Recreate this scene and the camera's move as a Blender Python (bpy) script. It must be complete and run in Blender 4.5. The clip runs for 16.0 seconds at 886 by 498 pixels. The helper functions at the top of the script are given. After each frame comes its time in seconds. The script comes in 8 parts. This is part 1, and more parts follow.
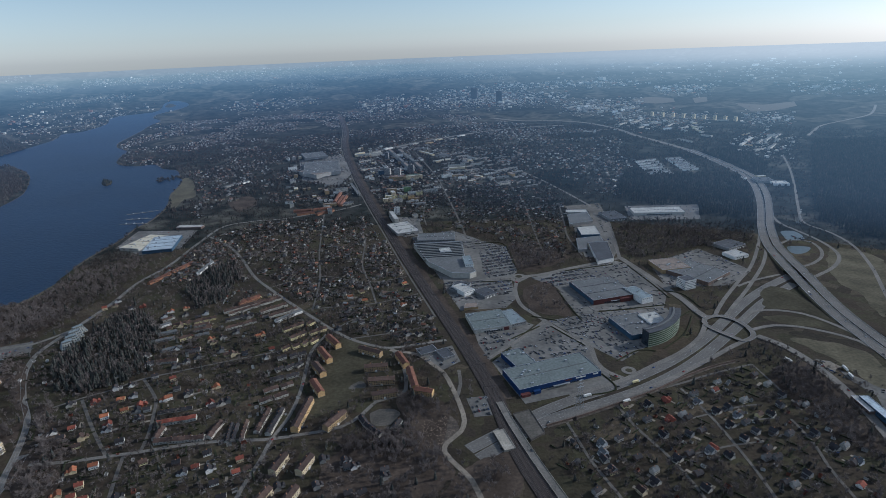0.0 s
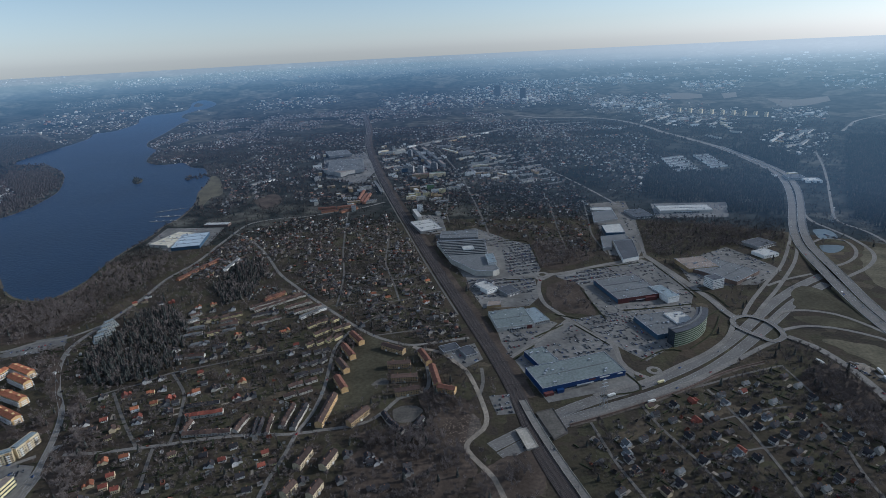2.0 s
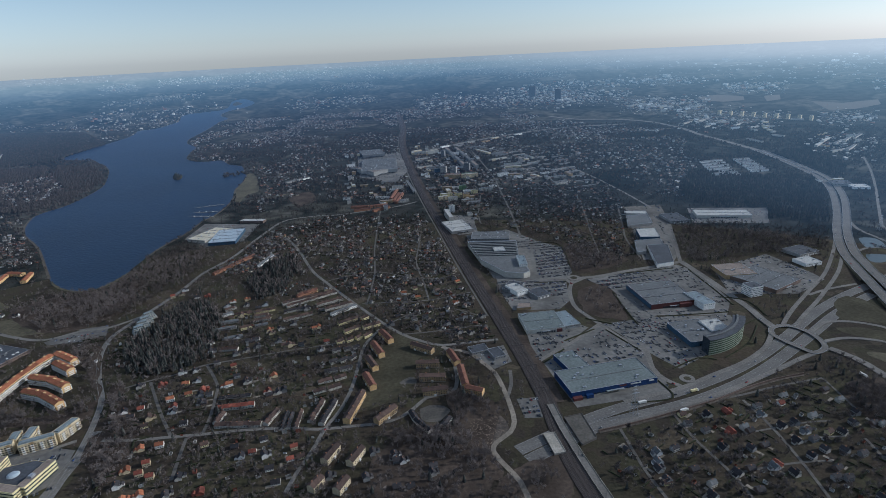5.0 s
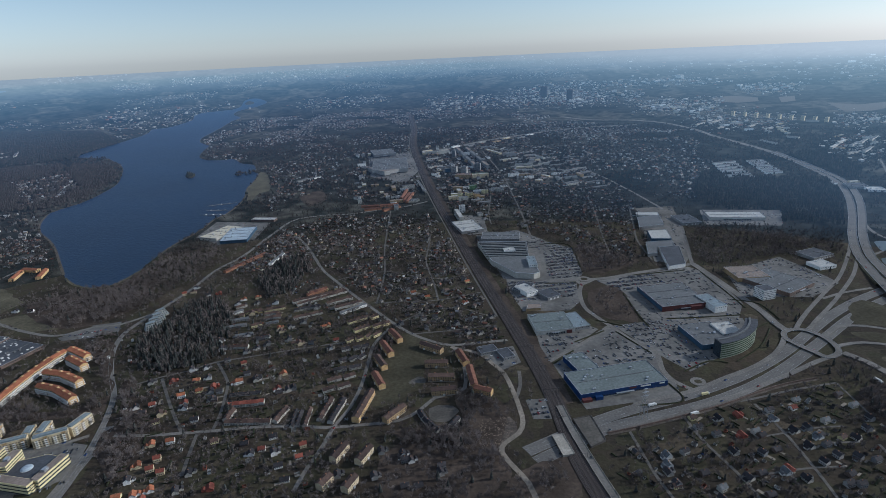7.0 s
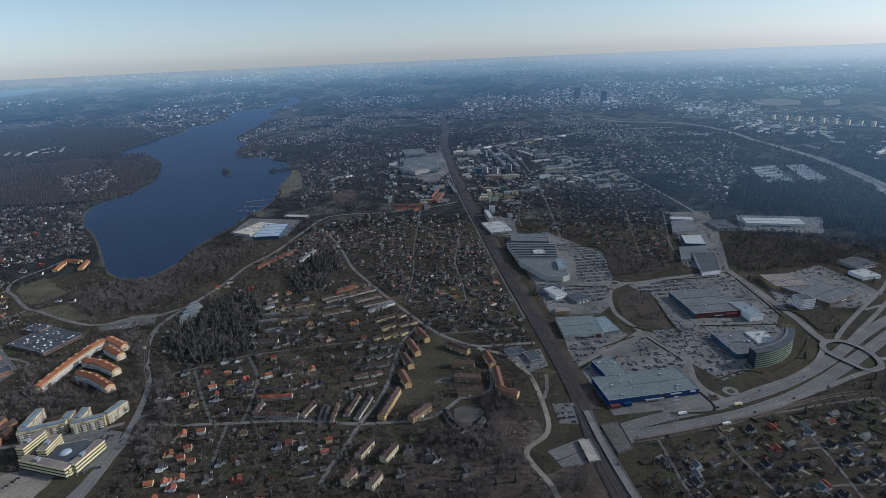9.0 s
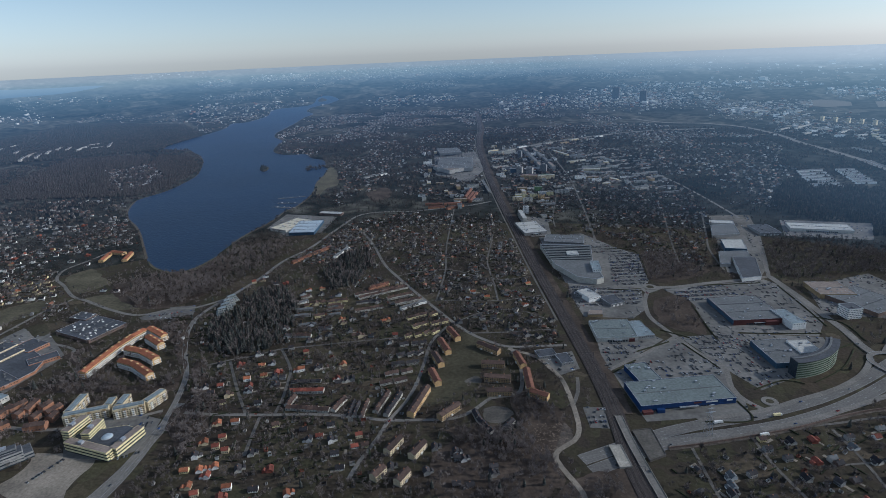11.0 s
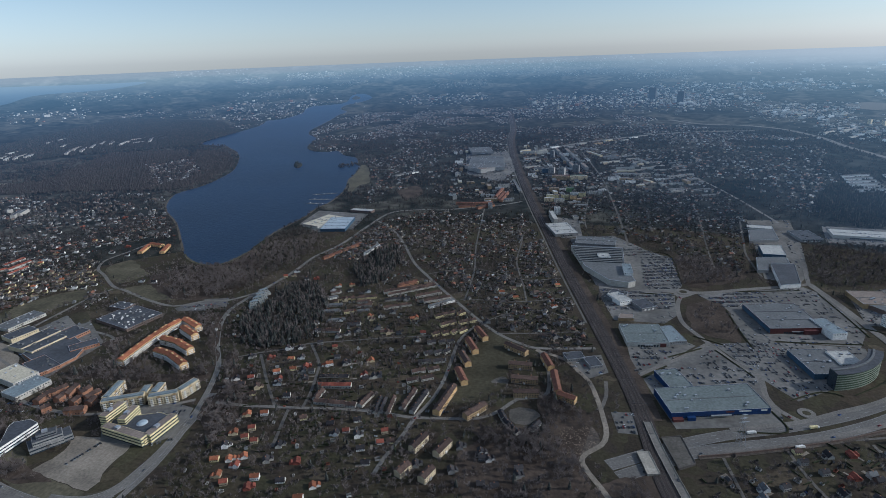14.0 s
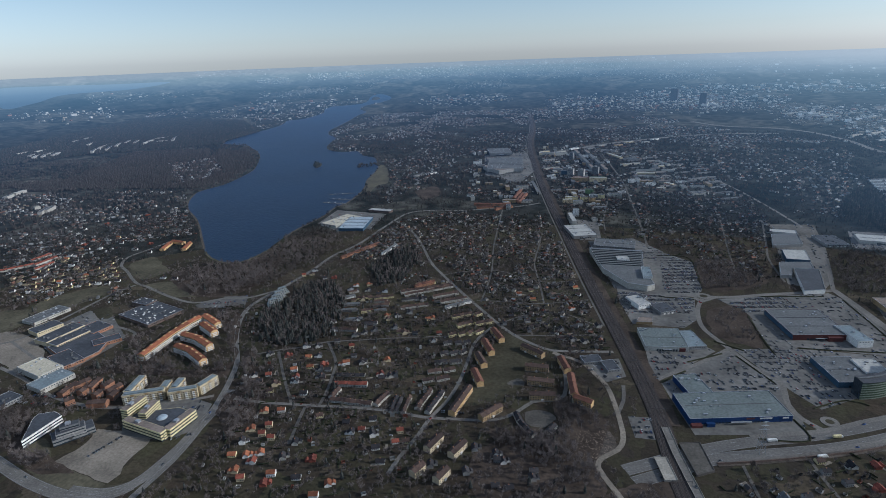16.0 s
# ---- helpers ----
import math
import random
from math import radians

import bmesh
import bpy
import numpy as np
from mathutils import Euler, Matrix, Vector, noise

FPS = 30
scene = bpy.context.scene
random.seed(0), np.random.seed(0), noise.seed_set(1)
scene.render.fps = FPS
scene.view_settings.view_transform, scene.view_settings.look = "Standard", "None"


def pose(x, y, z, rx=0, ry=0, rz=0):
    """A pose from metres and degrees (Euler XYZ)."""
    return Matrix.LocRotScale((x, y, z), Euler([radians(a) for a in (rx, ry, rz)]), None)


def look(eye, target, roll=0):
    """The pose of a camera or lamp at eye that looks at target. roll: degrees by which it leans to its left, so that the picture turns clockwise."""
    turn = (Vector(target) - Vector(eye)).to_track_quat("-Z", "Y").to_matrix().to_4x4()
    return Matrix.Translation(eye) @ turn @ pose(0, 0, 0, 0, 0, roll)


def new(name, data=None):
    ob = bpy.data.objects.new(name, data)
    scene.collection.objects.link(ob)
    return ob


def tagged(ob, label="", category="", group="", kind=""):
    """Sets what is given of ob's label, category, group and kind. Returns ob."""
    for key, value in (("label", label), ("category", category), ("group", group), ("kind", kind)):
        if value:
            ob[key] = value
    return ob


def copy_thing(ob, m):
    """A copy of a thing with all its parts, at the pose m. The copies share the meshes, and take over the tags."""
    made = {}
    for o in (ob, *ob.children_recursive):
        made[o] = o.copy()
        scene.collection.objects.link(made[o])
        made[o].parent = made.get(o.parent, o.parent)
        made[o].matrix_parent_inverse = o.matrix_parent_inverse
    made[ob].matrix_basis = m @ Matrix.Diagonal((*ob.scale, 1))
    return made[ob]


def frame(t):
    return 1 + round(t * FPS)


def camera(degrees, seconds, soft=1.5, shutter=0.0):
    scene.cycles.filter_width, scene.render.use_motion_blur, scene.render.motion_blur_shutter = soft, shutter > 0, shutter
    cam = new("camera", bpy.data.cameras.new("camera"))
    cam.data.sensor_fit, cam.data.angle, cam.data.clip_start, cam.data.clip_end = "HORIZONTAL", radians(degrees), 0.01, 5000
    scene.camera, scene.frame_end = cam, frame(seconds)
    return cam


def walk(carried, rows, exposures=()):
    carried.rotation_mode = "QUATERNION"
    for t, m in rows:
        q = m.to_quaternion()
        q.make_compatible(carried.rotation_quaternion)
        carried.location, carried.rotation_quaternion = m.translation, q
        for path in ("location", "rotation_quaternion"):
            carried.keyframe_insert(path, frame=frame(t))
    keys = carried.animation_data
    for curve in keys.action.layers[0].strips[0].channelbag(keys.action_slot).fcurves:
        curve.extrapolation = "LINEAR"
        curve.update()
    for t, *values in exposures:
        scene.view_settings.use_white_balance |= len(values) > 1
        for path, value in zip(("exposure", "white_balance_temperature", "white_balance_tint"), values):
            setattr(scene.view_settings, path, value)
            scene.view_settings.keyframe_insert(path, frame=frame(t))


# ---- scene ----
LENS = 76.4
EYE = Vector((0, 0, 450))
cam = camera(LENS, 16.0, soft=0.75)
# seconds, yaw to the left, pitch, roll: the drone hovers and pans
PAN = [
    (0, 0.00, -19.51, -2.26),
    (0.5, 0.72, -19.61, -2.55),
    (1, 1.47, -19.66, -2.75),
    (1.5, 2.11, -19.68, -2.85),
    (2, 2.49, -19.64, -2.91),
    (2.5, 2.74, -19.60, -2.93),
    (3, 3.40, -19.57, -2.91),
    (3.5, 4.16, -19.53, -2.87),
    (4, 5.14, -19.48, -2.81),
    (6.5, 6.30, -19.42, -2.74),
    (7, 6.88, -19.40, -2.66),
    (7.5, 7.36, -19.35, -2.60),
    (8, 8.17, -19.31, -2.54),
    (8.5, 9.07, -19.27, -2.48),
    (9, 10.00, -19.24, -2.43),
    (11.5, 14.06, -19.18, -2.38),
    (12, 14.40, -19.16, -2.37),
    (12.5, 14.74, -19.15, -2.37),
    (13, 15.49, -19.16, -2.30),
    (13.5, 16.37, -19.16, -2.20),
    (14, 16.69, -19.18, -2.12),
    (14.5, 17.15, -19.21, -2.08),
    (15, 17.70, -19.22, -2.05),
    (15.5, 17.99, -19.18, -2.04),
    (16, 18.56, -19.05, -2.05),
]


def aim(yaw, pitch, roll):
    a, b = radians(yaw), radians(pitch)
    way = Vector((-math.sin(a) * math.cos(b), math.cos(a) * math.cos(b), math.sin(b)))
    return look(EYE, EYE + way, roll)


walk(cam, [(t, aim(yaw, pitch, roll)) for t, yaw, pitch, roll in PAN], [(0, -0.35, 5300, 8), (16, -0.35, 5300, 8)])

# ---- light ----
SUN_SIDE, SUN_HEIGHT = 77, 27  # degrees to the right of +y, degrees up
world = bpy.data.worlds.new("sky")
scene.world = world
world.use_nodes = True
nt = world.node_tree
sky = nt.nodes.new("ShaderNodeTexSky")
sky.sky_type, sky.sun_disc = "NISHITA", False
sky.sun_elevation, sky.sun_rotation = radians(SUN_HEIGHT), radians(SUN_SIDE)
sky.air_density, sky.dust_density, sky.ozone_density = 1.0, 0.45, 1.0
nt.nodes["Background"].inputs["Strength"].default_value = 0.138
pale = nt.nodes.new("ShaderNodeHueSaturation")  # takes much of the colour out of the sky
pale.inputs["Saturation"].default_value = 0.57
nt.links.new(sky.outputs["Color"], pale.inputs["Color"])
up = nt.nodes.new("ShaderNodeTexCoord")  # haze tint low in the sky; overhead, out of view, brightened as added fill light
height = nt.nodes.new("ShaderNodeSeparateXYZ")
nt.links.new(up.outputs["Generated"], height.inputs[0])
sky_tint = nt.nodes.new("ShaderNodeValToRGB")
while len(sky_tint.color_ramp.elements) < 5:
    sky_tint.color_ramp.elements.new(0.5)
for e, (at, c) in zip(sky_tint.color_ramp.elements, [(0.0, (0.96, 0.965, 1.02)), (0.05, (0.92, 0.945, 0.98)), (0.13, (0.87, 0.935, 0.955)), (0.3, (0.97, 0.98, 0.98)), (0.65, (1.42, 1.42, 1.41))]):
    e.position, e.color = at, (*c, 1)
nt.links.new(height.outputs["Z"], sky_tint.inputs["Fac"])
cool = nt.nodes.new("ShaderNodeMix")
cool.data_type, cool.blend_type, cool.inputs[0].default_value = "RGBA", "MULTIPLY", 1.0
nt.links.new(pale.outputs["Color"], cool.inputs[6])
nt.links.new(sky_tint.outputs["Color"], cool.inputs[7])
nt.links.new(cool.outputs[2], nt.nodes["Background"].inputs["Color"])
sun = new("sun", bpy.data.lights.new("sun", "SUN"))
sun.data.energy, sun.data.angle, sun.data.color = 4.18, radians(0.6), (1.0, 0.895, 0.765)
a, b = radians(SUN_SIDE), radians(SUN_HEIGHT)
sun.matrix_world = look((math.sin(a) * math.cos(b) * 900, math.cos(a) * math.cos(b) * 900, math.sin(b) * 900), (0, 0, 0))

# ---- materials ----
NEAR, FAR = 1500.0, 4800.0  # metres: the far country begins, and the range it is drawn in to


def nodes_of(name):
    m = bpy.data.materials.new(name)
    m.use_nodes = True
    t = m.node_tree
    return m, t, t.nodes["Principled BSDF"]


def noise_node(t, scale, detail=4.0, vector=None):
    n = t.nodes.new("ShaderNodeTexNoise")
    n.inputs["Scale"].default_value, n.inputs["Detail"].default_value = scale, detail
    if vector:
        t.links.new(vector, n.inputs["Vector"])
    return n


def ramp_node(t, fac, stops):
    n = t.nodes.new("ShaderNodeValToRGB")
    e = n.color_ramp.elements
    while len(e) < len(stops):
        e.new(0.5)
    for k, (p, c) in enumerate(stops):
        e[k].position, e[k].color = p, (*c, 1)
    t.links.new(fac, n.inputs["Fac"])
    return n


def mix_node(t, a, b, fac, blend="MIX"):
    n = t.nodes.new("ShaderNodeMix")
    n.data_type, n.blend_type = "RGBA", blend
    for value, slot in ((fac, 0), (a, 6), (b, 7)):
        if isinstance(value, bpy.types.NodeSocket):
            t.links.new(value, n.inputs[slot])
        else:
            n.inputs[slot].default_value = value if slot == 0 else (*value, 1)
    return n.outputs[2]


def surface(name, colour, rough=0.8, spread=0.25, big=0.02, small=0.5, bump=0.0, metal=0.0, shift="", spec=0.3):
    """A plain surface with blotches at two sizes (per metre). shift: 'object' or 'island', a change of tone from one piece to the next."""
    m, t, p = nodes_of(name)
    where = t.nodes.new("ShaderNodeNewGeometry")
    dark, light = [c * (1 - spread) for c in colour], [min(1, c * (1 + spread)) for c in colour]
    wide = noise_node(t, big, 3, where.outputs["Position"])
    fine = noise_node(t, small, 5, where.outputs["Position"])
    c = ramp_node(t, wide.outputs["Fac"], [(0.3, dark), (0.7, light)]).outputs[0]
    g = ramp_node(t, fine.outputs["Fac"], [(0.3, (0.72, 0.72, 0.72)), (0.7, (1.2, 1.2, 1.2))]).outputs[0]
    c = mix_node(t, c, g, 1.0, "MULTIPLY")
    if shift:
        r = where.outputs["Random Per Island"] if shift == "island" else t.nodes.new("ShaderNodeObjectInfo").outputs["Random"]
        tone = ramp_node(t, r, [(0, (0.6, 0.62, 0.66)), (1, (1.35, 1.3, 1.25))]).outputs[0]
        c = mix_node(t, c, tone, 1.0, "MULTIPLY")
    t.links.new(c, p.inputs["Base Color"])
    p.inputs["Roughness"].default_value, p.inputs["Metallic"].default_value = rough, metal
    p.inputs["Specular IOR Level"].default_value = spec
    if bump:
        n = t.nodes.new("ShaderNodeBump")
        n.inputs["Distance"].default_value = bump
        t.links.new(fine.outputs["Fac"], n.inputs["Height"])
        t.links.new(n.outputs["Normal"], p.inputs["Normal"])
    return m


def land(name):
    """Winter ground: leaf litter, worn grass and bare soil."""
    m, t, p = nodes_of(name)
    where = t.nodes.new("ShaderNodeNewGeometry").outputs["Position"]
    wide, mid, fine = noise_node(t, 0.004, 4, where), noise_node(t, 0.03, 5, where), noise_node(t, 0.25, 6, where)
    plots = t.nodes.new("ShaderNodeTexVoronoi")
    plots.distance, plots.inputs["Scale"].default_value, plots.inputs["Randomness"].default_value = "MANHATTAN", 0.038, 0.85
    bent = t.nodes.new("ShaderNodeMix")
    bent.data_type, bent.blend_type = "RGBA", "LINEAR_LIGHT"
    bent.inputs[0].default_value = 9.0
    t.links.new(where, bent.inputs[6])
    t.links.new(noise_node(t, 0.05, 3, where).outputs["Color"], bent.inputs[7])
    t.links.new(bent.outputs[2], plots.inputs["Vector"])
    tone = t.nodes.new("ShaderNodeSeparateColor")
    t.links.new(plots.outputs["Color"], tone.inputs[0])
    c0 = ramp_node(t, tone.outputs[0], [(0.0, (0.034, 0.031, 0.024)), (0.2, (0.051, 0.049, 0.031)), (0.42, (0.057, 0.047, 0.036)), (0.58, (0.06, 0.062, 0.036)), (0.74, (0.046, 0.04, 0.034)), (0.86, (0.074, 0.067, 0.045)), (0.95, (0.11, 0.094, 0.068))])
    c0.color_ramp.interpolation = "CONSTANT"
    c1 = ramp_node(t, mid.outputs["Fac"], [(0.30, (0.030, 0.026, 0.022)), (0.46, (0.055, 0.045, 0.035)), (0.56, (0.046, 0.042, 0.029)), (0.66, (0.068, 0.059, 0.042)), (0.78, (0.101, 0.088, 0.063))]).outputs[0]
    c1 = mix_node(t, c1, c0.outputs[0], 0.55)
    c2 = ramp_node(t, wide.outputs["Fac"], [(0.35, (0.8, 0.78, 0.74)), (0.65, (1.2, 1.14, 1.0))]).outputs[0]
    c3 = ramp_node(t, fine.outputs["Fac"], [(0.3, (0.72, 0.72, 0.72)), (0.7, (1.22, 1.22, 1.22))]).outputs[0]
    c = mix_node(t, mix_node(t, c1, c2, 1.0, "MULTIPLY"), c3, 1.0, "MULTIPLY")
    c = mix_node(t, c, (0.9, 0.88, 0.9), 1.0, "MULTIPLY")
    t.links.new(c, p.inputs["Base Color"])
    p.inputs["Roughness"].default_value, p.inputs["Specular IOR Level"].default_value = 0.95, 0.1
    n = t.nodes.new("ShaderNodeBump")
    n.inputs["Distance"].default_value = 0.7
    t.links.new(fine.outputs["Fac"], n.inputs["Height"])
    t.links.new(n.outputs["Normal"], p.inputs["Normal"])
    return m


# haze painted as glow, by how far out: away from the sun, towards it
HAZE_GLOW = [
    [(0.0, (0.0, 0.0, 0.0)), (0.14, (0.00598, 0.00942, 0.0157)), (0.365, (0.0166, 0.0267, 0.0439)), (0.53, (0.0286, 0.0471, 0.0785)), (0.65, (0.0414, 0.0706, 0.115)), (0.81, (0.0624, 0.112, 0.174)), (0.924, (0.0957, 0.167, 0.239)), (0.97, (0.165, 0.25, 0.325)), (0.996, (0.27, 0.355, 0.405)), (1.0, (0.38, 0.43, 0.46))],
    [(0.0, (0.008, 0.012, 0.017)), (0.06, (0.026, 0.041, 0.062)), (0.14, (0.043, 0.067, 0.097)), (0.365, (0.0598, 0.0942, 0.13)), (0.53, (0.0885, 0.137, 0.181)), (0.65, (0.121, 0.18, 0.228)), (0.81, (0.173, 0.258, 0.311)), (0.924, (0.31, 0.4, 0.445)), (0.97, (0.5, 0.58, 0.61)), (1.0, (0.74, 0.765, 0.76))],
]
HAZE_GLOWING = set()


def add_haze_glow(t, p, where):
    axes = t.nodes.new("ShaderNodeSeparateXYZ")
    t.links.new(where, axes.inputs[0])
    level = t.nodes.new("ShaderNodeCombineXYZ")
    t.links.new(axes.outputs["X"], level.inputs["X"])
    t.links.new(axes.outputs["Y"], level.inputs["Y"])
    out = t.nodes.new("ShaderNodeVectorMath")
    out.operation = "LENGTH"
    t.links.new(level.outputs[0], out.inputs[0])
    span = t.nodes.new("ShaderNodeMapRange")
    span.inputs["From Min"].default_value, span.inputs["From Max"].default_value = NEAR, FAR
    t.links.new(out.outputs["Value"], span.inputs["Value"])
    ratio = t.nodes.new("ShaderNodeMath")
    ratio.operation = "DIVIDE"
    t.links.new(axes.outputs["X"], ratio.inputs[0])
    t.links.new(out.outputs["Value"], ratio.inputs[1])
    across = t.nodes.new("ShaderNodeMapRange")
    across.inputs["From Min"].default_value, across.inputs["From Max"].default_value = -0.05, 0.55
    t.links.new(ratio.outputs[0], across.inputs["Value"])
    cool, warm = (ramp_node(t, span.outputs["Result"], stops).outputs[0] for stops in HAZE_GLOW)
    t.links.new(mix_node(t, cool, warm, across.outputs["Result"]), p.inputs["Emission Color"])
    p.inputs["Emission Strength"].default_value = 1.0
    HAZE_GLOWING.add(t)


HAZE_COPIES = {}


def haze_copy(material):
    """A copy of the material for far out, with haze painted into its emission."""
    if material.node_tree in HAZE_GLOWING:
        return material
    if material not in HAZE_COPIES:
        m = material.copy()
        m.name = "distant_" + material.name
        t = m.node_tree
        add_haze_glow(t, t.nodes["Principled BSDF"], t.nodes.new("ShaderNodeNewGeometry").outputs["Position"])
        HAZE_COPIES[material] = m
    return HAZE_COPIES[material]


def far_off(ob):
    """Whether a thing stands in the far country."""
    while ob.parent:
        ob = ob.parent
    p = ob.matrix_basis.translation
    return math.hypot(p.x, p.y) > NEAR


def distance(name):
    """The far country behind everything: dark woods and fields under painted haze glow."""
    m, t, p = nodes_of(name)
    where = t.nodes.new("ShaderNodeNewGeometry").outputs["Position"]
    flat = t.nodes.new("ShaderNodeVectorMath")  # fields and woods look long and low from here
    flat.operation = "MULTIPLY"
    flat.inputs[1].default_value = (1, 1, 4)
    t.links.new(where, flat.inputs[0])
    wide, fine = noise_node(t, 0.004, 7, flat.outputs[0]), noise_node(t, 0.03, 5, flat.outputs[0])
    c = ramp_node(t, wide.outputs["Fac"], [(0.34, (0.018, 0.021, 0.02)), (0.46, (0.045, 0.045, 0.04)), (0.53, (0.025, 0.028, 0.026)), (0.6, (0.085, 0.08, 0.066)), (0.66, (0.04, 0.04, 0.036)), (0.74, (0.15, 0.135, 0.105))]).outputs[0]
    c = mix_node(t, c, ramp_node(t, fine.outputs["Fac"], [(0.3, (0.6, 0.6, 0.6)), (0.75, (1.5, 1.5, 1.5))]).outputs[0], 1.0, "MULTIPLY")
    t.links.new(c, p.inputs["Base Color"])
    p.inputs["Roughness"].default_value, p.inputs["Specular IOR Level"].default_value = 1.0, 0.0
    add_haze_glow(t, p, where)
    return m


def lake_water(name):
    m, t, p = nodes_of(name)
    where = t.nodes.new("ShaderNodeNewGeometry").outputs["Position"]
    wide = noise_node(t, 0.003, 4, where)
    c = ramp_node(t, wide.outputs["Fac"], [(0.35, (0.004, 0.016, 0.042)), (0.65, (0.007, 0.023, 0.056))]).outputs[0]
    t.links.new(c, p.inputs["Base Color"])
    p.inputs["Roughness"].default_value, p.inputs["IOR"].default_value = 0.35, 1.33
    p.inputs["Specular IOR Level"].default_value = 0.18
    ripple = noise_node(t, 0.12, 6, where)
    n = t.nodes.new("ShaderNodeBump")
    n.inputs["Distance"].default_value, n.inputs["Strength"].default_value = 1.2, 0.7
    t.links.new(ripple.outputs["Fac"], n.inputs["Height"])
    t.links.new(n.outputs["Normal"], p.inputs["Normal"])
    # haze painted as glow over the water past NEAR
    add_haze_glow(t, p, where)
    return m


soil, far_country, water_blue = land("winter_ground"), distance("far_country"), lake_water("lake_water")
asphalt = surface("asphalt", (0.122, 0.113, 0.101), 0.9, 0.15, 0.03, 0.4)
asphalt_old = surface("worn_asphalt", (0.148, 0.135, 0.117), 0.9, 0.2, 0.03, 0.4)
asphalt_pale = surface("car_park_asphalt", (0.128, 0.12, 0.107), 0.9, 0.36, 0.016, 0.14)
street_grey = surface("street_asphalt", (0.108, 0.097, 0.083), 0.92, 0.2, 0.03, 0.3)
pond_water = surface("pond_water", (0.05, 0.066, 0.066), 0.3, 0.15, 0.02, 0.1)
gravel = surface("gravel", (0.2, 0.17, 0.132), 0.95, 0.3, 0.025, 0.3, 0.2)
leaf_litter = surface("leaf_litter", (0.064, 0.049, 0.038), 0.95, 0.35, 0.03, 0.25, 0.3, spec=0.1)
packed_earth = surface("packed_earth", (0.085, 0.076, 0.063), 0.95, 0.3, 0.03, 0.3, 0.2)
log_wood = surface("felled_wood", (0.17, 0.13, 0.095), 0.9, 0.4, 0.1, 0.8)
rubble = surface("rubble", (0.078, 0.063, 0.05), 0.95, 0.6, 0.1, 0.5, 0.6)
ballast = surface("rail_ballast", (0.042, 0.033, 0.029), 0.95, 0.25, 0.03, 0.5, 0.2)
steel = surface("rail_steel", (0.16, 0.13, 0.11), 0.6, 0.15, 0.1, 1.0, 0, 0.8)
concrete = surface("concrete", (0.29, 0.262, 0.215), 0.85, 0.2, 0.05, 0.5)
grass = surface("spring_grass", (0.055, 0.049, 0.031), 0.95, 0.3, 0.02, 0.2, 0.2, spec=0.1)
dry_grass = surface("dry_grass", (0.094, 0.083, 0.055), 0.95, 0.35, 0.02, 0.2, 0.3, spec=0.1)
# straw greyed in its base colour to stand in for haze
straw = surface("straw_field", (0.15, 0.14, 0.115), 0.95, 0.2, 0.006, 0.1, spec=0.1)
reeds = surface("reeds", (0.084, 0.072, 0.043), 0.95, 0.3, 0.03, 0.3, 0.4)
paint_white = surface("road_paint", (0.24, 0.24, 0.23), 0.7, 0.1, 0.05, 0.5)
twigs = surface("bare_twigs", (0.130, 0.109, 0.098), 0.95, 0.35, 0.012, 0.12, spec=0.1)
birch = surface("birch_twigs", (0.143, 0.12, 0.108), 0.95, 0.35, 0.012, 0.12, spec=0.1)
bark = surface("bark", (0.14, 0.115, 0.09), 0.95, 0.3, 0.3, 3.0, spec=0.1)
needles = surface("conifer_needles", (0.05, 0.053, 0.048), 0.95, 0.3, 0.02, 0.4, shift="island", spec=0.05)
glass = surface("window_glass", (0.03, 0.04, 0.05), 0.12, 0.2, 0.05, 0.3, spec=0.6)
trim_white = surface("white_trim", (0.62, 0.6, 0.55), 0.7, 0.08, 0.1, 1.0)
metal_grey = surface("galvanised_steel", (0.42, 0.43, 0.44), 0.5, 0.15, 0.2, 1.0, 0, 0.6)
car_glass = surface("car_glass", (0.02, 0.025, 0.03), 0.45, 0.1, 0.5, 2.0, spec=0.2)
rubber = surface("tyre_rubber", (0.02, 0.02, 0.02), 0.8, 0.1, 1, 4)

WALLS = {
    "white": surface("white_render", (0.74, 0.71, 0.65), 0.85, 0.1, 0.2, 1.0),
    "cream": surface("cream_render", (0.54, 0.44, 0.28), 0.85, 0.12, 0.15, 1.0),
    "yellow": surface("yellow_render", (0.66, 0.56, 0.30), 0.85, 0.12, 0.15, 1.0),
    "orange": surface("ochre_render", (0.56, 0.37, 0.17), 0.85, 0.15, 0.15, 1.0),
    "red": surface("red_render", (0.24, 0.075, 0.05), 0.85, 0.15, 0.15, 1.0),
    "brown": surface("sand_brick", (0.36, 0.25, 0.13), 0.85, 0.15, 0.15, 1.0),
    "brick": surface("red_brown_brick", (0.29, 0.145, 0.085), 0.9, 0.2, 0.2, 1.0),
    "dark": surface("dark_timber_wall", (0.14, 0.10, 0.08), 0.85, 0.2, 0.2, 1.0),
    "grey": surface("grey_wall", (0.25, 0.245, 0.23), 0.85, 0.15, 0.15, 1.0, shift="object"),
    "pale": surface("pale_wall", (0.44, 0.41, 0.35), 0.85, 0.12, 0.15, 1.0),
    "blue": surface("blue_cladding", (0.01, 0.036, 0.112), 0.5, 0.1, 0.1, 0.6),
    "green": surface("green_render", (0.16, 0.24, 0.1), 0.85, 0.12, 0.15, 1.0),
    "light_blue": surface("light_blue_cladding", (0.045, 0.085, 0.13), 0.55, 0.1, 0.1, 0.6),
    "crimson": surface("red_cladding", (0.1, 0.034, 0.03), 0.6, 0.1, 0.1, 0.6),
}
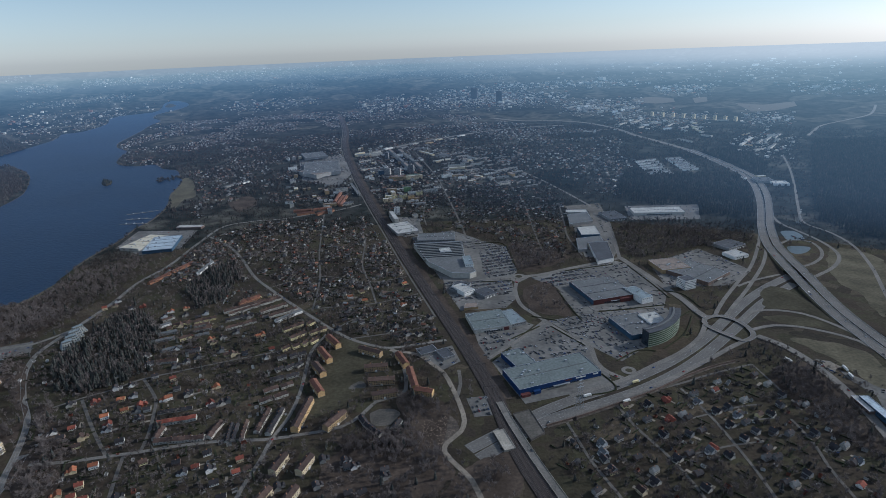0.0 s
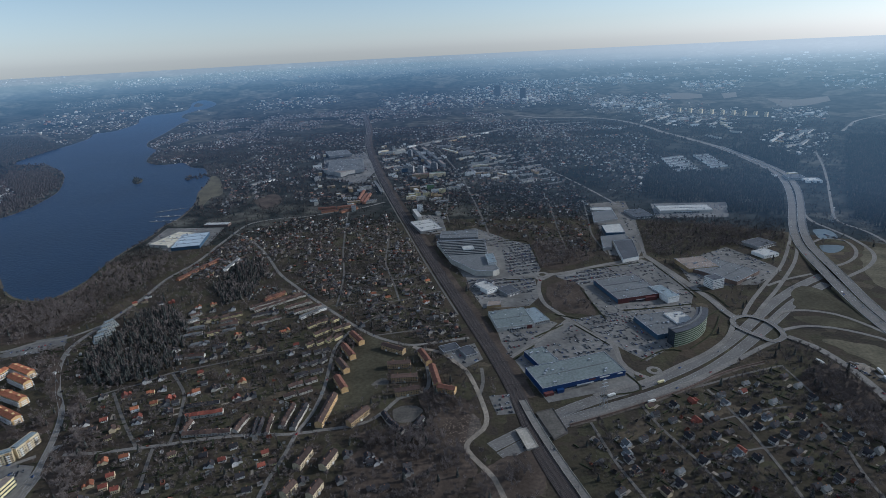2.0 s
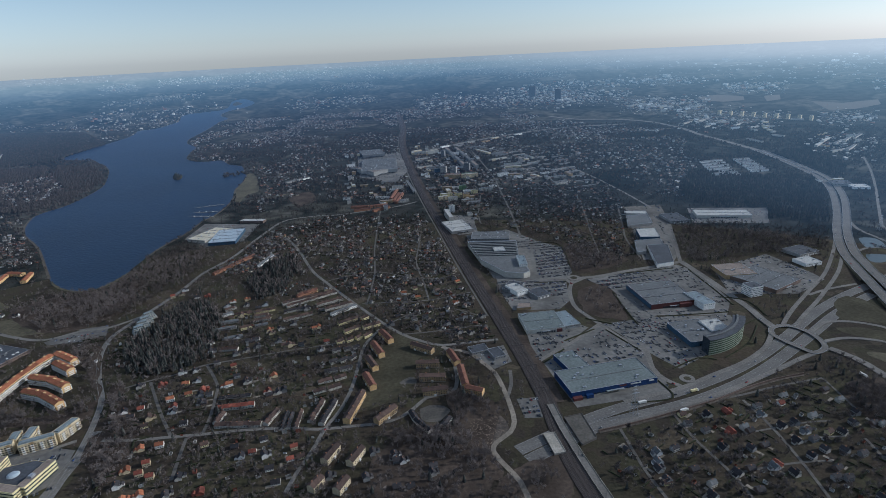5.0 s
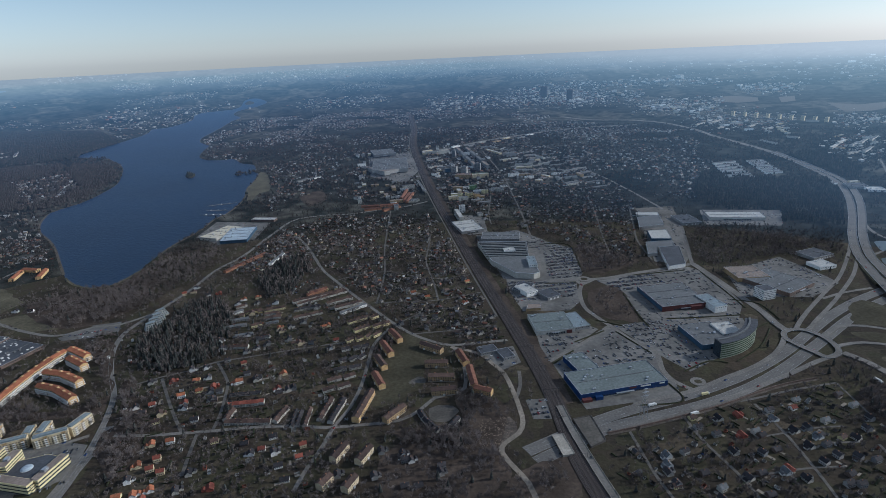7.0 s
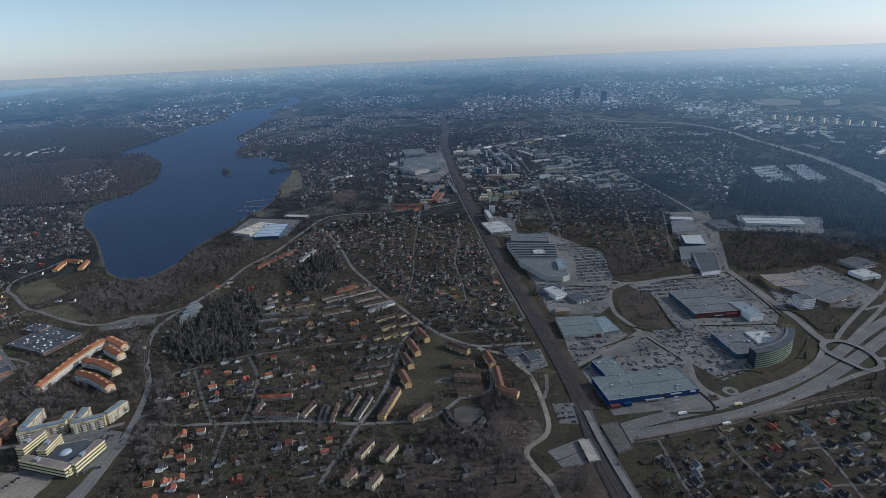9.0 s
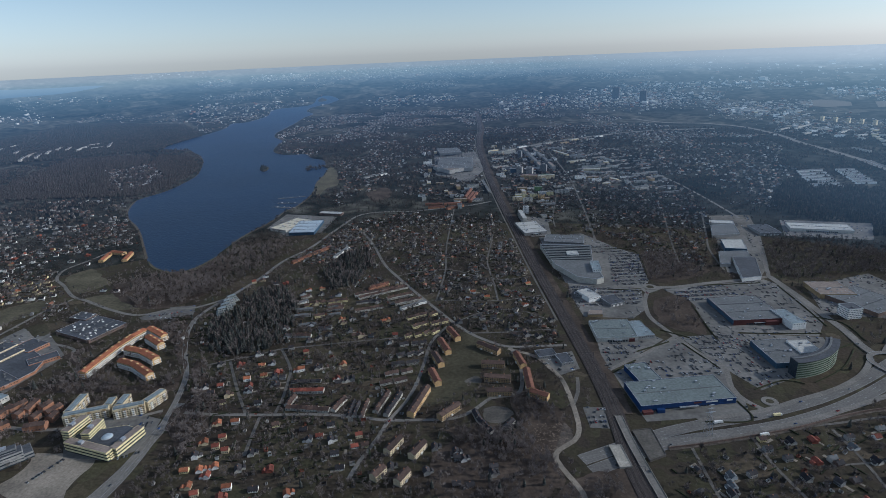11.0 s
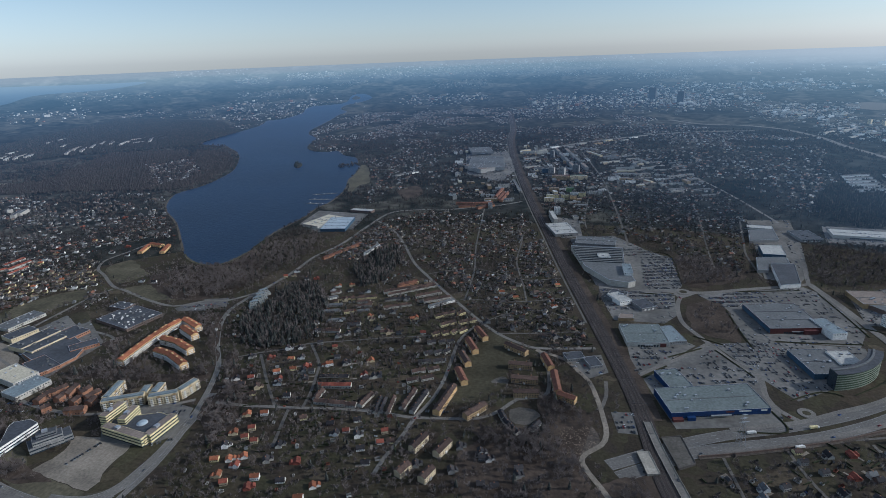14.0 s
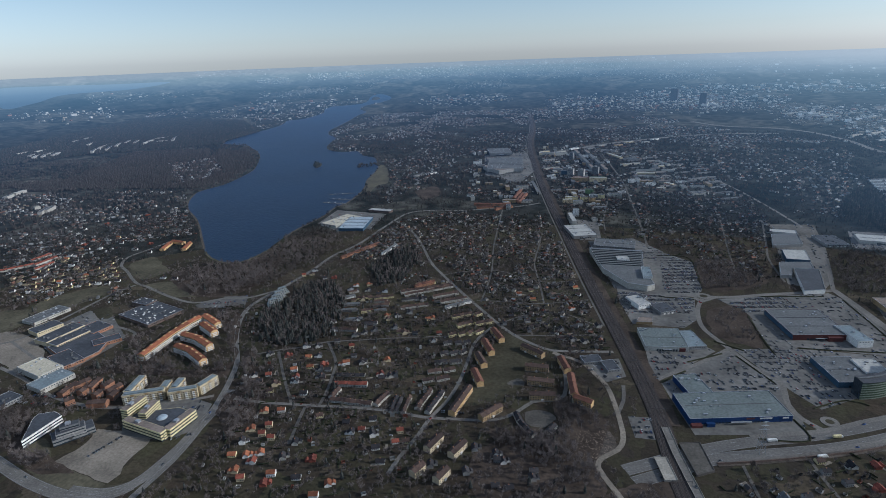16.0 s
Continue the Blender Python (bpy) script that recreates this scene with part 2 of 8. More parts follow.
ROOFS = {
    "tile_orange": surface("orange_roof_tiles", (0.27, 0.105, 0.055), 0.85, 0.22, 0.2, 1.5, 0.05, shift="object", spec=0.12),
    "tile_red": surface("red_roof_tiles", (0.2, 0.066, 0.045), 0.85, 0.22, 0.2, 1.5, 0.05, shift="object", spec=0.12),
    "tile_brown": surface("brown_roof_tiles", (0.078, 0.054, 0.044), 0.85, 0.25, 0.2, 1.5, 0.05, shift="object", spec=0.12),
    "tile_rust": surface("rust_roof_tiles", (0.135, 0.066, 0.046), 0.85, 0.22, 0.2, 1.5, 0.05, shift="object", spec=0.12),
    "tile_dark": surface("dark_roof_tiles", (0.042, 0.039, 0.04), 0.8, 0.25, 0.2, 1.5, 0.05, shift="object", spec=0.12),
    "felt_grey": surface("grey_roof_felt", (0.118, 0.12, 0.118), 0.85, 0.15, 0.03, 0.3),
    "felt_green": surface("green_grey_roof", (0.128, 0.146, 0.138), 0.8, 0.12, 0.03, 0.3),
    "felt_dark": surface("dark_roof_felt", (0.06, 0.063, 0.07), 0.85, 0.2, 0.03, 0.3),
    "felt_brown": surface("brown_roof_gravel", (0.20, 0.16, 0.13), 0.9, 0.2, 0.03, 0.3),
    "sheet_white": surface("white_sheet_roof", (0.38, 0.365, 0.325), 0.6, 0.1, 0.04, 0.3),
    "membrane": surface("cream_white_membrane", (0.5, 0.44, 0.32), 0.6, 0.08, 0.04, 0.3),
    "sheet_pale_blue": surface("pale_blue_sheet_roof", (0.34, 0.39, 0.42), 0.6, 0.1, 0.04, 0.3),
    "sheet_blue": surface("blue_grey_sheet_roof", (0.175, 0.205, 0.21), 0.55, 0.12, 0.04, 0.3),
}
PAINTS = [surface(f"car_paint_{n}", c, 0.5, 0.03, 0.1, 1.0, spec=0.25) for n, c in (("white", (0.5, 0.5, 0.5)), ("silver", (0.22, 0.225, 0.23)), ("black", (0.02, 0.02, 0.025)), ("grey", (0.1, 0.105, 0.11)), ("red", (0.3, 0.02, 0.02)), ("blue", (0.03, 0.07, 0.2)))]


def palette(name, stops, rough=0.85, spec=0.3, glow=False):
    """One of several colours for each separate piece, with fine dirt over it. glow: painted haze."""
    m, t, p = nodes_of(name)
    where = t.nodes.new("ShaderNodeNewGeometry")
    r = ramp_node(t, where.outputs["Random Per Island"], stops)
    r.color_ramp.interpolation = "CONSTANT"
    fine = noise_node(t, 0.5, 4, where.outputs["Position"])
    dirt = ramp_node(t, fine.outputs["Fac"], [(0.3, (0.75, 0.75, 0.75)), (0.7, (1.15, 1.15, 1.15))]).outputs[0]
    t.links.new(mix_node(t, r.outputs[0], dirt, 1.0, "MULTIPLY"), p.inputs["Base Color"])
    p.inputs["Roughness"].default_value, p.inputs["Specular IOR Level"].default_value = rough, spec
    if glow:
        add_haze_glow(t, p, where.outputs["Position"])
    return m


car_mixed = palette("car_paint_mixed", [(0, (0.02, 0.02, 0.024)), (0.42, (0.07, 0.074, 0.08)), (0.74, (0.15, 0.153, 0.157)), (0.88, (0.42, 0.42, 0.42)), (0.935, (0.22, 0.02, 0.02)), (0.95, (0.03, 0.06, 0.17))], 0.5, 0.25)
house_mixed = palette("house_walls_mixed", [(0, (0.44, 0.4, 0.32)), (0.13, (0.2, 0.19, 0.165)), (0.4, (0.13, 0.105, 0.085)), (0.62, (0.33, 0.27, 0.16)), (0.72, (0.19, 0.08, 0.055)), (0.82, (0.2, 0.2, 0.195)), (0.95, (0.46, 0.44, 0.4))])
roof_mixed = palette("house_roofs_mixed", [(0, (0.05, 0.047, 0.047)), (0.34, (0.085, 0.075, 0.068)), (0.6, (0.125, 0.085, 0.066)), (0.74, (0.2, 0.095, 0.06)), (0.8, (0.13, 0.128, 0.125)), (0.95, (0.3, 0.295, 0.285))])
HOUSE_STOPS = [(0, (0.34, 0.33, 0.3)), (0.2, (0.18, 0.17, 0.155)), (0.5, (0.1, 0.09, 0.078)), (0.74, (0.24, 0.2, 0.14)), (0.87, (0.55, 0.53, 0.49))]
ROOF_STOPS = [(0, (0.05, 0.046, 0.046)), (0.3, (0.08, 0.068, 0.06)), (0.55, (0.13, 0.078, 0.058)), (0.72, (0.18, 0.09, 0.06)), (0.8, (0.15, 0.145, 0.14)), (0.93, (0.36, 0.35, 0.335))]
shed_mixed = palette("garden_sheds_mixed", [(0, (0.06, 0.056, 0.054)), (0.4, (0.14, 0.12, 0.1)), (0.6, (0.2, 0.075, 0.05)), (0.7, (0.3, 0.29, 0.27)), (0.86, (0.46, 0.45, 0.42))])
# far palettes: blue haze is painted in as emission
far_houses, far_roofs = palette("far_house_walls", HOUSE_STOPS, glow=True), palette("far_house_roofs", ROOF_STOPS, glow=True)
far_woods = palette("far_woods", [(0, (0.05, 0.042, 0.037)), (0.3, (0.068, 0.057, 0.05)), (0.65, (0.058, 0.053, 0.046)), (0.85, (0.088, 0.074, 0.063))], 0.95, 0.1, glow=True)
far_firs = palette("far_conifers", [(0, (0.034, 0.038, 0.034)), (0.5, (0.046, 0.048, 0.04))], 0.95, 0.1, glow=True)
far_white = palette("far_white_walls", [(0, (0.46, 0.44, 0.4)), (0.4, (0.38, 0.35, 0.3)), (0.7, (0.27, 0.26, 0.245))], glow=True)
# paler than the lake: the sky's reflection is put into this water's colour
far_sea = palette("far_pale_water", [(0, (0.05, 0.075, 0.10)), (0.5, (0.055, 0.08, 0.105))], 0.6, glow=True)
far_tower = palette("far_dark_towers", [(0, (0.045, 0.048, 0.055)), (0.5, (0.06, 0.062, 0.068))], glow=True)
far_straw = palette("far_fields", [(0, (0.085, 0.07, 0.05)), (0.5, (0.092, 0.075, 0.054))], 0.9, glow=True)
# far_wall, from 8 km on, is darkened in its colour for the air between
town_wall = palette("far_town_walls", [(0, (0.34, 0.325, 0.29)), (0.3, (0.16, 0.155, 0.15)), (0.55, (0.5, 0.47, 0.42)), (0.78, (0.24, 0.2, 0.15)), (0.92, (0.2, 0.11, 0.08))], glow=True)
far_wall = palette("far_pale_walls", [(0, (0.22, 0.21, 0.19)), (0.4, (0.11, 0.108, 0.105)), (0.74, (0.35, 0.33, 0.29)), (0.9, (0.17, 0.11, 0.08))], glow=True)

# ---- helpers of this scene ----


def warp(x, y, z=0.0):
    """Level ground to NEAR; past that, places shrink towards EYE to fit the camera's view, in a shallow bowl. Returns
    the place and its scale.
    """
    d = math.hypot(x, y)
    if d <= NEAR:
        return x, y, z, 1.0
    s = (NEAR + (FAR - NEAR) * (1 - math.exp(-(d - NEAR) / (FAR - NEAR)))) / d
    return x * s, y * s, EYE.z * (1 - s) + z * s, s


def warp_all(P):
    P = np.asarray(P, float)
    d = np.maximum(np.hypot(P[:, 0], P[:, 1]), 1)
    s = np.where(d > NEAR, (NEAR + (FAR - NEAR) * (1 - np.exp(-np.maximum(d - NEAR, 0) / (FAR - NEAR)))) / d, 1.0)
    return np.column_stack([P[:, 0] * s, P[:, 1] * s, EYE.z * (1 - s) + P[:, 2] * s]), s


def mesh_of(name, verts, faces, material):
    me = bpy.data.meshes.new(name)
    me.from_pydata([tuple(v) for v in verts], [], faces)
    me.materials.append(material)
    me.update()
    return me


def big_mesh(name, verts, tris, material):
    """A mesh of very many triangles from arrays."""
    me = bpy.data.meshes.new(name)
    tris = np.asarray(tris, np.int32)
    me.vertices.add(len(verts))
    me.vertices.foreach_set("co", np.asarray(verts, np.float32).ravel())
    me.loops.add(tris.size)
    me.loops.foreach_set("vertex_index", tris.ravel())
    me.polygons.add(len(tris))
    me.polygons.foreach_set("loop_start", np.arange(0, tris.size, 3, dtype=np.int32))
    me.polygons.foreach_set("loop_total", np.full(len(tris), 3, np.int32))
    me.materials.append(material)
    me.update(calc_edges=True)
    me.shade_flat()
    return me


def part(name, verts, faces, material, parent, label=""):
    # things past NEAR take the copy with painted haze glow
    material = haze_copy(material) if far_off(parent) else material
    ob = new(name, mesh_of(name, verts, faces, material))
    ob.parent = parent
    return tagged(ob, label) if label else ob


FAR_MESH = {}


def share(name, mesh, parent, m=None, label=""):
    # shared meshes past NEAR get the painted haze glow too
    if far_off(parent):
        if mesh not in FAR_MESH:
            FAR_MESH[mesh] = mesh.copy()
            FAR_MESH[mesh].materials[0] = haze_copy(mesh.materials[0])
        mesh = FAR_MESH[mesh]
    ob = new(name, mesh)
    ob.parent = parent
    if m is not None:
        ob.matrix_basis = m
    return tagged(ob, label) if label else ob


class Solid:
    """Collects boxes, prisms and rings into one mesh."""

    def __init__(self):
        self.v, self.f = [], []

    def poly(self, verts, faces):
        n = len(self.v)
        self.v += [tuple(v) for v in verts]
        self.f += [tuple(i + n for i in f) for f in faces]
        return self

    def box(self, x0, x1, y0, y1, z0, z1):
        v = [(x, y, z) for z in (z0, z1) for x, y in ((x0, y0), (x1, y0), (x1, y1), (x0, y1))]
        return self.poly(v, [(3, 2, 1, 0), (4, 5, 6, 7), (0, 1, 5, 4), (1, 2, 6, 5), (2, 3, 7, 6), (3, 0, 4, 7)])

    def walls(self, l, w, h, t=0.35, deep=0.5):
        """Outer walls with a parapet of thickness t, open in the middle down to deep below the top."""
        o, i = [(-l / 2, -w / 2), (l / 2, -w / 2), (l / 2, w / 2), (-l / 2, w / 2)], [(-l / 2 + t, -w / 2 + t), (l / 2 - t, -w / 2 + t), (l / 2 - t, w / 2 - t), (-l / 2 + t, w / 2 - t)]
        v = [(x, y, 0) for x, y in o] + [(x, y, h) for x, y in o] + [(x, y, h) for x, y in i] + [(x, y, h - deep - 0.3) for x, y in i]
        f = []
        for k in range(4):
            n = (k + 1) % 4
            f += [(k, n, 4 + n, 4 + k), (4 + k, 4 + n, 8 + n, 8 + k), (8 + k, 8 + n, 12 + n, 12 + k)]
        return self.poly(v, f)

    def prism(self, l, w, z, rise):
        """A body with two gables up to z at the eaves."""
        a, b = l / 2, w / 2
        v = [(-a, -b, 0), (a, -b, 0), (a, b, 0), (-a, b, 0), (-a, -b, z), (a, -b, z), (a, b, z), (-a, b, z), (-a, 0, z + rise), (a, 0, z + rise)]
        return self.poly(v, [(0, 1, 5, 4), (2, 3, 7, 6), (1, 2, 6, 9, 5), (3, 0, 4, 8, 7)])

    def gable_roof(self, l, w, z, rise, over=0.45, thick=0.22):
        a, b, s = l / 2 + over, w / 2 + over, rise / (w / 2)
        e, r = z - over * s + 0.05, z + rise + 0.05
        v = [(-a, -b, e), (a, -b, e), (a, 0, r), (-a, 0, r), (a, b, e), (-a, b, e)]
        v += [(x, y, q + thick) for x, y, q in v]
        return self.poly(v, [(6, 7, 8, 9), (9, 8, 10, 11), (1, 0, 3, 2), (2, 3, 5, 4), (0, 1, 7, 6), (4, 5, 11, 10), (1, 2, 8, 7), (2, 4, 10, 8), (3, 0, 6, 9), (5, 3, 9, 11)])

    def to(self, name, material, parent, label=""):
        ob = part(name, self.v, self.f, material, parent, label)
        return tagged(ob, kind="stuff") if name in ("glazing", "bracing", "roller_door") else ob

    def add(self, *others):
        for o in others:
            self.poly(o.v, o.f)
        return self

    def mesh(self, name, material):
        return mesh_of(name, self.v, self.f, material)


def root(name, x, y, rot, label, category, group=""):
    ob = new(name)
    px, py, pz, s = warp(x, y)
    ob.matrix_basis = Matrix.Translation((px, py, pz)) @ Matrix.Rotation(radians(rot), 4, "Z") @ Matrix.Scale(s, 4)
    ob.empty_display_size = 2
    return tagged(ob, label, category, group)


# occupancy of the plan, in cells of CELL metres
CELL, X0, Y0, NX, NY = 4.0, -3000.0, 150.0, 1300, 1000
taken = np.zeros((NX, NY), bool)
solid_rects = []


def inside(P, poly):
    x, y, hit = P[:, 0], P[:, 1], np.zeros(len(P), bool)
    q = np.asarray(poly, float)
    for (x1, y1), (x2, y2) in zip(q, np.roll(q, -1, 0)):
        if y1 != y2:
            hit ^= ((y1 > y) != (y2 > y)) & (x < (x2 - x1) * (y - y1) / (y2 - y1) + x1)
    return hit


def take_poly(poly):
    q = np.asarray(poly, float)
    i0, i1 = np.clip(((q[:, 0].min() - X0) / CELL, (q[:, 0].max() - X0) / CELL + 2), 0, NX).astype(int)
    j0, j1 = np.clip(((q[:, 1].min() - Y0) / CELL, (q[:, 1].max() - Y0) / CELL + 2), 0, NY).astype(int)
    if i1 <= i0 or j1 <= j0:
        return
    gx, gy = np.meshgrid(X0 + CELL * (np.arange(i0, i1) + 0.5), Y0 + CELL * (np.arange(j0, j1) + 0.5), indexing="ij")
    taken[i0:i1, j0:j1] |= inside(np.column_stack([gx.ravel(), gy.ravel()]), q).reshape(gx.shape)


def take_disc(x, y, r):
    i0, i1, j0, j1 = int((x - r - X0) / CELL), int((x + r - X0) / CELL) + 1, int((y - r - Y0) / CELL), int((y + r - Y0) / CELL) + 1
    taken[max(i0, 0) : max(i1, 0), max(j0, 0) : max(j1, 0)] = True


def take_rect(x, y, rot, l, w, margin=2.0):
    solid_rects.append((x, y, rot, l, w))
    c, s = math.cos(radians(rot)), math.sin(radians(rot))
    take_poly([(x + c * u - s * v, y + s * u + c * v) for u, v in ((-l / 2 - margin, -w / 2 - margin), (l / 2 + margin, -w / 2 - margin), (l / 2 + margin, w / 2 + margin), (-l / 2 - margin, w / 2 + margin))])


def is_taken(P):
    i, j = ((P[:, 0] - X0) / CELL).astype(int), ((P[:, 1] - Y0) / CELL).astype(int)
    out = (i < 0) | (i >= NX) | (j < 0) | (j >= NY)
    r = np.zeros(len(P), bool)
    r[~out] = taken[i[~out], j[~out]]
    return r


def spline(P, step=12.0, closed=False):
    """A smooth line through the points."""
    P = np.asarray(P, float)
    n = len(P)
    Q = []
    for k in range(n if closed else n - 1):
        a, b, c, d = (P[(k + o) % n] if closed else P[min(max(k + o, 0), n - 1)] for o in (-1, 0, 1, 2))
        m = max(2, int(np.hypot(*(c - b)) / step))
        for u in np.arange(m) / m:
            Q.append(0.5 * (2 * b + (c - a) * u + (2 * a - 5 * b + 4 * c - d) * u * u + (3 * b - a - 3 * c + d) * u**3))
    if not closed:
        Q.append(P[-1])
    return np.array(Q)


def normals_of(Q):
    d = np.gradient(Q, axis=0)
    d /= np.maximum(np.hypot(d[:, 0], d[:, 1]), 1e-6)[:, None]
    return np.column_stack([-d[:, 1], d[:, 0]])


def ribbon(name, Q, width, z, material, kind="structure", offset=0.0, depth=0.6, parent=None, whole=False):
    """A strip along a line, with sides that go into the ground. Past NEAR it joins the backdrop, haze glow painted in.
    """
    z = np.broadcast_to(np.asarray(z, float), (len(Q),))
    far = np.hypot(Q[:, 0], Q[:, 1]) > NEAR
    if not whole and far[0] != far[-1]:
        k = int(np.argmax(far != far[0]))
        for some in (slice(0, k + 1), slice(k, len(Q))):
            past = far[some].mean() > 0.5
            ob = ribbon("backdrop_" + name if past else name, Q[some], width, z[some], haze_copy(material) if past else material, kind, offset, depth, parent, True)
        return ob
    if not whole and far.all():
        name, material = ("backdrop_" if not parent else "") + name, haze_copy(material)
    n = normals_of(Q)
    rows = [np.column_stack([Q + n * (offset + s * width / 2), np.full(len(Q), q)]) for s, q in ((1.001, np.maximum(z - depth, -0.5)), (1, z), (-1, z), (-1.001, np.maximum(z - depth, -0.5)))]
    V, _ = warp_all(np.concatenate(rows))
    m = len(Q)
    F = [(r * m + k, (r + 1) * m + k, (r + 1) * m + k + 1, r * m + k + 1) for r in range(3) for k in range(m - 1)]
    ob = new(name, mesh_of(name, V, F, material))
    if parent:
        ob.parent = parent
        return ob
    return tagged(ob, kind=kind)


def sheet(name, poly, z, material, smooth=True, cut=160.0):
    """A flat outline filled as one sheet."""
    # ground pieces past NEAR are painted with haze glow
    if np.hypot(*np.mean(poly, 0)) > NEAR:
        material = haze_copy(material)
    q = spline(poly, 9.0, True) if smooth else np.asarray(poly, float)
    if smooth and name in ("lawn", "field", "gravel_lot", "wood_floor"):
        q = q + np.array([[noise.noise(Vector((x * 0.05, y * 0.05, k))) * 7 for k in (1.3, 8.1)] for x, y in q])
    bm = bmesh.new()
    bm.faces.new([bm.verts.new((x, y, 0)) for x, y in q])
    bmesh.ops.triangulate(bm, faces=bm.faces[:])
    if np.hypot(q[:, 0], q[:, 1]).max() > NEAR:
        for axis, no in ((0, (1, 0, 0)), (1, (0, 1, 0))):
            for v in np.arange(np.floor(q[:, axis].min() / cut) * cut, q[:, axis].max(), cut):
                at = (v, 0, 0) if axis == 0 else (0, v, 0)
                bmesh.ops.bisect_plane(bm, geom=bm.verts[:] + bm.edges[:] + bm.faces[:], plane_co=at, plane_no=no)
    for v in bm.verts:
        x, y, h, s = warp(v.co.x, v.co.y, z)
        v.co = (x, y, h + (1 - s) * 2.0)
    bmesh.ops.recalc_face_normals(bm, faces=bm.faces[:])
    me = bpy.data.meshes.new(name)
    bm.to_mesh(me)
    bm.free()
    if me.polygons and sum(p.normal.z for p in me.polygons) < 0:
        me.flip_normals()
    me.materials.append(material)
    return tagged(new(name, me), kind="structure")

# ---- the ground ----


def polar_sheet(name, radii, material, turns=288):
    V, F = [], []
    for r in radii:
        for k in range(turns):
            u = 2 * math.pi * k / turns
            V.append(warp(r * math.sin(u), r * math.cos(u))[:3])
    for j in range(len(radii) - 1):
        for k in range(turns):
            n = (k + 1) % turns
            F.append((j * turns + k, (j + 1) * turns + k, (j + 1) * turns + n, j * turns + n))
    if radii[0] < 50:
        F.append(tuple(range(turns)))
    me = mesh_of(name, V, F, material)
    me.flip_normals()
    return tagged(new(name, me), kind="structure")


polar_sheet("ground", [20, 200, 500, 900, 1400, NEAR], soil)
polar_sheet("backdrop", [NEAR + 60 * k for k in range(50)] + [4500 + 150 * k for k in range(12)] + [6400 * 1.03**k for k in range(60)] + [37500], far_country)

LEVEL = {"n": 0}


def next_level():
    LEVEL["n"] += 1
    return 0.004 * LEVEL["n"]


def patch(name, material, z, outline):
    """A flat piece of ground of its own: a lawn, a field, a car park."""
    sheet(name, outline, z * 0.2 + next_level() * 0.5, material, smooth=name in ("lawn", "reed_bed", "lake", "pond", "gravel_lot") or (name == "field" and material is not far_straw))
    if name == "lake":
        far_water.append(outline)
    if name in ("car_park", "gravel_lot"):
        take_poly(outline)
        if name == "car_park":
            parks.append(outline)
    elif name == "field" and material is not straw:
        fields.append(outline)
    else:
        fields.append(outline)


def islet(name, outline):
    c = np.mean(outline, 0)
    q = spline(outline, 12, True)
    rings = [(1.0, 0.2), (0.85, 2.0), (0.5, 4.5), (0.15, 6.0)]
    V = [warp(*(c + (p - c) * s), z + 0.5)[:3] for s, z in rings for p in q]
    n = len(q)
    F = [(r * n + k, r * n + (k + 1) % n, (r + 1) * n + (k + 1) % n, (r + 1) * n + k) for r in range(3) for k in range(n)] + [tuple(range(3 * n, 4 * n))]
    tagged(new(name, mesh_of(name, V, F, haze_copy(soil) if math.hypot(*c) > NEAR else soil)), kind="structure")
    islets.append(outline)


def jetty(ends):
    (x0, y0), (x1, y1) = ends
    l, rot = math.hypot(x1 - x0, y1 - y0), math.degrees(math.atan2(y1 - y0, x1 - x0))
    ob = root("jetty", x0, y0, rot, "long pale wooden jetty on the lake", "jetty", "jetties of the marina")
    Solid().box(0, l, -1.2, 1.2, 0.7, 1.2).to("deck", concrete, ob)
    post = Solid().box(-0.2, 0.2, -0.2, 0.2, -0.5, 1.5).mesh("post", bark)
    for k in range(int(l // 14)):
        share("post", post, ob, Matrix.Translation((7 + 14 * k, 1.4, 0)))
    boat = Solid().poly([(-3, -1.1, 0.6), (2, -1.2, 0.6), (4, 0, 0.9), (2, 1.2, 0.6), (-3, 1.1, 0.6), (-3, -1.3, 1.6), (2, -1.4, 1.6), (4.4, 0, 1.9), (2, 1.4, 1.6), (-3, 1.3, 1.6)], [(4, 3, 2, 1, 0), (0, 1, 6, 5), (1, 2, 7, 6), (2, 3, 8, 7), (3, 4, 9, 8), (4, 0, 5, 9), (5, 6, 7, 8, 9)]).mesh("hull", trim_white)
    cabin = Solid().box(-1.5, 1.2, -0.8, 0.8, 1.6, 2.6).mesh("cabin", glass)
    c, s = math.cos(radians(rot)), math.sin(radians(rot))
    for k in range(3):
        u, v = l * (0.2 + 0.28 * k), 6.0
        b = root("motor_boat", x0 + c * u - s * v, y0 + s * u + c * v, rot + 90, "small white motor boat moored at a jetty", "boat", "moored boats")
        share("hull", boat, b)
        share("cabin", cabin, b)


concrete_dark = surface("sleeper_concrete", (0.085, 0.075, 0.066), 0.9, 0.2, 0.1, 1.0)
parks, fields, islets, lines, far_water = [], [], [], [], []
LANES = {"motorway": asphalt, "ramp": asphalt_old, "road": asphalt_old, "main_road": asphalt_old, "lane": gravel}


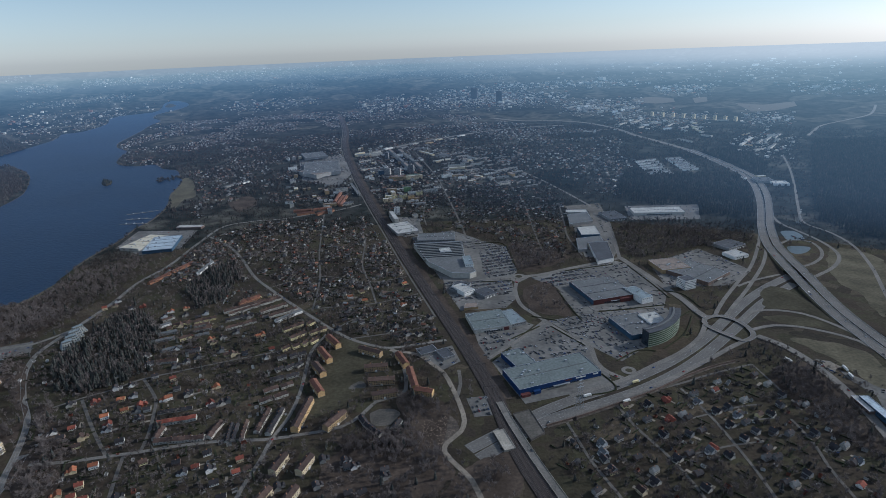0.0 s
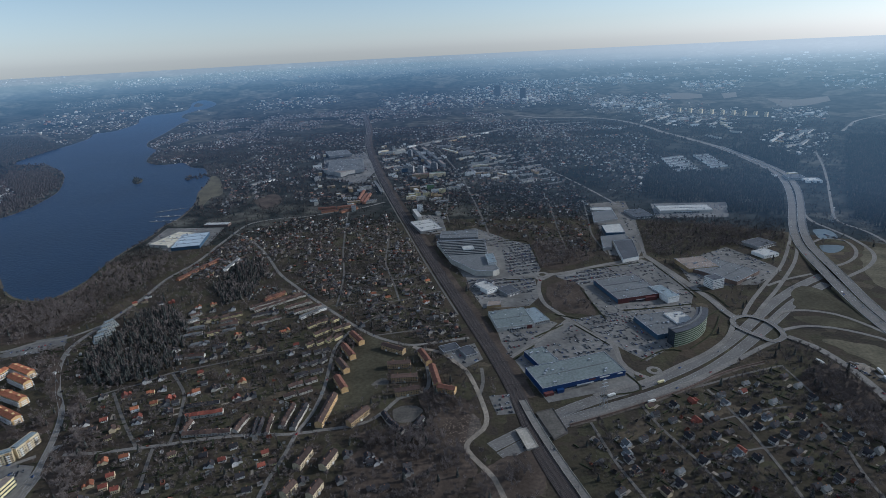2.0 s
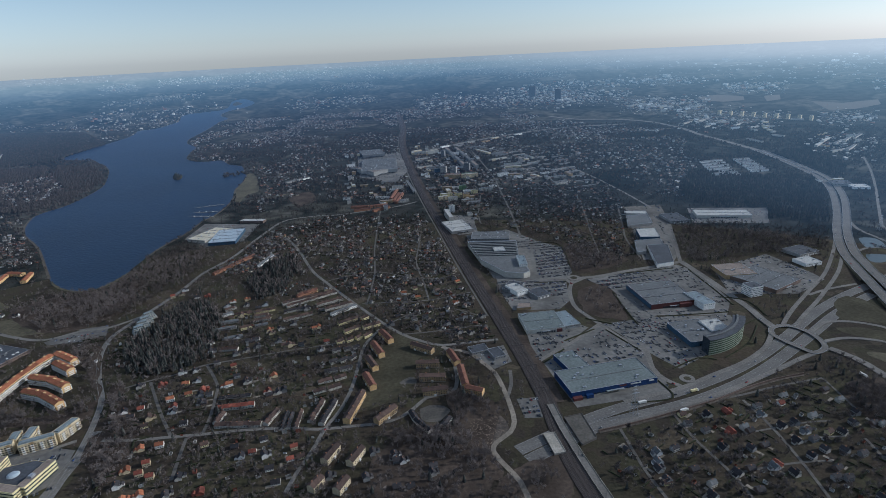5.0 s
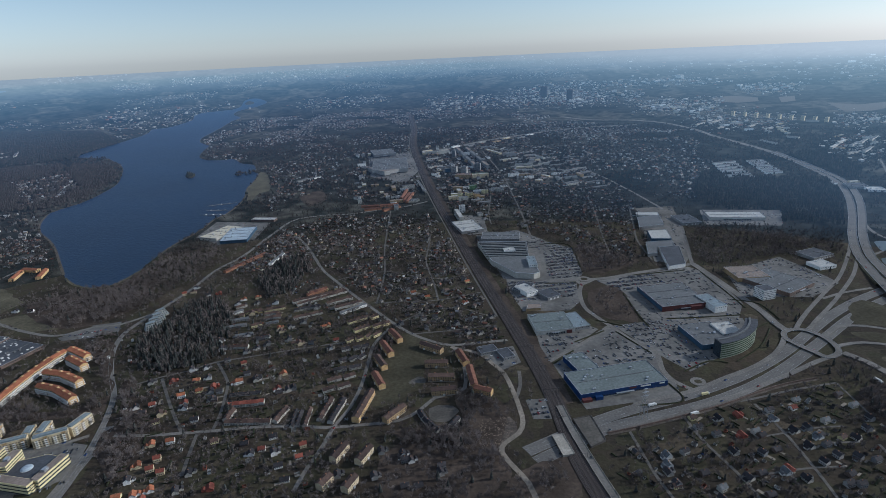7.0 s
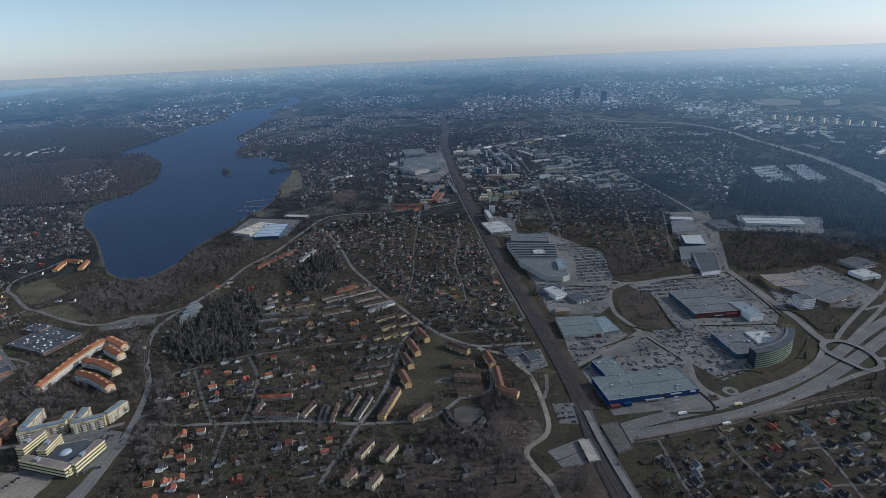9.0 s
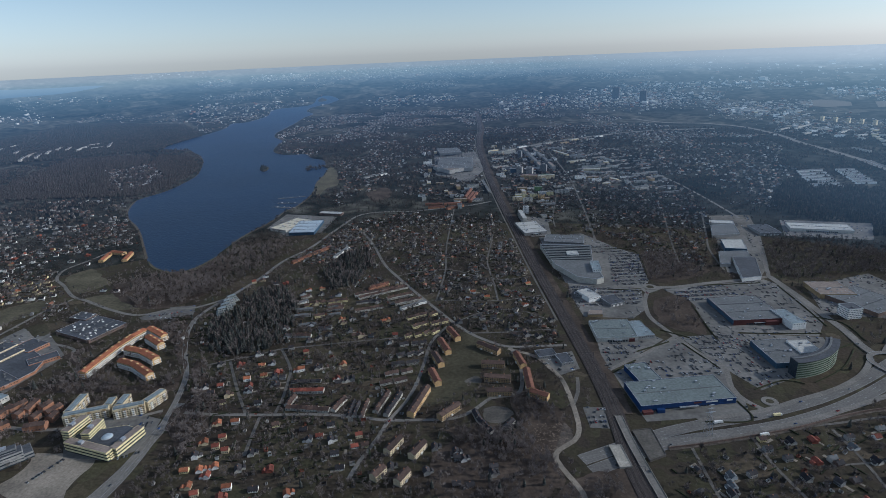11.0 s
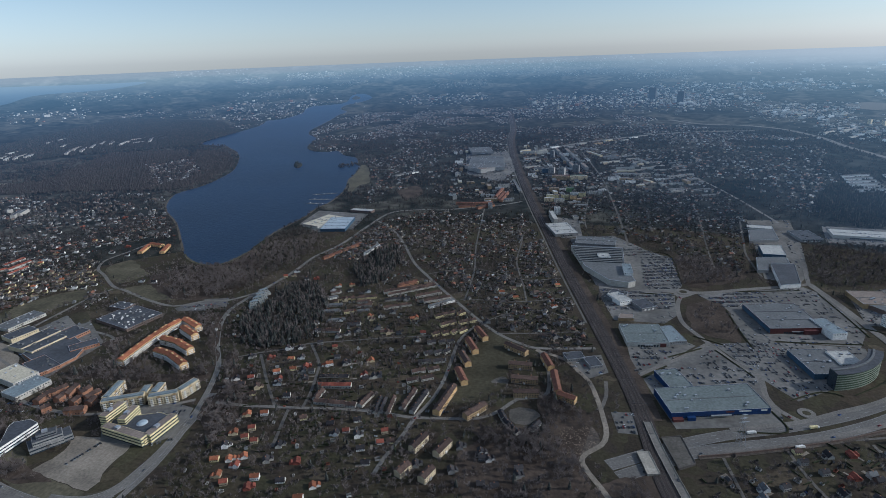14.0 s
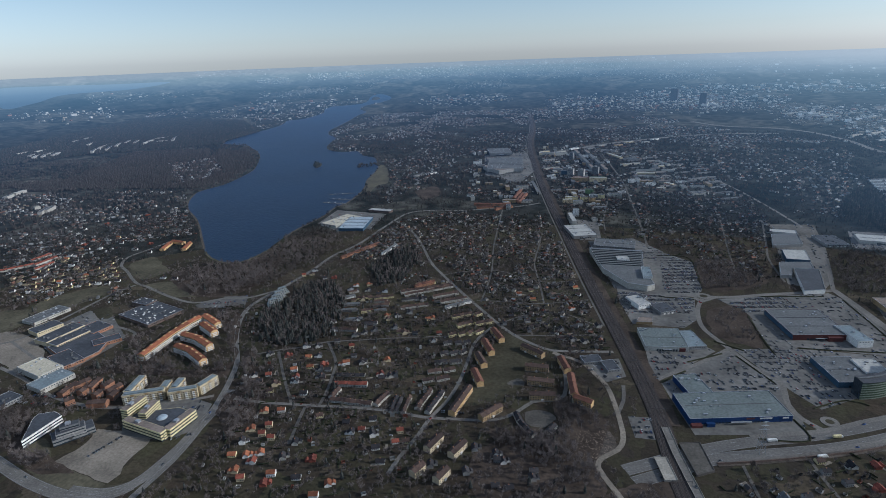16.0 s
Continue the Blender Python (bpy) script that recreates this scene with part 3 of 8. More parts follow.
def road(name, width, z, points, *more):
    """A carriageway along a smooth centre line, with its edge lines and dashes."""
    ends = None
    if more:
        ends, points = points, more[0]
    Q = spline(points, 14)
    z *= 0.3
    width *= 0.86 if width < 10 else 1.0
    h = z + next_level()
    if ends:
        run = np.r_[0, np.cumsum(np.hypot(*np.diff(Q, axis=0).T))]
        h = h + np.maximum((ends[0] - z) * np.clip(1 - run / 110, 0, 1), (ends[1] - z) * np.clip(1 - (run[-1] - run) / 110, 0, 1))
    else:
        h = np.full(len(Q), h)
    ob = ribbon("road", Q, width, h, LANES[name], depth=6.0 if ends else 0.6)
    lines.append((name, width, h, Q))
    for p in Q:
        take_disc(p[0], p[1], width / 2 + 1)
    if name not in ("motorway", "main_road"):
        return
    n = normals_of(Q)
    V, F = [], []
    edge = width / 2 - 0.8
    for o, w in ((edge, 0.13), (-edge, 0.13)):
        for k in range(len(Q) - 1):
            b = len(V)
            V += [warp(*(Q[i] + n[i] * (o + s * w)), h[i] + 0.05)[:3] for i, s in ((k, -1), (k + 1, -1), (k + 1, 1), (k, 1))]
            F.append((b, b + 1, b + 2, b + 3))
    for o in ((-width / 6, width / 6) if width > 12 else (0,)):
        for k in range(0, len(Q) - 1, 2):
            b = len(V)
            e = Q[k] * 0.55 + Q[k + 1] * 0.45
            V += [warp(*(q + n[k] * (o + s * 0.2)), h[k] + 0.06)[:3] for q, s in ((Q[k], -1), (e, -1), (e, 1), (Q[k], 1))]
            F.append((b, b + 1, b + 2, b + 3))
    lane = new("lane_marking", mesh_of("lane_marking", V, F, paint_white))
    lane.parent = ob
    tagged(lane, kind="stuff")


def interchange(width, points):
    """A raised oval roundabout on piers and parapets, where the motorway link runs beneath its two ends."""
    Q = spline(points, 5.0, True)
    Q = np.vstack([Q, Q[:1]])
    deck = ribbon("roundabout", Q, width, 1.95, asphalt_old, depth=0.5)
    for o in (-width / 2, width / 2):
        ribbon("bridge_parapet", Q, 0.15, 2.2, metal_grey, offset=o, depth=0.3, parent=deck)
    pier = Solid().box(-0.5, 0.5, -width / 2 + 1, width / 2 - 1, 0, 1.5).mesh("pier", concrete)
    n = normals_of(Q)
    for k in range(0, len(Q) - 1, 3):
        share("pier", pier, deck, Matrix.Translation((*Q[k], 0)) @ Matrix.Rotation(math.atan2(n[k][1], n[k][0]) - math.pi / 2, 4, "Z"))
    for p in Q:
        take_disc(p[0], p[1], 10)


def flyover(width, lanes, points, cross):
    """A carriageway that climbs on an embankment and crosses another road on a bridge."""
    Q = spline(points, 10)
    d = np.hypot(*(Q - np.asarray(cross, float)).T)
    h = 0.4 + next_level() + 5.2 * np.clip(1 - np.maximum(d - 30, 0) / 210, 0, 1) ** 1.5
    ob = ribbon("road", Q, width, h, asphalt, depth=1.1)
    lines.append(("motorway", width, h, Q))
    n = normals_of(Q)
    V, F = [], []
    for o in (width / 2 - 0.8, 0.8 - width / 2):
        for k in range(len(Q) - 1):
            b = len(V)
            V += [warp(*(Q[i] + n[i] * (o + e * 0.13)), h[i] + 0.05)[:3] for i, e in ((k, -1), (k + 1, -1), (k + 1, 1), (k, 1))]
            F.append((b, b + 1, b + 2, b + 3))
    for m in range(1, lanes):
        o = width * (m / lanes - 0.5)
        for k in range(0, len(Q) - 1, 2):
            b = len(V)
            e = Q[k] * 0.55 + Q[k + 1] * 0.45
            V += [warp(*(q + n[k] * (o + u * 0.2)), h[k] + 0.06)[:3] for q, u in ((Q[k], -1), (e, -1), (e, 1), (Q[k], 1))]
            F.append((b, b + 1, b + 2, b + 3))
    lane = new("lane_marking", mesh_of("lane_marking", V, F, paint_white))
    lane.parent = ob
    tagged(lane, kind="stuff")
    for o in (-width / 2, width / 2):
        ribbon("guard_rail", Q, 0.25, h + 0.8, metal_grey, offset=o, depth=0.5, parent=ob)
    for some in (slice(0, int(np.argmin(d)) - 3), slice(int(np.argmin(d)) + 4, len(Q))):
        high = h[some] > 1.0
        if high.sum() > 3:
            R = Q[some][high]
            ribbon("embankment", R, width + 6, h[some][high] - 0.7, dry_grass, depth=6)
    for p in Q:
        take_disc(p[0], p[1], width / 2 + 2)


def road_bridge(corners):
    """A pale concrete bridge deck on walls, over the sunken motorway."""
    q = [Vector((x, y, 0)) for x, y in corners]
    c = sum(q, Vector()) / 4
    e = (q[3] - q[0] + q[2] - q[1]) / 2
    l, w = e.length, ((q[1] - q[0]).length + (q[2] - q[3]).length) / 2
    ob = root("road_bridge", c.x, c.y, math.degrees(math.atan2(e.y, e.x)), "pale concrete bridge deck over the motorway", "bridge")
    Solid().box(-l / 2, l / 2, -w / 2, w / 2, 2.2, 3.0).to("deck", concrete, ob)
    for s in (-1, 1):
        Solid().box(-l / 2, l / 2, s * w / 2 - 0.3, s * w / 2 + 0.3, 3.0, 3.6).to("parapet", concrete, ob)
        Solid().box(s * l / 2 - 1.2, s * l / 2, -w / 2, w / 2, 0, 2.2).to("abutment", concrete, ob)


def tunnel_roof(corners):
    """The end of a concrete roof over the motorway, beside the railway, with kerbs and a portal wall."""
    c = np.mean(corners, 0)
    ob = root("tunnel_roof", c[0], c[1], 0, "worn grey concrete roof over the motorway beside the railway", "tunnel")
    q = [(x - c[0], y - c[1]) for x, y in corners]
    part("slab", [(x, y, z) for z in (1.5, 2.4) for x, y in q], [(4, 5, 6, 7), (3, 2, 1, 0)] + [(k, (k + 1) % 4, 4 + (k + 1) % 4, 4 + k) for k in range(4)], packed_earth, ob)
    for k in range(4):
        (x0, y0), (x1, y1) = q[k], q[(k + 1) % 4]
        d = Vector((x1 - x0, y1 - y0, 0))
        n = Vector((-d.y, d.x, 0)).normalized() * 0.35
        v = [Vector((x0, y0, 0)) - n, Vector((x1, y1, 0)) - n, Vector((x1, y1, 0)) + n, Vector((x0, y0, 0)) + n]
        part("parapet", [p + Vector((0, 0, z)) for z in (0, 3.1) for p in v], [(4, 5, 6, 7), (0, 1, 5, 4), (1, 2, 6, 5), (2, 3, 7, 6), (3, 0, 4, 7)], concrete_dark, ob)
    take_poly(corners)


def pylon(x, y, h):
    """A lattice mast of four legs, cross braces and three arms."""
    ob = root("pylon", x, y, 20, "grey steel lattice mast with three cross arms", "pylon")
    b, t = h * 0.085, h * 0.015
    for sx in (-1, 1):
        for sy in (-1, 1):
            Solid().poly([(sx * b - 0.2, sy * b - 0.2, 0), (sx * b + 0.2, sy * b - 0.2, 0), (sx * b + 0.2, sy * b + 0.2, 0), (sx * b - 0.2, sy * b + 0.2, 0), (sx * t, sy * t, h)], [(0, 1, 4), (1, 2, 4), (2, 3, 4), (3, 0, 4)]).to("leg", metal_grey, ob)
    brace = Solid()
    for k in range(9):
        z0, z1 = h * k / 10, h * (k + 1) / 10
        r0, r1 = b + (t - b) * k / 10, b + (t - b) * (k + 1) / 10
        for u in range(4):
            a0, a1 = u * math.pi / 2 + math.pi / 4, (u + 1) * math.pi / 2 + math.pi / 4
            p0, p1 = Vector((1.41 * r0 * math.cos(a0), 1.41 * r0 * math.sin(a0), z0)), Vector((1.41 * r1 * math.cos(a1), 1.41 * r1 * math.sin(a1), z1))
            brace.poly([p0 - Vector((0, 0, 0.15)), p0 + Vector((0, 0, 0.15)), p1 + Vector((0, 0, 0.15)), p1 - Vector((0, 0, 0.15))], [(0, 1, 2, 3)])
    brace.to("bracing", metal_grey, ob)
    for k, r in ((0.72, 7.0), (0.84, 5.5), (0.95, 4.0)):
        Solid().poly([(-r, 0, h * k), (0, -0.6, h * k - 0.3), (r, 0, h * k), (0, 0.6, h * k - 0.3), (0, 0, h * k + 1.2)], [(0, 1, 4), (1, 2, 4), (2, 3, 4), (3, 0, 4), (3, 2, 1, 0)]).to("cross_arm", metal_grey, ob)


def barrier(points):
    """A red-brown noise barrier beside the motorway."""
    Q = spline(points, 10)
    ob = ribbon("noise_barrier", Q, 0.6, 3.0, WALLS["dark"], depth=3.4)
    ribbon("bank", Q, 7, 0.5, rubble, depth=0.8, parent=ob)
    for p in Q:
        take_disc(p[0], p[1], 5)


def verge(points):
    """A narrow strip of grass with a low hedge beside a road."""
    Q = spline(points, 10)
    ob = ribbon("verge", Q, 3.2, 0.5, grass, depth=0.7)
    ribbon("hedge", Q, 0.9, 1.3, hedge_green, depth=1.0, parent=ob)
    verges.append(Q)


verges = []
hedge_green = surface("hedge", (0.035, 0.04, 0.022), 0.95, 0.3, 0.1, 1.0, spec=0.1)


def street(width, points):
    Q = spline(points, 12)
    width *= 0.72
    ribbon("street", Q, width, 0.06 + next_level(), street_grey)
    lines.append(("street", width, 0.3, Q))
    for p in Q:
        take_disc(p[0], p[1], width / 2 + 1.5)


def ring(inner, width, points):
    (x, y), = points
    turn = np.linspace(0, 2 * math.pi, 33)
    Q = np.column_stack([x + (inner + width / 2) * np.cos(turn), y + (inner + width / 2) * np.sin(turn)])
    ribbon("roundabout", Q, width, 0.35 + next_level(), asphalt_old)
    sheet("traffic_island", [(x + inner * math.cos(u), y + inner * math.sin(u)) for u in turn[:-1:2]], 0.5, grass)
    take_disc(x, y, inner + width + 3)


def railway(points):
    """Four tracks on dark ballast with rails and sleepers, and the gantries of the overhead line."""
    Q = spline(points, 12)
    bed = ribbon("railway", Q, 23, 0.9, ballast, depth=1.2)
    for p in Q:
        take_disc(p[0], p[1], 20)
    for o in (-8.5, -4.0, 2.0, 6.5):
        for g in (-0.75, 0.75):
            ribbon("rail", Q, 0.3, 1.2, steel, offset=o + g, depth=0.25, parent=bed)
    n = normals_of(Q)
    near = spline(points, 2.2)
    near = near[near[:, 1] < 1100]
    m = normals_of(near)
    V, F = [], []
    for o in (-8.5, -4.0, 2.0, 6.5):
        for k in range(len(near)):
            t = np.array([m[k][1], -m[k][0]])
            b = len(V)
            c = near[k] + m[k] * o
            V += [(*(c + m[k] * u * 1.3 + t * v * 0.35), 1.02) for u, v in ((-1, -1), (1, -1), (1, 1), (-1, 1))]
            F.append((b, b + 1, b + 2, b + 3))
    sleepers = new("sleepers", mesh_of("sleepers", V, F, concrete_dark))
    sleepers.parent = bed
    tagged(sleepers, kind="stuff")
    ribbon("embankment", Q[Q[:, 1] > 640], 11, 0.75, leaf_litter, offset=17, depth=1.0)
    ribbon("service_track", Q[Q[:, 1] > 900], 3.5, 0.3, street_grey, offset=-16, depth=0.6)
    mast_steel = surface("weathered_steel", (0.09, 0.085, 0.08), 0.7, 0.2, 0.2, 1.0)
    mast = Solid().box(-0.15, 0.15, -0.15, 0.15, 0, 9).mesh("mast", mast_steel)
    beam = Solid().box(-0.12, 0.12, -11.5, 9.6, 7.8, 8.1).mesh("beam", mast_steel)
    for k in range(3, len(Q), 5):
        if Q[k][1] > 1500:
            continue
        a = math.degrees(math.atan2(n[k][1], n[k][0])) - 90
        g = root("rail_gantry", Q[k][0], Q[k][1], a, "grey steel overhead-line gantry across railway tracks", "gantry", "gantries along the railway")
        share("mast", mast, g, Matrix.Translation((0, -11.4, 0)))
        share("mast", mast, g, Matrix.Translation((0, 9.5, 0)))
        share("beam", beam, g)
    tracks.append(Q)


tracks = []


def deck_road(points):
    Q = spline(points, 10)
    ribbon("road", Q, 9, 1.7, asphalt_old, depth=1.7)
    for s in (-1, 1):
        ribbon("parapet", Q, 0.4, 2.4, concrete, offset=4.6 * s, depth=0.8)
    lines.append(("deck", 9, 1.7, Q))
    for p in Q:
        take_disc(p[0], p[1], 10)


woods, zones, towns = [], [], []


def town(each, outline):
    towns.append((outline, each))



def wood(kind, density, outline):
    woods.append((kind, density, outline))
    if kind == "bare" and np.hypot(*np.mean(outline, 0)) < 1300:
        sheet("wood_floor", outline, 0.02 + next_level() * 0.5, leaf_litter)


def clear(outline):
    """Open ground without trees."""
    fields.append(outline)


def zone(name, density, outline):
    zones.append((name, density, outline))


# ---- buildings ----

STORES = {
    "furniture_store": ("blue", "felt_green", "large furniture store with blue walls and grey flat roof", "store"),
    "furniture_store_wing": ("blue", "felt_green", "lower rear wing of a blue store, grey roof", "store"),
    "green_roof_store": ("pale", "felt_green", "low store with a wide green-grey flat roof", "store"),
    "green_roof_annex": ("grey", "sheet_blue", "store annex with a pale blue-grey roof", "store"),
    "white_front_store": ("grey", "felt_grey", "very large white-fronted store with stepped grey roofs", "store"),
    "white_front_annex": ("grey", "felt_grey", "long grey warehouse behind a white-fronted store", "warehouse"),
    "red_front_store": ("crimson", "felt_grey", "large store with dark red front and grey flat roof", "store"),
    "white_annex": ("white", "sheet_blue", "white annex building beside a red-fronted store", "store"),
    "dark_store": ("light_blue", "felt_grey", "low store with blue front and grey roof", "store"),
    "pale_hall": ("white", "sheet_white", "white-roofed hall behind the curved office", "hall"),
    "brown_roof_mall": ("brown", "felt_brown", "wide shopping hall with a brown gravel roof", "store"),
    "dark_roof_mall": ("dark", "felt_grey", "wide shopping hall with a dark grey roof", "store"),
    "office_tower": ("white", "felt_dark", "white office tower with bands of windows", "office"),
    "workshop": ("grey", "felt_dark", "grey workshop with a dark flat roof", "workshop"),
    "workshop_white": ("white", "sheet_white", "white workshop with a pale sheet roof", "workshop"),
    "long_white_store": ("pale", "sheet_white", "long low store with a white roof", "store"),
    "rail_side_store": ("grey", "sheet_white", "pale-roofed store beside the railway", "store"),
    "town_mall": ("grey", "felt_grey", "grey flat-roofed shopping centre", "shopping centre"),
    "town_mall_brown": ("grey", "felt_brown", "shopping centre wing with a brown roof", "shopping centre"),
    "yard_shed": ("grey", "felt_dark", "low dark shed on an asphalt yard", "shed"),
    "sports_hall_white": ("pale", "membrane", "white-roofed sports hall beside the lake", "sports hall"),
    "sports_hall_blue": ("light_blue", "sheet_pale_blue", "blue-rimmed sports hall with pale blue roof", "sports hall"),
    "long_shed": ("dark", "sheet_white", "long narrow shed with a white roof edge", "shed"),
    "grey_hall": ("pale", "membrane", "pale hall with a wide light roof", "hall"),
    "grey_hall_long": ("pale", "sheet_blue", "long hall with a grey sheet roof", "hall"),
    "school_wing": ("cream", "felt_dark", "school wing with a dark flat roof and cream wall", "school"),
    "school_wing_red": ("brick", "felt_dark", "brick school wing with a dark roof", "school"),
    "black_roof_school": ("dark", "felt_dark", "school with a black flat roof and rooflights", "school"),
    "pale_shed": ("pale", "felt_grey", "long pale shed with a grey roof", "shed"),
}


def pane_row(l, count, size, z, y, high, out=0.06):
    """Panes side by side along x, standing just proud of a wall at y."""
    s = Solid()
    for k in range(count):
        x = -l / 2 + (k + 0.5) * l / count
        s.box(x - size / 2, x + size / 2, min(y, y + out), max(y, y + out), z, z + high)
    return s


def store(kind, x, y, rot, l, w, h):
    wall, roof, label, category = STORES[kind]
    rng = random.Random(f"{x}{y}")
    ob = root("building" if category not in ("store", "office", "school") else category + "_building", x, y, rot, label, category)
    take_rect(x, y, rot, l, w)
    storeys = max(1, int(h / 4.5))
    wall_part = Solid().walls(l, w, h).to("wall", WALLS[wall], ob)
    Solid().box(-l / 2 + 0.3, l / 2 - 0.3, -w / 2 + 0.3, w / 2 - 0.3, h - 0.8, h - 0.45).to("roof", ROOFS[roof], ob)
    cap = Solid()
    for x0, x1, y0, y1 in ((-l / 2 - 0.05, l / 2 + 0.05, -w / 2 - 0.05, -w / 2 + 0.4), (-l / 2 - 0.05, l / 2 + 0.05, w / 2 - 0.4, w / 2 + 0.05), (-l / 2 - 0.05, -l / 2 + 0.4, -w / 2 + 0.4, w / 2 - 0.4), (l / 2 - 0.4, l / 2 + 0.05, -w / 2 + 0.4, w / 2 - 0.4)):
        cap.box(x0, x1, y0, y1, h, h + 0.12)
    cap.to("parapet_cap", metal_grey, ob)
    if kind == "office_tower":
        for s in range(5):
            for side in (-1, 1):
                pane_row(l, 9, 1.6, 1.6 + 3.4 * s, side * w / 2 - (0.06 if side < 0 else 0), 1.5).to("glazing", glass, wall_part)
            for side in (-1, 1):
                q = Solid()
                for k in range(8):
                    yy = -w / 2 + (k + 0.5) * w / 8
                    q.box(min(side * l / 2, side * (l / 2 + 0.06)), max(side * l / 2, side * (l / 2 + 0.06)), yy - 0.8, yy + 0.8, 1.6 + 3.4 * s, 3.1 + 3.4 * s)
                q.to("glazing", glass, wall_part)
    elif "store" in kind or "mall" in kind:
        pane_row(l * 0.5, max(3, int(l / 8)), 3.0, 0.3, -w / 2 - 0.06, 3.2).to("glazing", glass, wall_part)
        Solid().box(-l * 0.1, l * 0.1, -w / 2 - 2.5, -w / 2, 3.6, 4.2).to("canopy", metal_grey, ob)
    else:
        pane_row(l * 0.9, max(3, int(l / 4)), 1.8, h - 3.2, -w / 2 - 0.06, 1.4).to("glazing", glass, wall_part)
        pane_row(l * 0.9, max(3, int(l / 4)), 1.8, h - 3.2, w / 2, 1.4).to("glazing", glass, wall_part)
    # plant, rooflights and felt ridge strips on the roof, each on its own
    unit = Solid().box(-1.6, 1.6, -1.2, 1.2, 0, 1.7).box(-1.3, 1.3, -0.9, 0.9, 1.7, 1.95).mesh("roof_unit", ROOFS["felt_grey"] if "dark" in roof else metal_grey)
    for k in range(min(14, int(l * w / 380) + 1)):
        share("roof_unit", unit, ob, Matrix.Translation((rng.uniform(-0.42, 0.42) * l, rng.uniform(-0.42, 0.42) * w, h - 0.5)) @ Matrix.Scale(rng.uniform(0.5, 1.3), 4))
    if kind == "black_roof_school":
        lantern = Solid().box(-1.1, 1.1, -1.1, 1.1, 0, 0.9).mesh("rooflight", trim_white)
        for k in range(int(l * w / 190)):
            share("rooflight", lantern, ob, Matrix.Translation((rng.uniform(-0.44, 0.44) * l, rng.uniform(-0.44, 0.44) * w, h - 0.5)) @ Matrix.Scale(rng.uniform(0.6, 1.6), 4))
    if l * w > 2500:
        # long low ridge strips of roof felt, not glazed
        strip = Solid().box(-l * 0.46, l * 0.46, -0.6, 0.6, 0, 0.45).mesh("rooflight", ROOFS["felt_grey"] if roof != "felt_grey" else ROOFS["felt_dark"])
        for k in range(1, max(2, int(w / 26))):
            share("rooflight", strip, ob, Matrix.Translation((0, -w / 2 + w * k / max(2, int(w / 26)), h - 0.5)))
    if kind == "furniture_store":
        Solid().box(-l / 2 - 0.1, l / 2 + 0.1, -w / 2 - 0.25, -w / 2 - 0.02, 0.3, 1.6).to("plinth", concrete, ob)
        for u, v, m in ((0.05, 0.13, WALLS["crimson"]), (0.18, 0.30, trim_white), (0.40, 0.46, trim_white)):
            Solid().box(l * u, l * v, -w / 2 - 0.3, -w / 2 - 0.02, h - 3.4, h - 1.4).to("sign_panel", m, ob, "plain sign panel on the blue front")
        Solid().box(-l / 2 + 1, -l / 2 + 14, -w / 2 - 6, -w / 2 - 0.3, 0, 4).to("entrance", WALLS["crimson"], ob, "small red loading annex")
        Solid().box(-l / 2 + 20, -l / 2 + 30, -w / 2 - 5, -w / 2 - 0.3, 0, 5).to("loading_bay", WALLS["blue"], ob)
    if kind == "red_front_store":
        Solid().box(l * 0.1, l * 0.35, -w / 2 - 5, -w / 2 - 0.05, 0, 7).to("entrance", WALLS["crimson"], ob, "bright red entrance block")
        Solid().box(-l / 2 - 0.3, -l / 2 - 0.02, -w / 2, w / 2, 1, h - 1).to("side_panel", WALLS["light_blue"], ob)
    if kind == "green_roof_store":
        Solid().box(l * 0.28, l * 0.42, -w / 2 - 1.2, -w / 2 - 0.05, 0, 6).to("entrance", WALLS["crimson"], ob, "red entrance panel")
    if kind == "white_front_store":
        Solid().box(-l / 2 + 3, l / 2 - 3, -w / 2 - 0.3, -w / 2 - 0.02, h - 5, h - 0.6).to("facade_band", trim_white, ob)
        Solid().box(l / 2 - 18, l / 2 - 2, -w / 2 + 30, -w / 2 + 70, h - 0.5, h + 7).to("roof_block", WALLS["grey"], ob)
        for k in range(5):
            Solid().box(-l / 2 + 4, l / 2 - 30, -w / 2 + 40 + 24 * k, -w / 2 + 50 + 24 * k, h - 0.5, h + 2.2).to("roof_ridge", ROOFS["felt_grey"], ob)
    if "workshop" in kind and rng.random() < 0.8:
        gate = pane_row(l * 0.8, max(2, int(l / 9)), 3.6, 0.1, -w / 2 - 0.1, 3.4, 0.1)
        gate.to("roller_door", trim_white, ob)


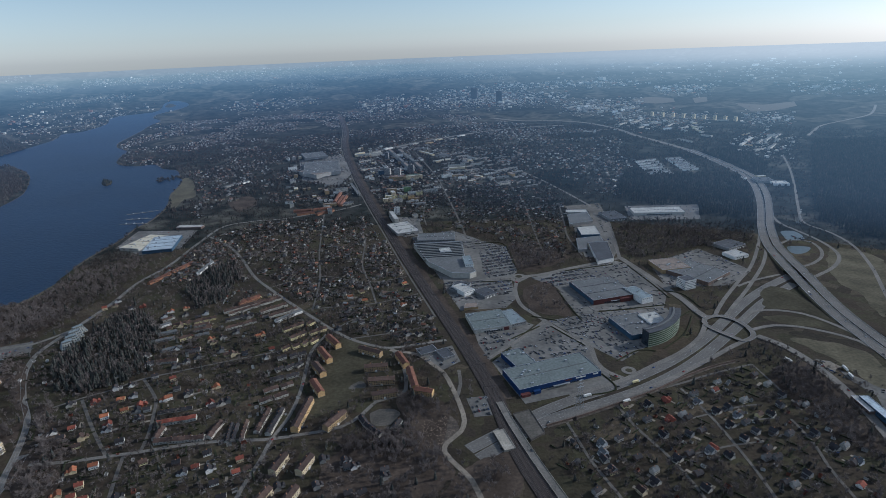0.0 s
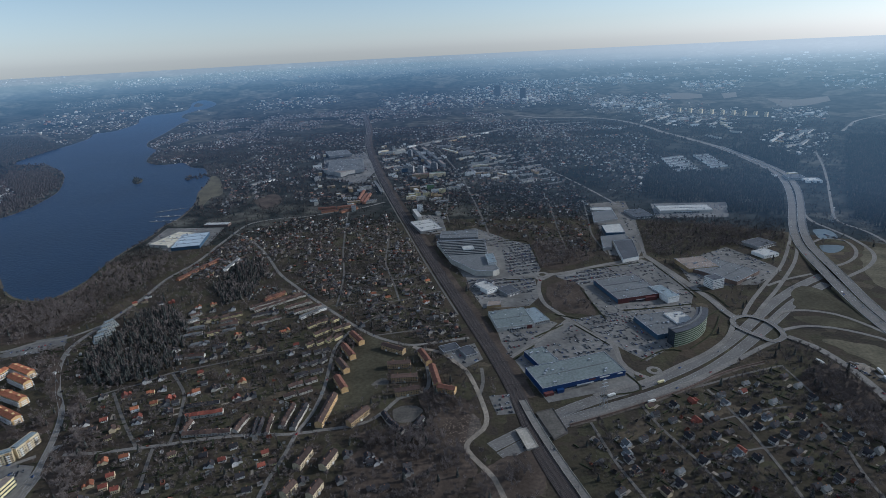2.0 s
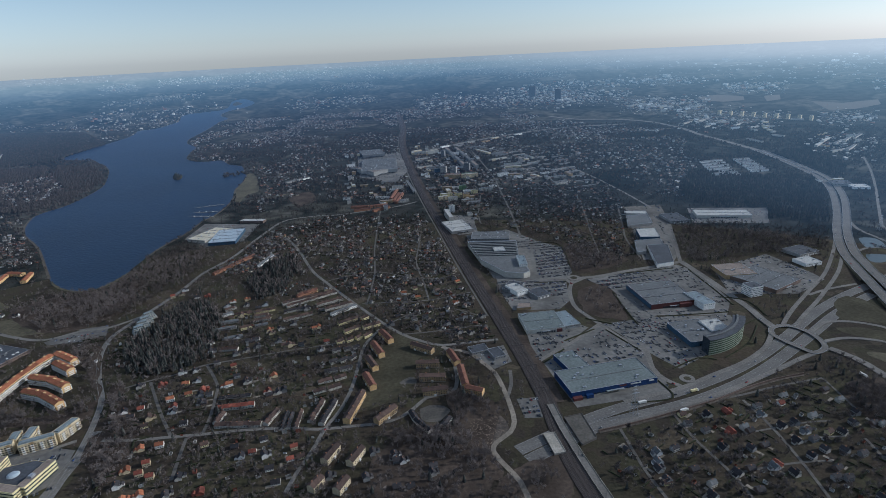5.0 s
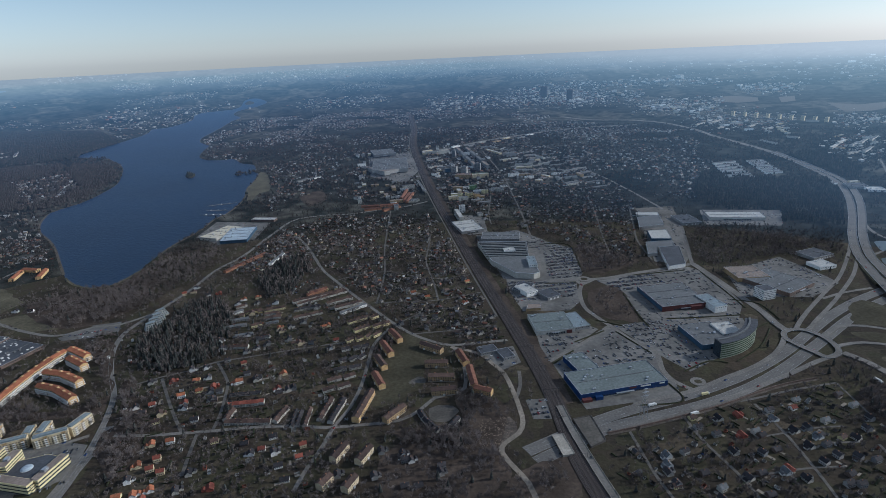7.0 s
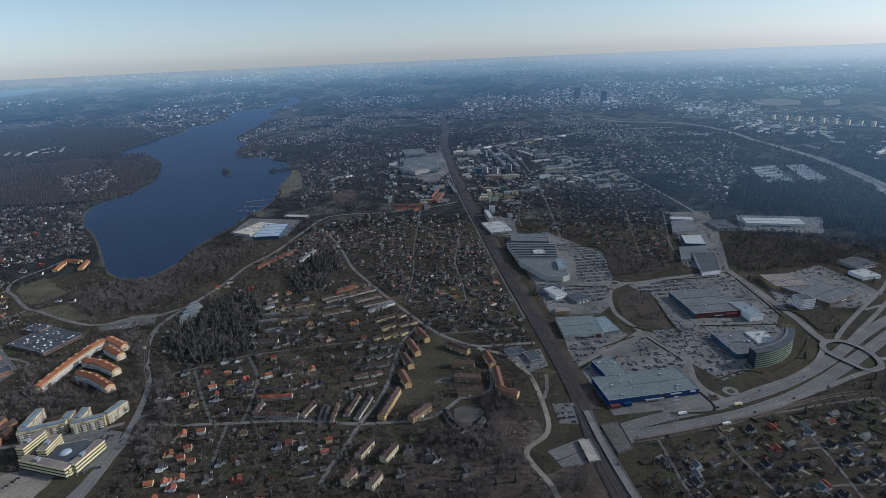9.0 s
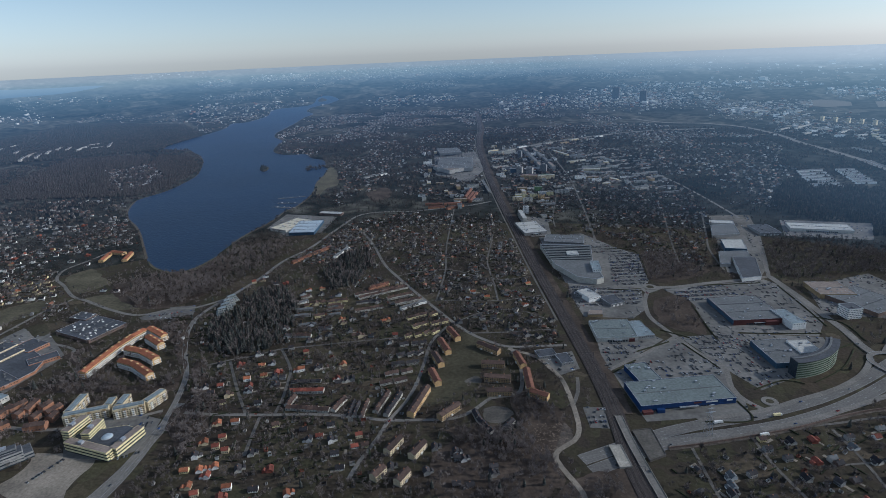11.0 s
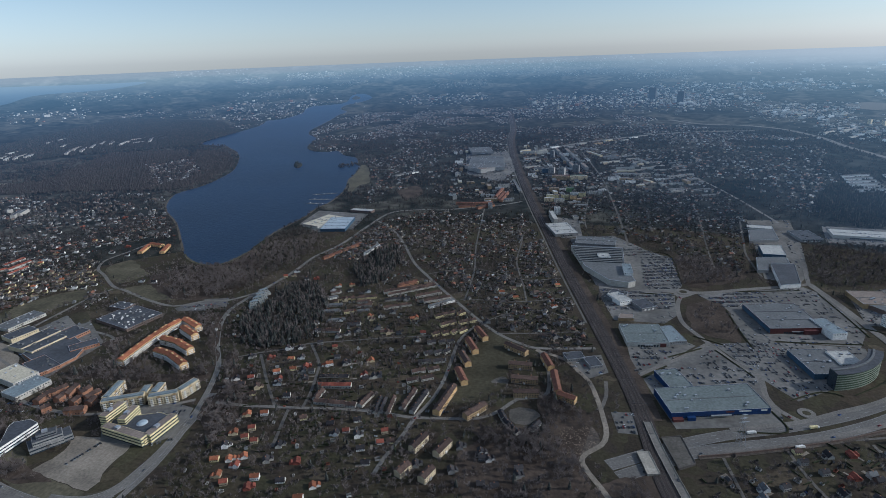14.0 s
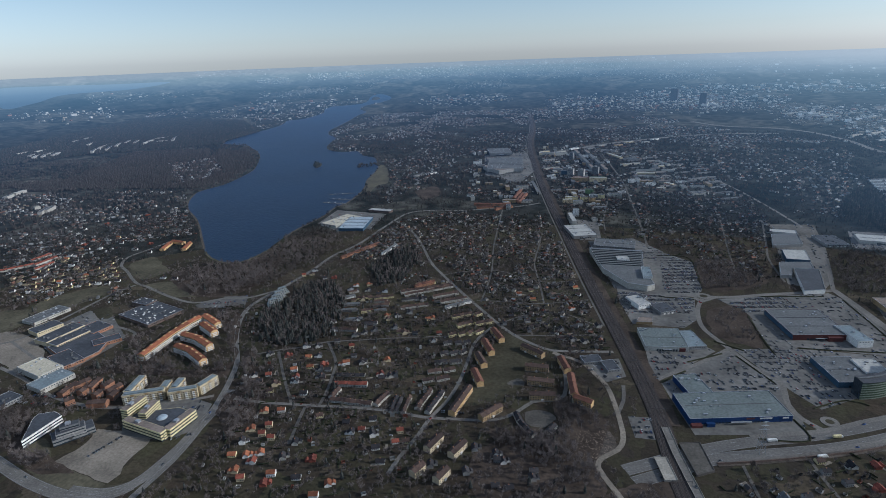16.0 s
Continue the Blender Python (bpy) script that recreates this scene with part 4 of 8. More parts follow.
def outline_hall(name, label, category, wall, roof, h, points, bands=0):
    """A flat-roofed building on any outline, with a parapet; bands: storeys of window bands between wall bands."""
    c = np.mean(points, 0)
    ob = root(name, c[0], c[1], 0, label, category)
    q = [(x - c[0], y - c[1]) for x, y in points]
    if sum(x0 * y1 - x1 * y0 for (x0, y0), (x1, y1) in zip(q, q[1:] + q[:1])) < 0:
        q.reverse()
    n = len(q)

    def ring_wall(z0, z1, scale=1.0):
        v = [(x * scale, y * scale, z) for z in (z0, z1) for x, y in q]
        return v, [(k, (k + 1) % n, n + (k + 1) % n, n + k) for k in range(n)]

    if bands:
        for s in range(bands):
            part("window_band", *ring_wall(h * s / bands, h * (s + 0.5) / bands, 0.985), glass, ob)
            v, f = ring_wall(h * (s + 0.45) / bands, h * (s + 1) / bands)
            part("wall_band", v, f + [tuple(range(n))[::-1], tuple(range(n, 2 * n))], WALLS[wall], ob)
    else:
        part("wall", *ring_wall(0, h), WALLS[wall], ob)
    part("roof", [(x * 0.985, y * 0.985, h - 0.3 + (0.5 if bands else 0)) for x, y in q], [tuple(range(n))], ROOFS[roof], ob)
    inner = [(x * 0.985, y * 0.985) for x, y in q]
    v = [(x, y, z) for pts_, z in ((q, h - 0.4), (q, h + 0.4), (inner, h + 0.4), (inner, h - 0.4)) for x, y in pts_]
    part("parapet", v, [(r * n + k, r * n + (k + 1) % n, (r + 1) * n + (k + 1) % n, (r + 1) * n + k) for r in range(3) for k in range(n)], WALLS[wall] if bands else metal_grey, ob)
    take_poly(points)
    c2 = np.asarray(points)
    solid_rects.append((c[0], c[1], 0, float(np.ptp(c2[:, 0])) * 0.9, float(np.ptp(c2[:, 1])) * 0.9))
    return ob, c


def saw_roof(ob, c, h, ridges):
    """Long low roof ridges, each with a slope and an upright strip of dark rooflights."""
    for (x0, y0), (x1, y1) in ridges:
        d = Vector((x1 - x0, y1 - y0, 0))
        s = Vector((-d.y, d.x, 0)).normalized() * 4.6
        p, q = Vector((x0 - c[0], y0 - c[1], h - 0.2)), Vector((x1 - c[0], y1 - c[1], h - 0.2))
        up, out = Vector((0, 0, 1.7)), s.normalized() * -0.05
        ridge = part("roof_ridge", [p - s, q - s, q + s, p + s, p - s + up, q - s + up], [(0, 1, 5, 4), (2, 3, 4, 5), (3, 0, 4), (1, 2, 5)], ROOFS["felt_grey"], ob)
        k = Vector((0, 0, 0.35))
        tagged(part("glazing", [p - s + out + k, q - s + out + k, q - s + out + up - k, p - s + out + up - k], [(0, 1, 2, 3)], glass, ridge), kind="stuff")


def tower(kind, x, y, rot, l, w, h):
    ob = root("tower_block", x, y, rot, "grey high-rise block of flats with window bands", "tower block", "towers of the town centre")
    w = min(max(w, 14), 18)
    take_rect(x, y, rot, l, w)
    away, pale_row = h > 60, 3000 < math.hypot(x, y) and h < 60
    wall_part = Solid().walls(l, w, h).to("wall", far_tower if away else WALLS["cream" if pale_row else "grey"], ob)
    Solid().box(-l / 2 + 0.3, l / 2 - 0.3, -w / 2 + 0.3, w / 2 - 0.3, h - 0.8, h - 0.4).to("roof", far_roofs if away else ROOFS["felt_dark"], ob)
    Solid().box(-3, 3, -2.5, 2.5, h - 0.5, h + 3).to("lift_housing", WALLS["grey"], ob)
    for side in (-1, 1):
        Solid().add(*(pane_row(l, max(4, int(l / 3)), 1.7, 1 + 3 * s, side * w / 2 - (0.06 if side < 0 else 0), 1.5) for s in range(int(h / 3)))).to("glazing", glass, wall_part)


SLAB = {"red": ("orange", "tile_rust", "red-brown"), "orange": ("orange", "tile_brown", "ochre"), "brown": ("brown", "tile_brown", "sand-coloured"), "cream": ("cream", "tile_brown", "cream")}


def slab(kind, x, y, rot, l, w, h):
    wall, roof, word = SLAB[kind]
    ob = root("apartment_block", x, y, rot, f"three-storey {word} block of flats with tiled gable roof", "apartment block", "slab blocks round the lawn")
    take_rect(x, y, rot, l, w)
    eaves, rise = h - 1.2, 2.6
    wall_part = Solid().prism(l, w, eaves, rise).to("wall", WALLS[wall], ob)
    roof_part = Solid().gable_roof(l, w, eaves, rise).to("roof", ROOFS[roof], ob)
    Solid().box(-l / 2 - 0.1, l / 2 + 0.1, -w / 2 - 0.1, w / 2 + 0.1, 0, 0.7).to("plinth", concrete, ob)
    count = max(4, int(l / 3.2))
    for side in (-1, 1):
        Solid().add(*(pane_row(l, count, 1.3, 1.4 + 2.8 * s, side * w / 2 - (0.06 if side < 0 else 0), 1.3) for s in range(3))).to("glazing", glass, wall_part)
    stack = Solid().box(-0.6, 0.6, -0.4, 0.4, 0, 1.9).box(-0.7, 0.7, -0.5, 0.5, 1.9, 2.1).mesh("chimney", WALLS["brick"])
    for k in range(max(2, int(l / 14))):
        share("chimney", stack, roof_part, Matrix.Translation((-l / 2 + (k + 0.5) * l / max(2, int(l / 14)), 0.9, eaves + rise - 0.6)))
    bay = Solid().box(-1.5, 1.5, -1.2, 0, 0, 2.6).mesh("entrance_porch", trim_white)
    for k in range(max(1, int(l / 20))):
        share("entrance_porch", bay, ob, Matrix.Translation((-l / 2 + (k + 0.5) * l / max(1, int(l / 20)), -w / 2, 0)))


TERRACE = {"black": ("pale", "tile_dark", "black"), "red": ("pale", "tile_red", "red"), "orange": ("orange", "tile_orange", "orange"), "dark": ("pale", "tile_brown", "brown"), "brown": ("yellow", "tile_brown", "brown"), "pale": ("white", "felt_grey", "grey"), "grey": ("grey", "felt_grey", "grey"), "brick": ("brick", "tile_brown", "brown"), "rust": ("brick", "tile_rust", "rust-red")}


def terrace(kind, x, y, rot, l, w, h):
    wall, roof, word = TERRACE[kind]
    ob = root("terraced_row", x, y, rot, f"row of terraced houses with {word} gable roofs", "terraced houses", "terraced rows")
    take_rect(x, y, rot, l, w)
    eaves, rise = h - 1.4, 2.4
    units = max(2, int(round(l / 8)))
    if math.hypot(x, y) > 1300:
        units = 1
    for k in range(units):
        u = -l / 2 + (k + 0.5) * l / units
        m = Matrix.Translation((u, 0.5 * (k % 2) - 0.25, 0.25 * (k % 3)))
        if k == 0:
            body = Solid().prism(l / units - 0.06, w, eaves, rise).mesh("wall", WALLS[wall])
            lid = Solid().gable_roof(l / units - 0.12, w, eaves, rise, 0.2).mesh("roof", ROOFS[roof])
            panes = pane_row(l / units, 2, 1.4, 1.2, -w / 2 - 0.06, 1.3)
            for q in (pane_row(l / units, 2, 1.4, 1.2, w / 2, 1.3),):
                panes.poly(q.v, q.f)
            panes = panes.mesh("glazing", glass)
            stack = Solid().box(-0.4, 0.4, -0.3, 0.3, 0, 1.5).mesh("chimney", WALLS["brick"])
        house = share("wall", body, ob, m)
        cover = share("roof", lid, ob, m)
        tagged(share("glazing", panes, house), kind="stuff")
        share("chimney", stack, cover, Matrix.Translation((l / units * 0.3, 0.6, eaves + rise - 0.7)))


def far_slab(kind, x, y, rot, l, w, h):
    ob = root("apartment_block", x, y, rot, "distant flat-roofed block with rows of windows", "apartment block", "distant slab blocks")
    w = min(w, 14)
    take_rect(x, y, rot, l, w)
    k = int(abs(x * 3 + y * 7)) % 6
    away = math.hypot(x, y) > NEAR
    wall_part = Solid().walls(l, w, h).to("wall", far_white if away and kind == "pale" else WALLS[kind if kind in WALLS and kind != "pale" else ("pale", "pale", "grey", "cream", "brown", "white")[k]], ob)
    Solid().box(-l / 2 + 0.3, l / 2 - 0.3, -w / 2 + 0.3, w / 2 - 0.3, h - 0.8, h - 0.4).to("roof", ROOFS[("felt_grey", "felt_dark", "felt_grey", "sheet_white", "felt_brown", "felt_grey")[k]], ob)
    for side in (-1, 1) if math.hypot(x, y) < 2200 else ():
        Solid().add(*(pane_row(l, max(4, int(l / 4)), 1.8, 1 + 3 * s, side * w / 2 - (0.06 if side < 0 else 0), 1.4) for s in range(int(h / 3)))).to("glazing", glass, wall_part)


def villa_block(kind, x, y, rot, l, w, h):
    ob = root("stepped_villa", x, y, rot, "white stepped terrace building beside the main road", "apartment block", "white stepped buildings")
    take_rect(x, y, rot, l, w)
    for k in range(4):
        d = 1.2 * k
        Solid().box(-l / 2 + d, l / 2 - d, -w / 2 + 2 * d, w / 2, 3 * k, 3 * k + 2.8).to("storey", WALLS["pale"], ob)
        Solid().box(-l / 2 + d - 0.3, l / 2 - d + 0.3, -w / 2 + 2 * d - 0.3, w / 2 + 0.3, 3 * k + 2.8, 3 * k + 3.02).to("terrace_slab", ROOFS["sheet_blue"], ob)
        pane_row(l - 2 * d, 5, 2.2, 3 * k + 0.4, -w / 2 + 2 * d - 0.06, 2.0).to("glazing", glass, ob)


def balcony_block(kind, x, y, rot, l, w, h):
    ob = root("balcony_block", x, y, rot, "pale block of flats with orange roof and white balconies", "apartment block", "long blocks with orange roofs")
    take_rect(x, y, rot, l, w)
    rise = 2.2
    wall_part = Solid().prism(l, w, h - 1, rise).to("wall", WALLS["orange"], ob)
    roof_part = Solid().gable_roof(l, w, h - 1, rise, 0.7, 0.35).to("roof", ROOFS["tile_orange"], ob)
    n = int((h - 2) / 2.9)
    for s in range(n):
        for side in (-1, 1):
            y0 = side * w / 2
            Solid().box(-l / 2, l / 2, min(y0, y0 + side * 1.5), max(y0, y0 + side * 1.5), 0.6 + 2.9 * s, 1.75 + 2.9 * s).to("balcony", trim_white, ob)
            pane_row(l, max(3, int(l / 4)), 2.6, 1.9 + 2.9 * s, y0 - (0.06 if side < 0 else 0), 1.4).to("glazing", glass, wall_part)
        for side in (-1, 1):
            x0 = side * l / 2
            Solid().box(min(x0, x0 + side * 1.3), max(x0, x0 + side * 1.3), -w / 2 + 2, w / 2 - 2, 0.6 + 2.9 * s, 1.7 + 2.9 * s).to("balcony", trim_white, ob)
    drum = Solid().box(-1.8, 1.8, -1.4, 1.4, 0, 2.4).mesh("roof_box", WALLS["orange"])
    for k in range(max(1, int(l / 14))):
        share("roof_box", drum, roof_part, Matrix.Translation((-l / 2 + (k + 0.5) * l / max(1, int(l / 14)), 1.0, h + rise - 2.2)))


def court_block(kind, x, y, rot, l, w, h):
    ob = root("courtyard_block", x, y, rot, "cream block of flats with balconies round a courtyard", "apartment block", "wings of the courtyard blocks")
    take_rect(x, y, rot, l, w)
    wall_part = Solid().walls(l, w, h, 0.4).to("wall", WALLS["cream"], ob)
    Solid().box(-l / 2 + 0.3, l / 2 - 0.3, -w / 2 + 0.3, w / 2 - 0.3, h - 0.8, h - 0.4).to("roof", ROOFS["sheet_blue"], ob)
    Solid().box(-l / 2 + 2, l / 2 - 2, -w / 2 + 2.5, w / 2 - 2.5, h - 0.5, h + 1.0).to("attic", ROOFS["sheet_blue"], ob)
    bays = max(2, int(l / 9))
    bay = Solid().box(-1.8, 1.8, -1.4, 0, 0.3, 1.4).mesh("balcony", trim_white)
    for k in range(bays):
        u = -l / 2 + (k + 0.5) * l / bays
        for s in range(int(h / 3)):
            share("balcony", bay, ob, Matrix.Translation((u, -w / 2, 3 * s)))
            share("balcony", bay, ob, Matrix.Translation((u, w / 2, 3 * s)) @ Matrix.Rotation(math.pi, 4, "Z"))
        if k % 2:
            Solid().box(u - 2.2, u + 2.2, -w / 2 - 0.25, -w / 2 - 0.02, 0, h).to("facade_panel", WALLS["brown"], ob)
    for side in (-1, 1):
        Solid().add(*(pane_row(l, max(4, int(l / 3.2)), 1.6, 1.2 + 3 * s, side * w / 2 - (0.3 if side < 0 else -0.24), 1.4) for s in range(int(h / 3)))).to("glazing", glass, wall_part)


def band_office(kind, x, y, rot, l, w, h):
    word = {"yellow": "pale yellow", "white": "white", "grey": "grey"}[kind]
    ob = root("band_office", x, y, rot, f"{word} office wing with continuous window bands", "office", "office wings beside the gravel lot")
    take_rect(x, y, rot, l, w)
    wall = WALLS[kind]
    n = max(2, int(h / 3.4))
    step = h / n
    for s in range(n):
        Solid().box(-l / 2 + 0.4, l / 2 - 0.4, -w / 2 + 0.4, w / 2 - 0.4, step * s, step * (s + 0.5)).to("window_band", glass, ob)
        Solid().box(-l / 2, l / 2, -w / 2, w / 2, step * (s + 0.45), step * (s + 1) - 0.02).to("wall_band", wall, ob)
    Solid().box(-l / 2 + 0.5, l / 2 - 0.5, -w / 2 + 0.5, w / 2 - 0.5, h - 0.02, h + 0.18).to("roof", ROOFS["felt_brown" if kind == "yellow" else "felt_dark"], ob)
    Solid().box(-l * 0.2, -l * 0.2 + 6, -2.5, 2.5, h + 0.1, h + 3).to("roof_plant", metal_grey, ob)


def curved_office(x, y, radius, a0, a1, deep, h):
    """An arc of offices with green glass bands on its outer side."""
    ob = root("curved_office", x, y, 0, "curved office building with green-tinted glass bands", "office")
    green = surface("green_glass", (0.07, 0.1, 0.065), 0.15, 0.15, 0.05, 0.3, spec=0.6)
    panel = surface("green_grey_panel", (0.20, 0.22, 0.17), 0.6, 0.1, 0.1, 0.5)
    turn = [radians(a0 + (a1 - a0) * k / 28) for k in range(29)]

    def shell(r0, r1, z0, z1):
        v = [(r * math.cos(u), r * math.sin(u), z) for r, z in ((r0, z0), (r1, z0), (r1, z1), (r0, z1)) for u in turn]
        m = len(turn)
        f = [(q * m + k, q * m + k + 1, ((q + 1) % 4) * m + k + 1, ((q + 1) % 4) * m + k) for q in range(4) for k in range(m - 1)]
        return v, f + [(0, m, 2 * m, 3 * m), (4 * m - 1, 3 * m - 1, 2 * m - 1, m - 1)]

    part("core", *shell(radius - deep, radius - 0.5, 0, h - 0.3), glass, ob)
    n = 7
    for s in range(n):
        part("wall_band", *shell(radius - 0.6, radius, h * s / n, h * (s + 0.42) / n), panel, ob)
        part("window_band", *shell(radius - 0.6, radius - 0.12, h * (s + 0.42) / n, h * (s + 1) / n), green, ob)
    part("roof", *shell(radius - deep - 0.5, radius + 0.8, h, h + 0.6), ROOFS["felt_dark"], ob)
    part("roof_plant", *shell(radius - deep + 5, radius - 9, h + 0.6, h + 2), ROOFS["felt_grey"], ob)
    for u in turn:
        take_disc(x + (radius - deep / 2) * math.cos(u), y + (radius - deep / 2) * math.sin(u), deep / 2 + 3)


VILLA = {
    "orange": (("white", "cream", "yellow"), "tile_orange", "orange tiled roof"),
    "red": (("white", "red", "cream"), "tile_red", "dark red tiled roof"),
    "white": (("white",), "tile_dark", "dark roof and white walls"),
    "silver": (("pale", "white"), "felt_grey", "grey roof and white walls"),
    "grey": (("grey", "pale", "dark"), "tile_dark", "dark roof"),
    "yellow": (("yellow", "cream"), "tile_brown", "brown roof and yellow walls"),
}
models = {}


def villa_model(col, k):
    """One of a few house shapes: a gabled body, often with a wing, porch and chimney."""
    if (col, k) in models:
        return models[col, k]
    rng = random.Random(f"{col}{k}")
    walls, roof, words = VILLA[col]
    wall = WALLS[walls[k % len(walls)]]
    l, w, eaves, rise = rng.uniform(8, 10.5), rng.uniform(6.8, 7.8), rng.choice((2.8, 3.2, 4.8)), rng.uniform(2.2, 3.4)
    ob = root("detached_house", 0, 0, 0, f"detached house with {words} in a garden", "house", "detached houses")
    wall_part = Solid().prism(l, w, eaves, rise).to("wall", wall, ob)
    roof_part = Solid().gable_roof(l, w, eaves, rise).to("roof", ROOFS[roof], ob)
    Solid().box(-0.45, 0.45, -0.35, 0.35, eaves + rise - 1, eaves + rise + 1).box(-0.52, 0.52, -0.42, 0.42, eaves + rise + 1, eaves + rise + 1.15).to("chimney", WALLS["brick"], roof_part)
    for side in (-1, 1):
        pane_row(l, 4, 1.2, 1.0, side * w / 2 - (0.06 if side < 0 else 0), 1.3).to("glazing", glass, wall_part)
    if k % 2:
        s = Solid().prism(5, 4.6, 2.4, 1.6)
        s.v = [(x + l / 2 - 3.5, y - w / 2 - 2.4, z) for x, y, z in s.v]
        s.to("wing_wall", wall, ob)
        s = Solid().gable_roof(5, 4.6, 2.4, 1.6, 0.3)
        s.v = [(x + l / 2 - 3.5, y - w / 2 - 2.4, z) for x, y, z in s.v]
        s.to("wing_roof", ROOFS[roof], ob)
    models[col, k] = ob
    ob.matrix_basis = Matrix.Translation((0, -300 - 30 * len(models), 0))
    return ob


placed, used = [], set()


def villas(col, places):
    for x, y in places:
        k = int(abs(x * 7 + y * 3)) % 4
        first = (col, k) not in models
        m = villa_model(col, k)
        rot = (int(abs(x * 3 + y * 5)) % 4) * 90 + 25 + (int(abs(x + y)) % 17) - 8
        at = Matrix.Translation(warp(x, y)[:3]) @ Matrix.Rotation(radians(rot), 4, "Z")
        if first:
            m.matrix_basis = at
        else:
            copy_thing(m, at)
        placed.append((x, y))
        take_disc(x, y, 9)


rows_of_cars, lorries = [], []


def car_row(ends):
    rows_of_cars.append(ends)


def lorry(colour, x, y, rot):
    lorries.append((colour, x, y, rot))

# ---- the plan ----

# the lake, its islet and the jetties
shore_east = [(-851, 1151), (-868, 1287), (-866, 1368), (-862, 1445), (-876, 1548), (-867, 1603), (-877, 1707), (-904, 1821), (-957, 1961), (-994, 2118), (-1030, 2223), (-1064, 2189), (-1103, 2166), (-1134, 2242), (-1105, 2279), (-1070, 2295), (-1140, 2423), (-1211, 2462), (-1305, 2584), (-1349, 2566), (-1428, 2569), (-1520, 2656), (-1581, 2785), (-1638, 2959), (-1668, 3035), (-1795, 3176), (-1886, 3360), (-1935, 3552), (-2017, 3881), (-2130, 4280), (-2179, 4541), (-2357, 4796), (-2467, 5093), (-2490, 5389), (-2484, 5597), (-2608, 6122)]
shore_west = [(-2936, 6684), (-3058, 6739), (-3001, 6425), (-2704, 5684), (-2624, 5340), (-2586, 5002), (-2795, 5120), (-2746, 4847), (-2572, 4488), (-2499, 4168), (-2495, 3990), (-2555, 3896), (-2425, 3587)]
shore_south = [(-2291, 2812), (-2126, 2761), (-1920, 2580), (-1771, 2420), (-1633, 2206), (-1551, 2056), (-1508, 1908), (-1488, 1794), (-1492, 1734), (-1499, 1648), (-1442, 1539), (-1361, 1439), (-1261, 1356), (-1181, 1280), (-1075, 1167), (-982, 1072), (-920, 1036), (-875, 1030), (-849, 1060), (-844, 1146)]
islet("islet", [(-1336, 2197), (-1297, 2151), (-1287, 2169), (-1313, 2233), (-1355, 2272), (-1366, 2263)])
islet("islet", [(-2784, 5947), (-2675, 5843), (-2741, 6115), (-2939, 6398)])
patch("lake", far_sea, 1.0, [(-15309, 10671), (-14574, 11636), (-12914, 11896), (-11669, 12533), (-9555, 9318), (-9544, 7794), (-7821, 5849), (-7772, 5354)])
patch("reed_bed", reeds, 0.5, [(-953, 1952), (-985, 2097), (-1030, 2244), (-991, 2216), (-913, 2066), (-856, 1920), (-874, 1868), (-857, 1744)])
jetty([(-982, 1703), (-897, 1743)])
jetty([(-955, 1644), (-877, 1651)])
jetty([(-947, 1596), (-864, 1596)])

# motorways, ramps and roads: width, height of the carriageway, centre line
flyover(18, 4, [(1070, 2441), (1076, 2249), (1066, 2044), (1054, 1916), (1019, 1791), (960, 1649), (886, 1499), (806, 1350), (752, 1232), (725, 1151), (684, 996), (662, 873), (652, 760), (646, 680)], (676, 1010))
flyover(18, 4, [(1092, 2436), (1094, 2221), (1088, 2039), (1077, 1912), (1042, 1787), (984, 1645), (908, 1496), (828, 1348), (774, 1230), (747, 1148), (708, 993), (684, 871), (674, 762), (668, 684)], (700, 1022))
road("main_road", 26, 0.4, [(1081, 2440), (1040, 2700), (1005, 2900), (985, 3150), (901, 3438), (747, 3604), (526, 3677), (364, 3891)])
road("main_road", 14, 0.4, [(1756, 2681), (1864, 2808), (2018, 2982), (2269, 3151), (2536, 3345), (2883, 3770)])
road("motorway", 18, 0.3, [(21.5, 552), (69.2, 585), (117, 617), (168, 644), (220, 666), (276, 695), (330, 728), (384, 769), (433, 813), (482, 862), (545, 923), (616, 981), (689, 1030)])
road("motorway", 18, 0.3, [(32.4, 535), (73.7, 565), (123, 600), (174, 622), (224, 642), (277, 667), (337, 704), (393, 748), (455, 804), (506, 852), (566, 909), (627, 958), (673, 991)])
road("ramp", 8, 0.5, (0.5, 1.85), [(822, 1388), (744, 1246), (648, 1097), (572, 1007), (511, 934), (472, 882), (463, 866)])
road("ramp", 8, 0.5, (0.5, 1.85), [(729, 1188), (670, 1095), (582, 984), (517, 909), (488, 874), (478, 862)])
road("ramp", 7, 0.5, [(563, 989), (610, 1015), (673, 1038)])
road("ramp", 8, 0.5, (1.85, 0.5), [(492, 838), (501, 851), (516, 864), (536, 880), (574, 883), (612, 866), (634, 832), (648, 792), (658, 746), (660, 704)])
road("ramp", 8, 0.5, (1.85, 0.5), [(495, 812), (512, 819), (541, 826), (579, 819), (612, 798), (639, 766), (646, 718)])
road("ramp", 8, 0.5, [(774, 1214), (814, 1237), (847, 1221), (840, 1171), (811, 1123), (768, 1087), (726, 1069)])
road("ramp", 9, 0.5, [(886, 1454), (863, 1367), (868, 1304), (873, 1230), (864, 1160), (840, 1109), (795, 1062), (743, 1027), (702, 1002)])
road("ramp", 9, 0.5, (1.85, 0.5), [(437, 846), (405, 797), (357, 754), (301, 719), (254, 689), (209, 669), (165, 651)])
road("ramp", 9, 0.5, (1.85, 0.5), [(489, 790), (447, 768), (399, 737), (345, 703), (292, 672), (236, 645)])
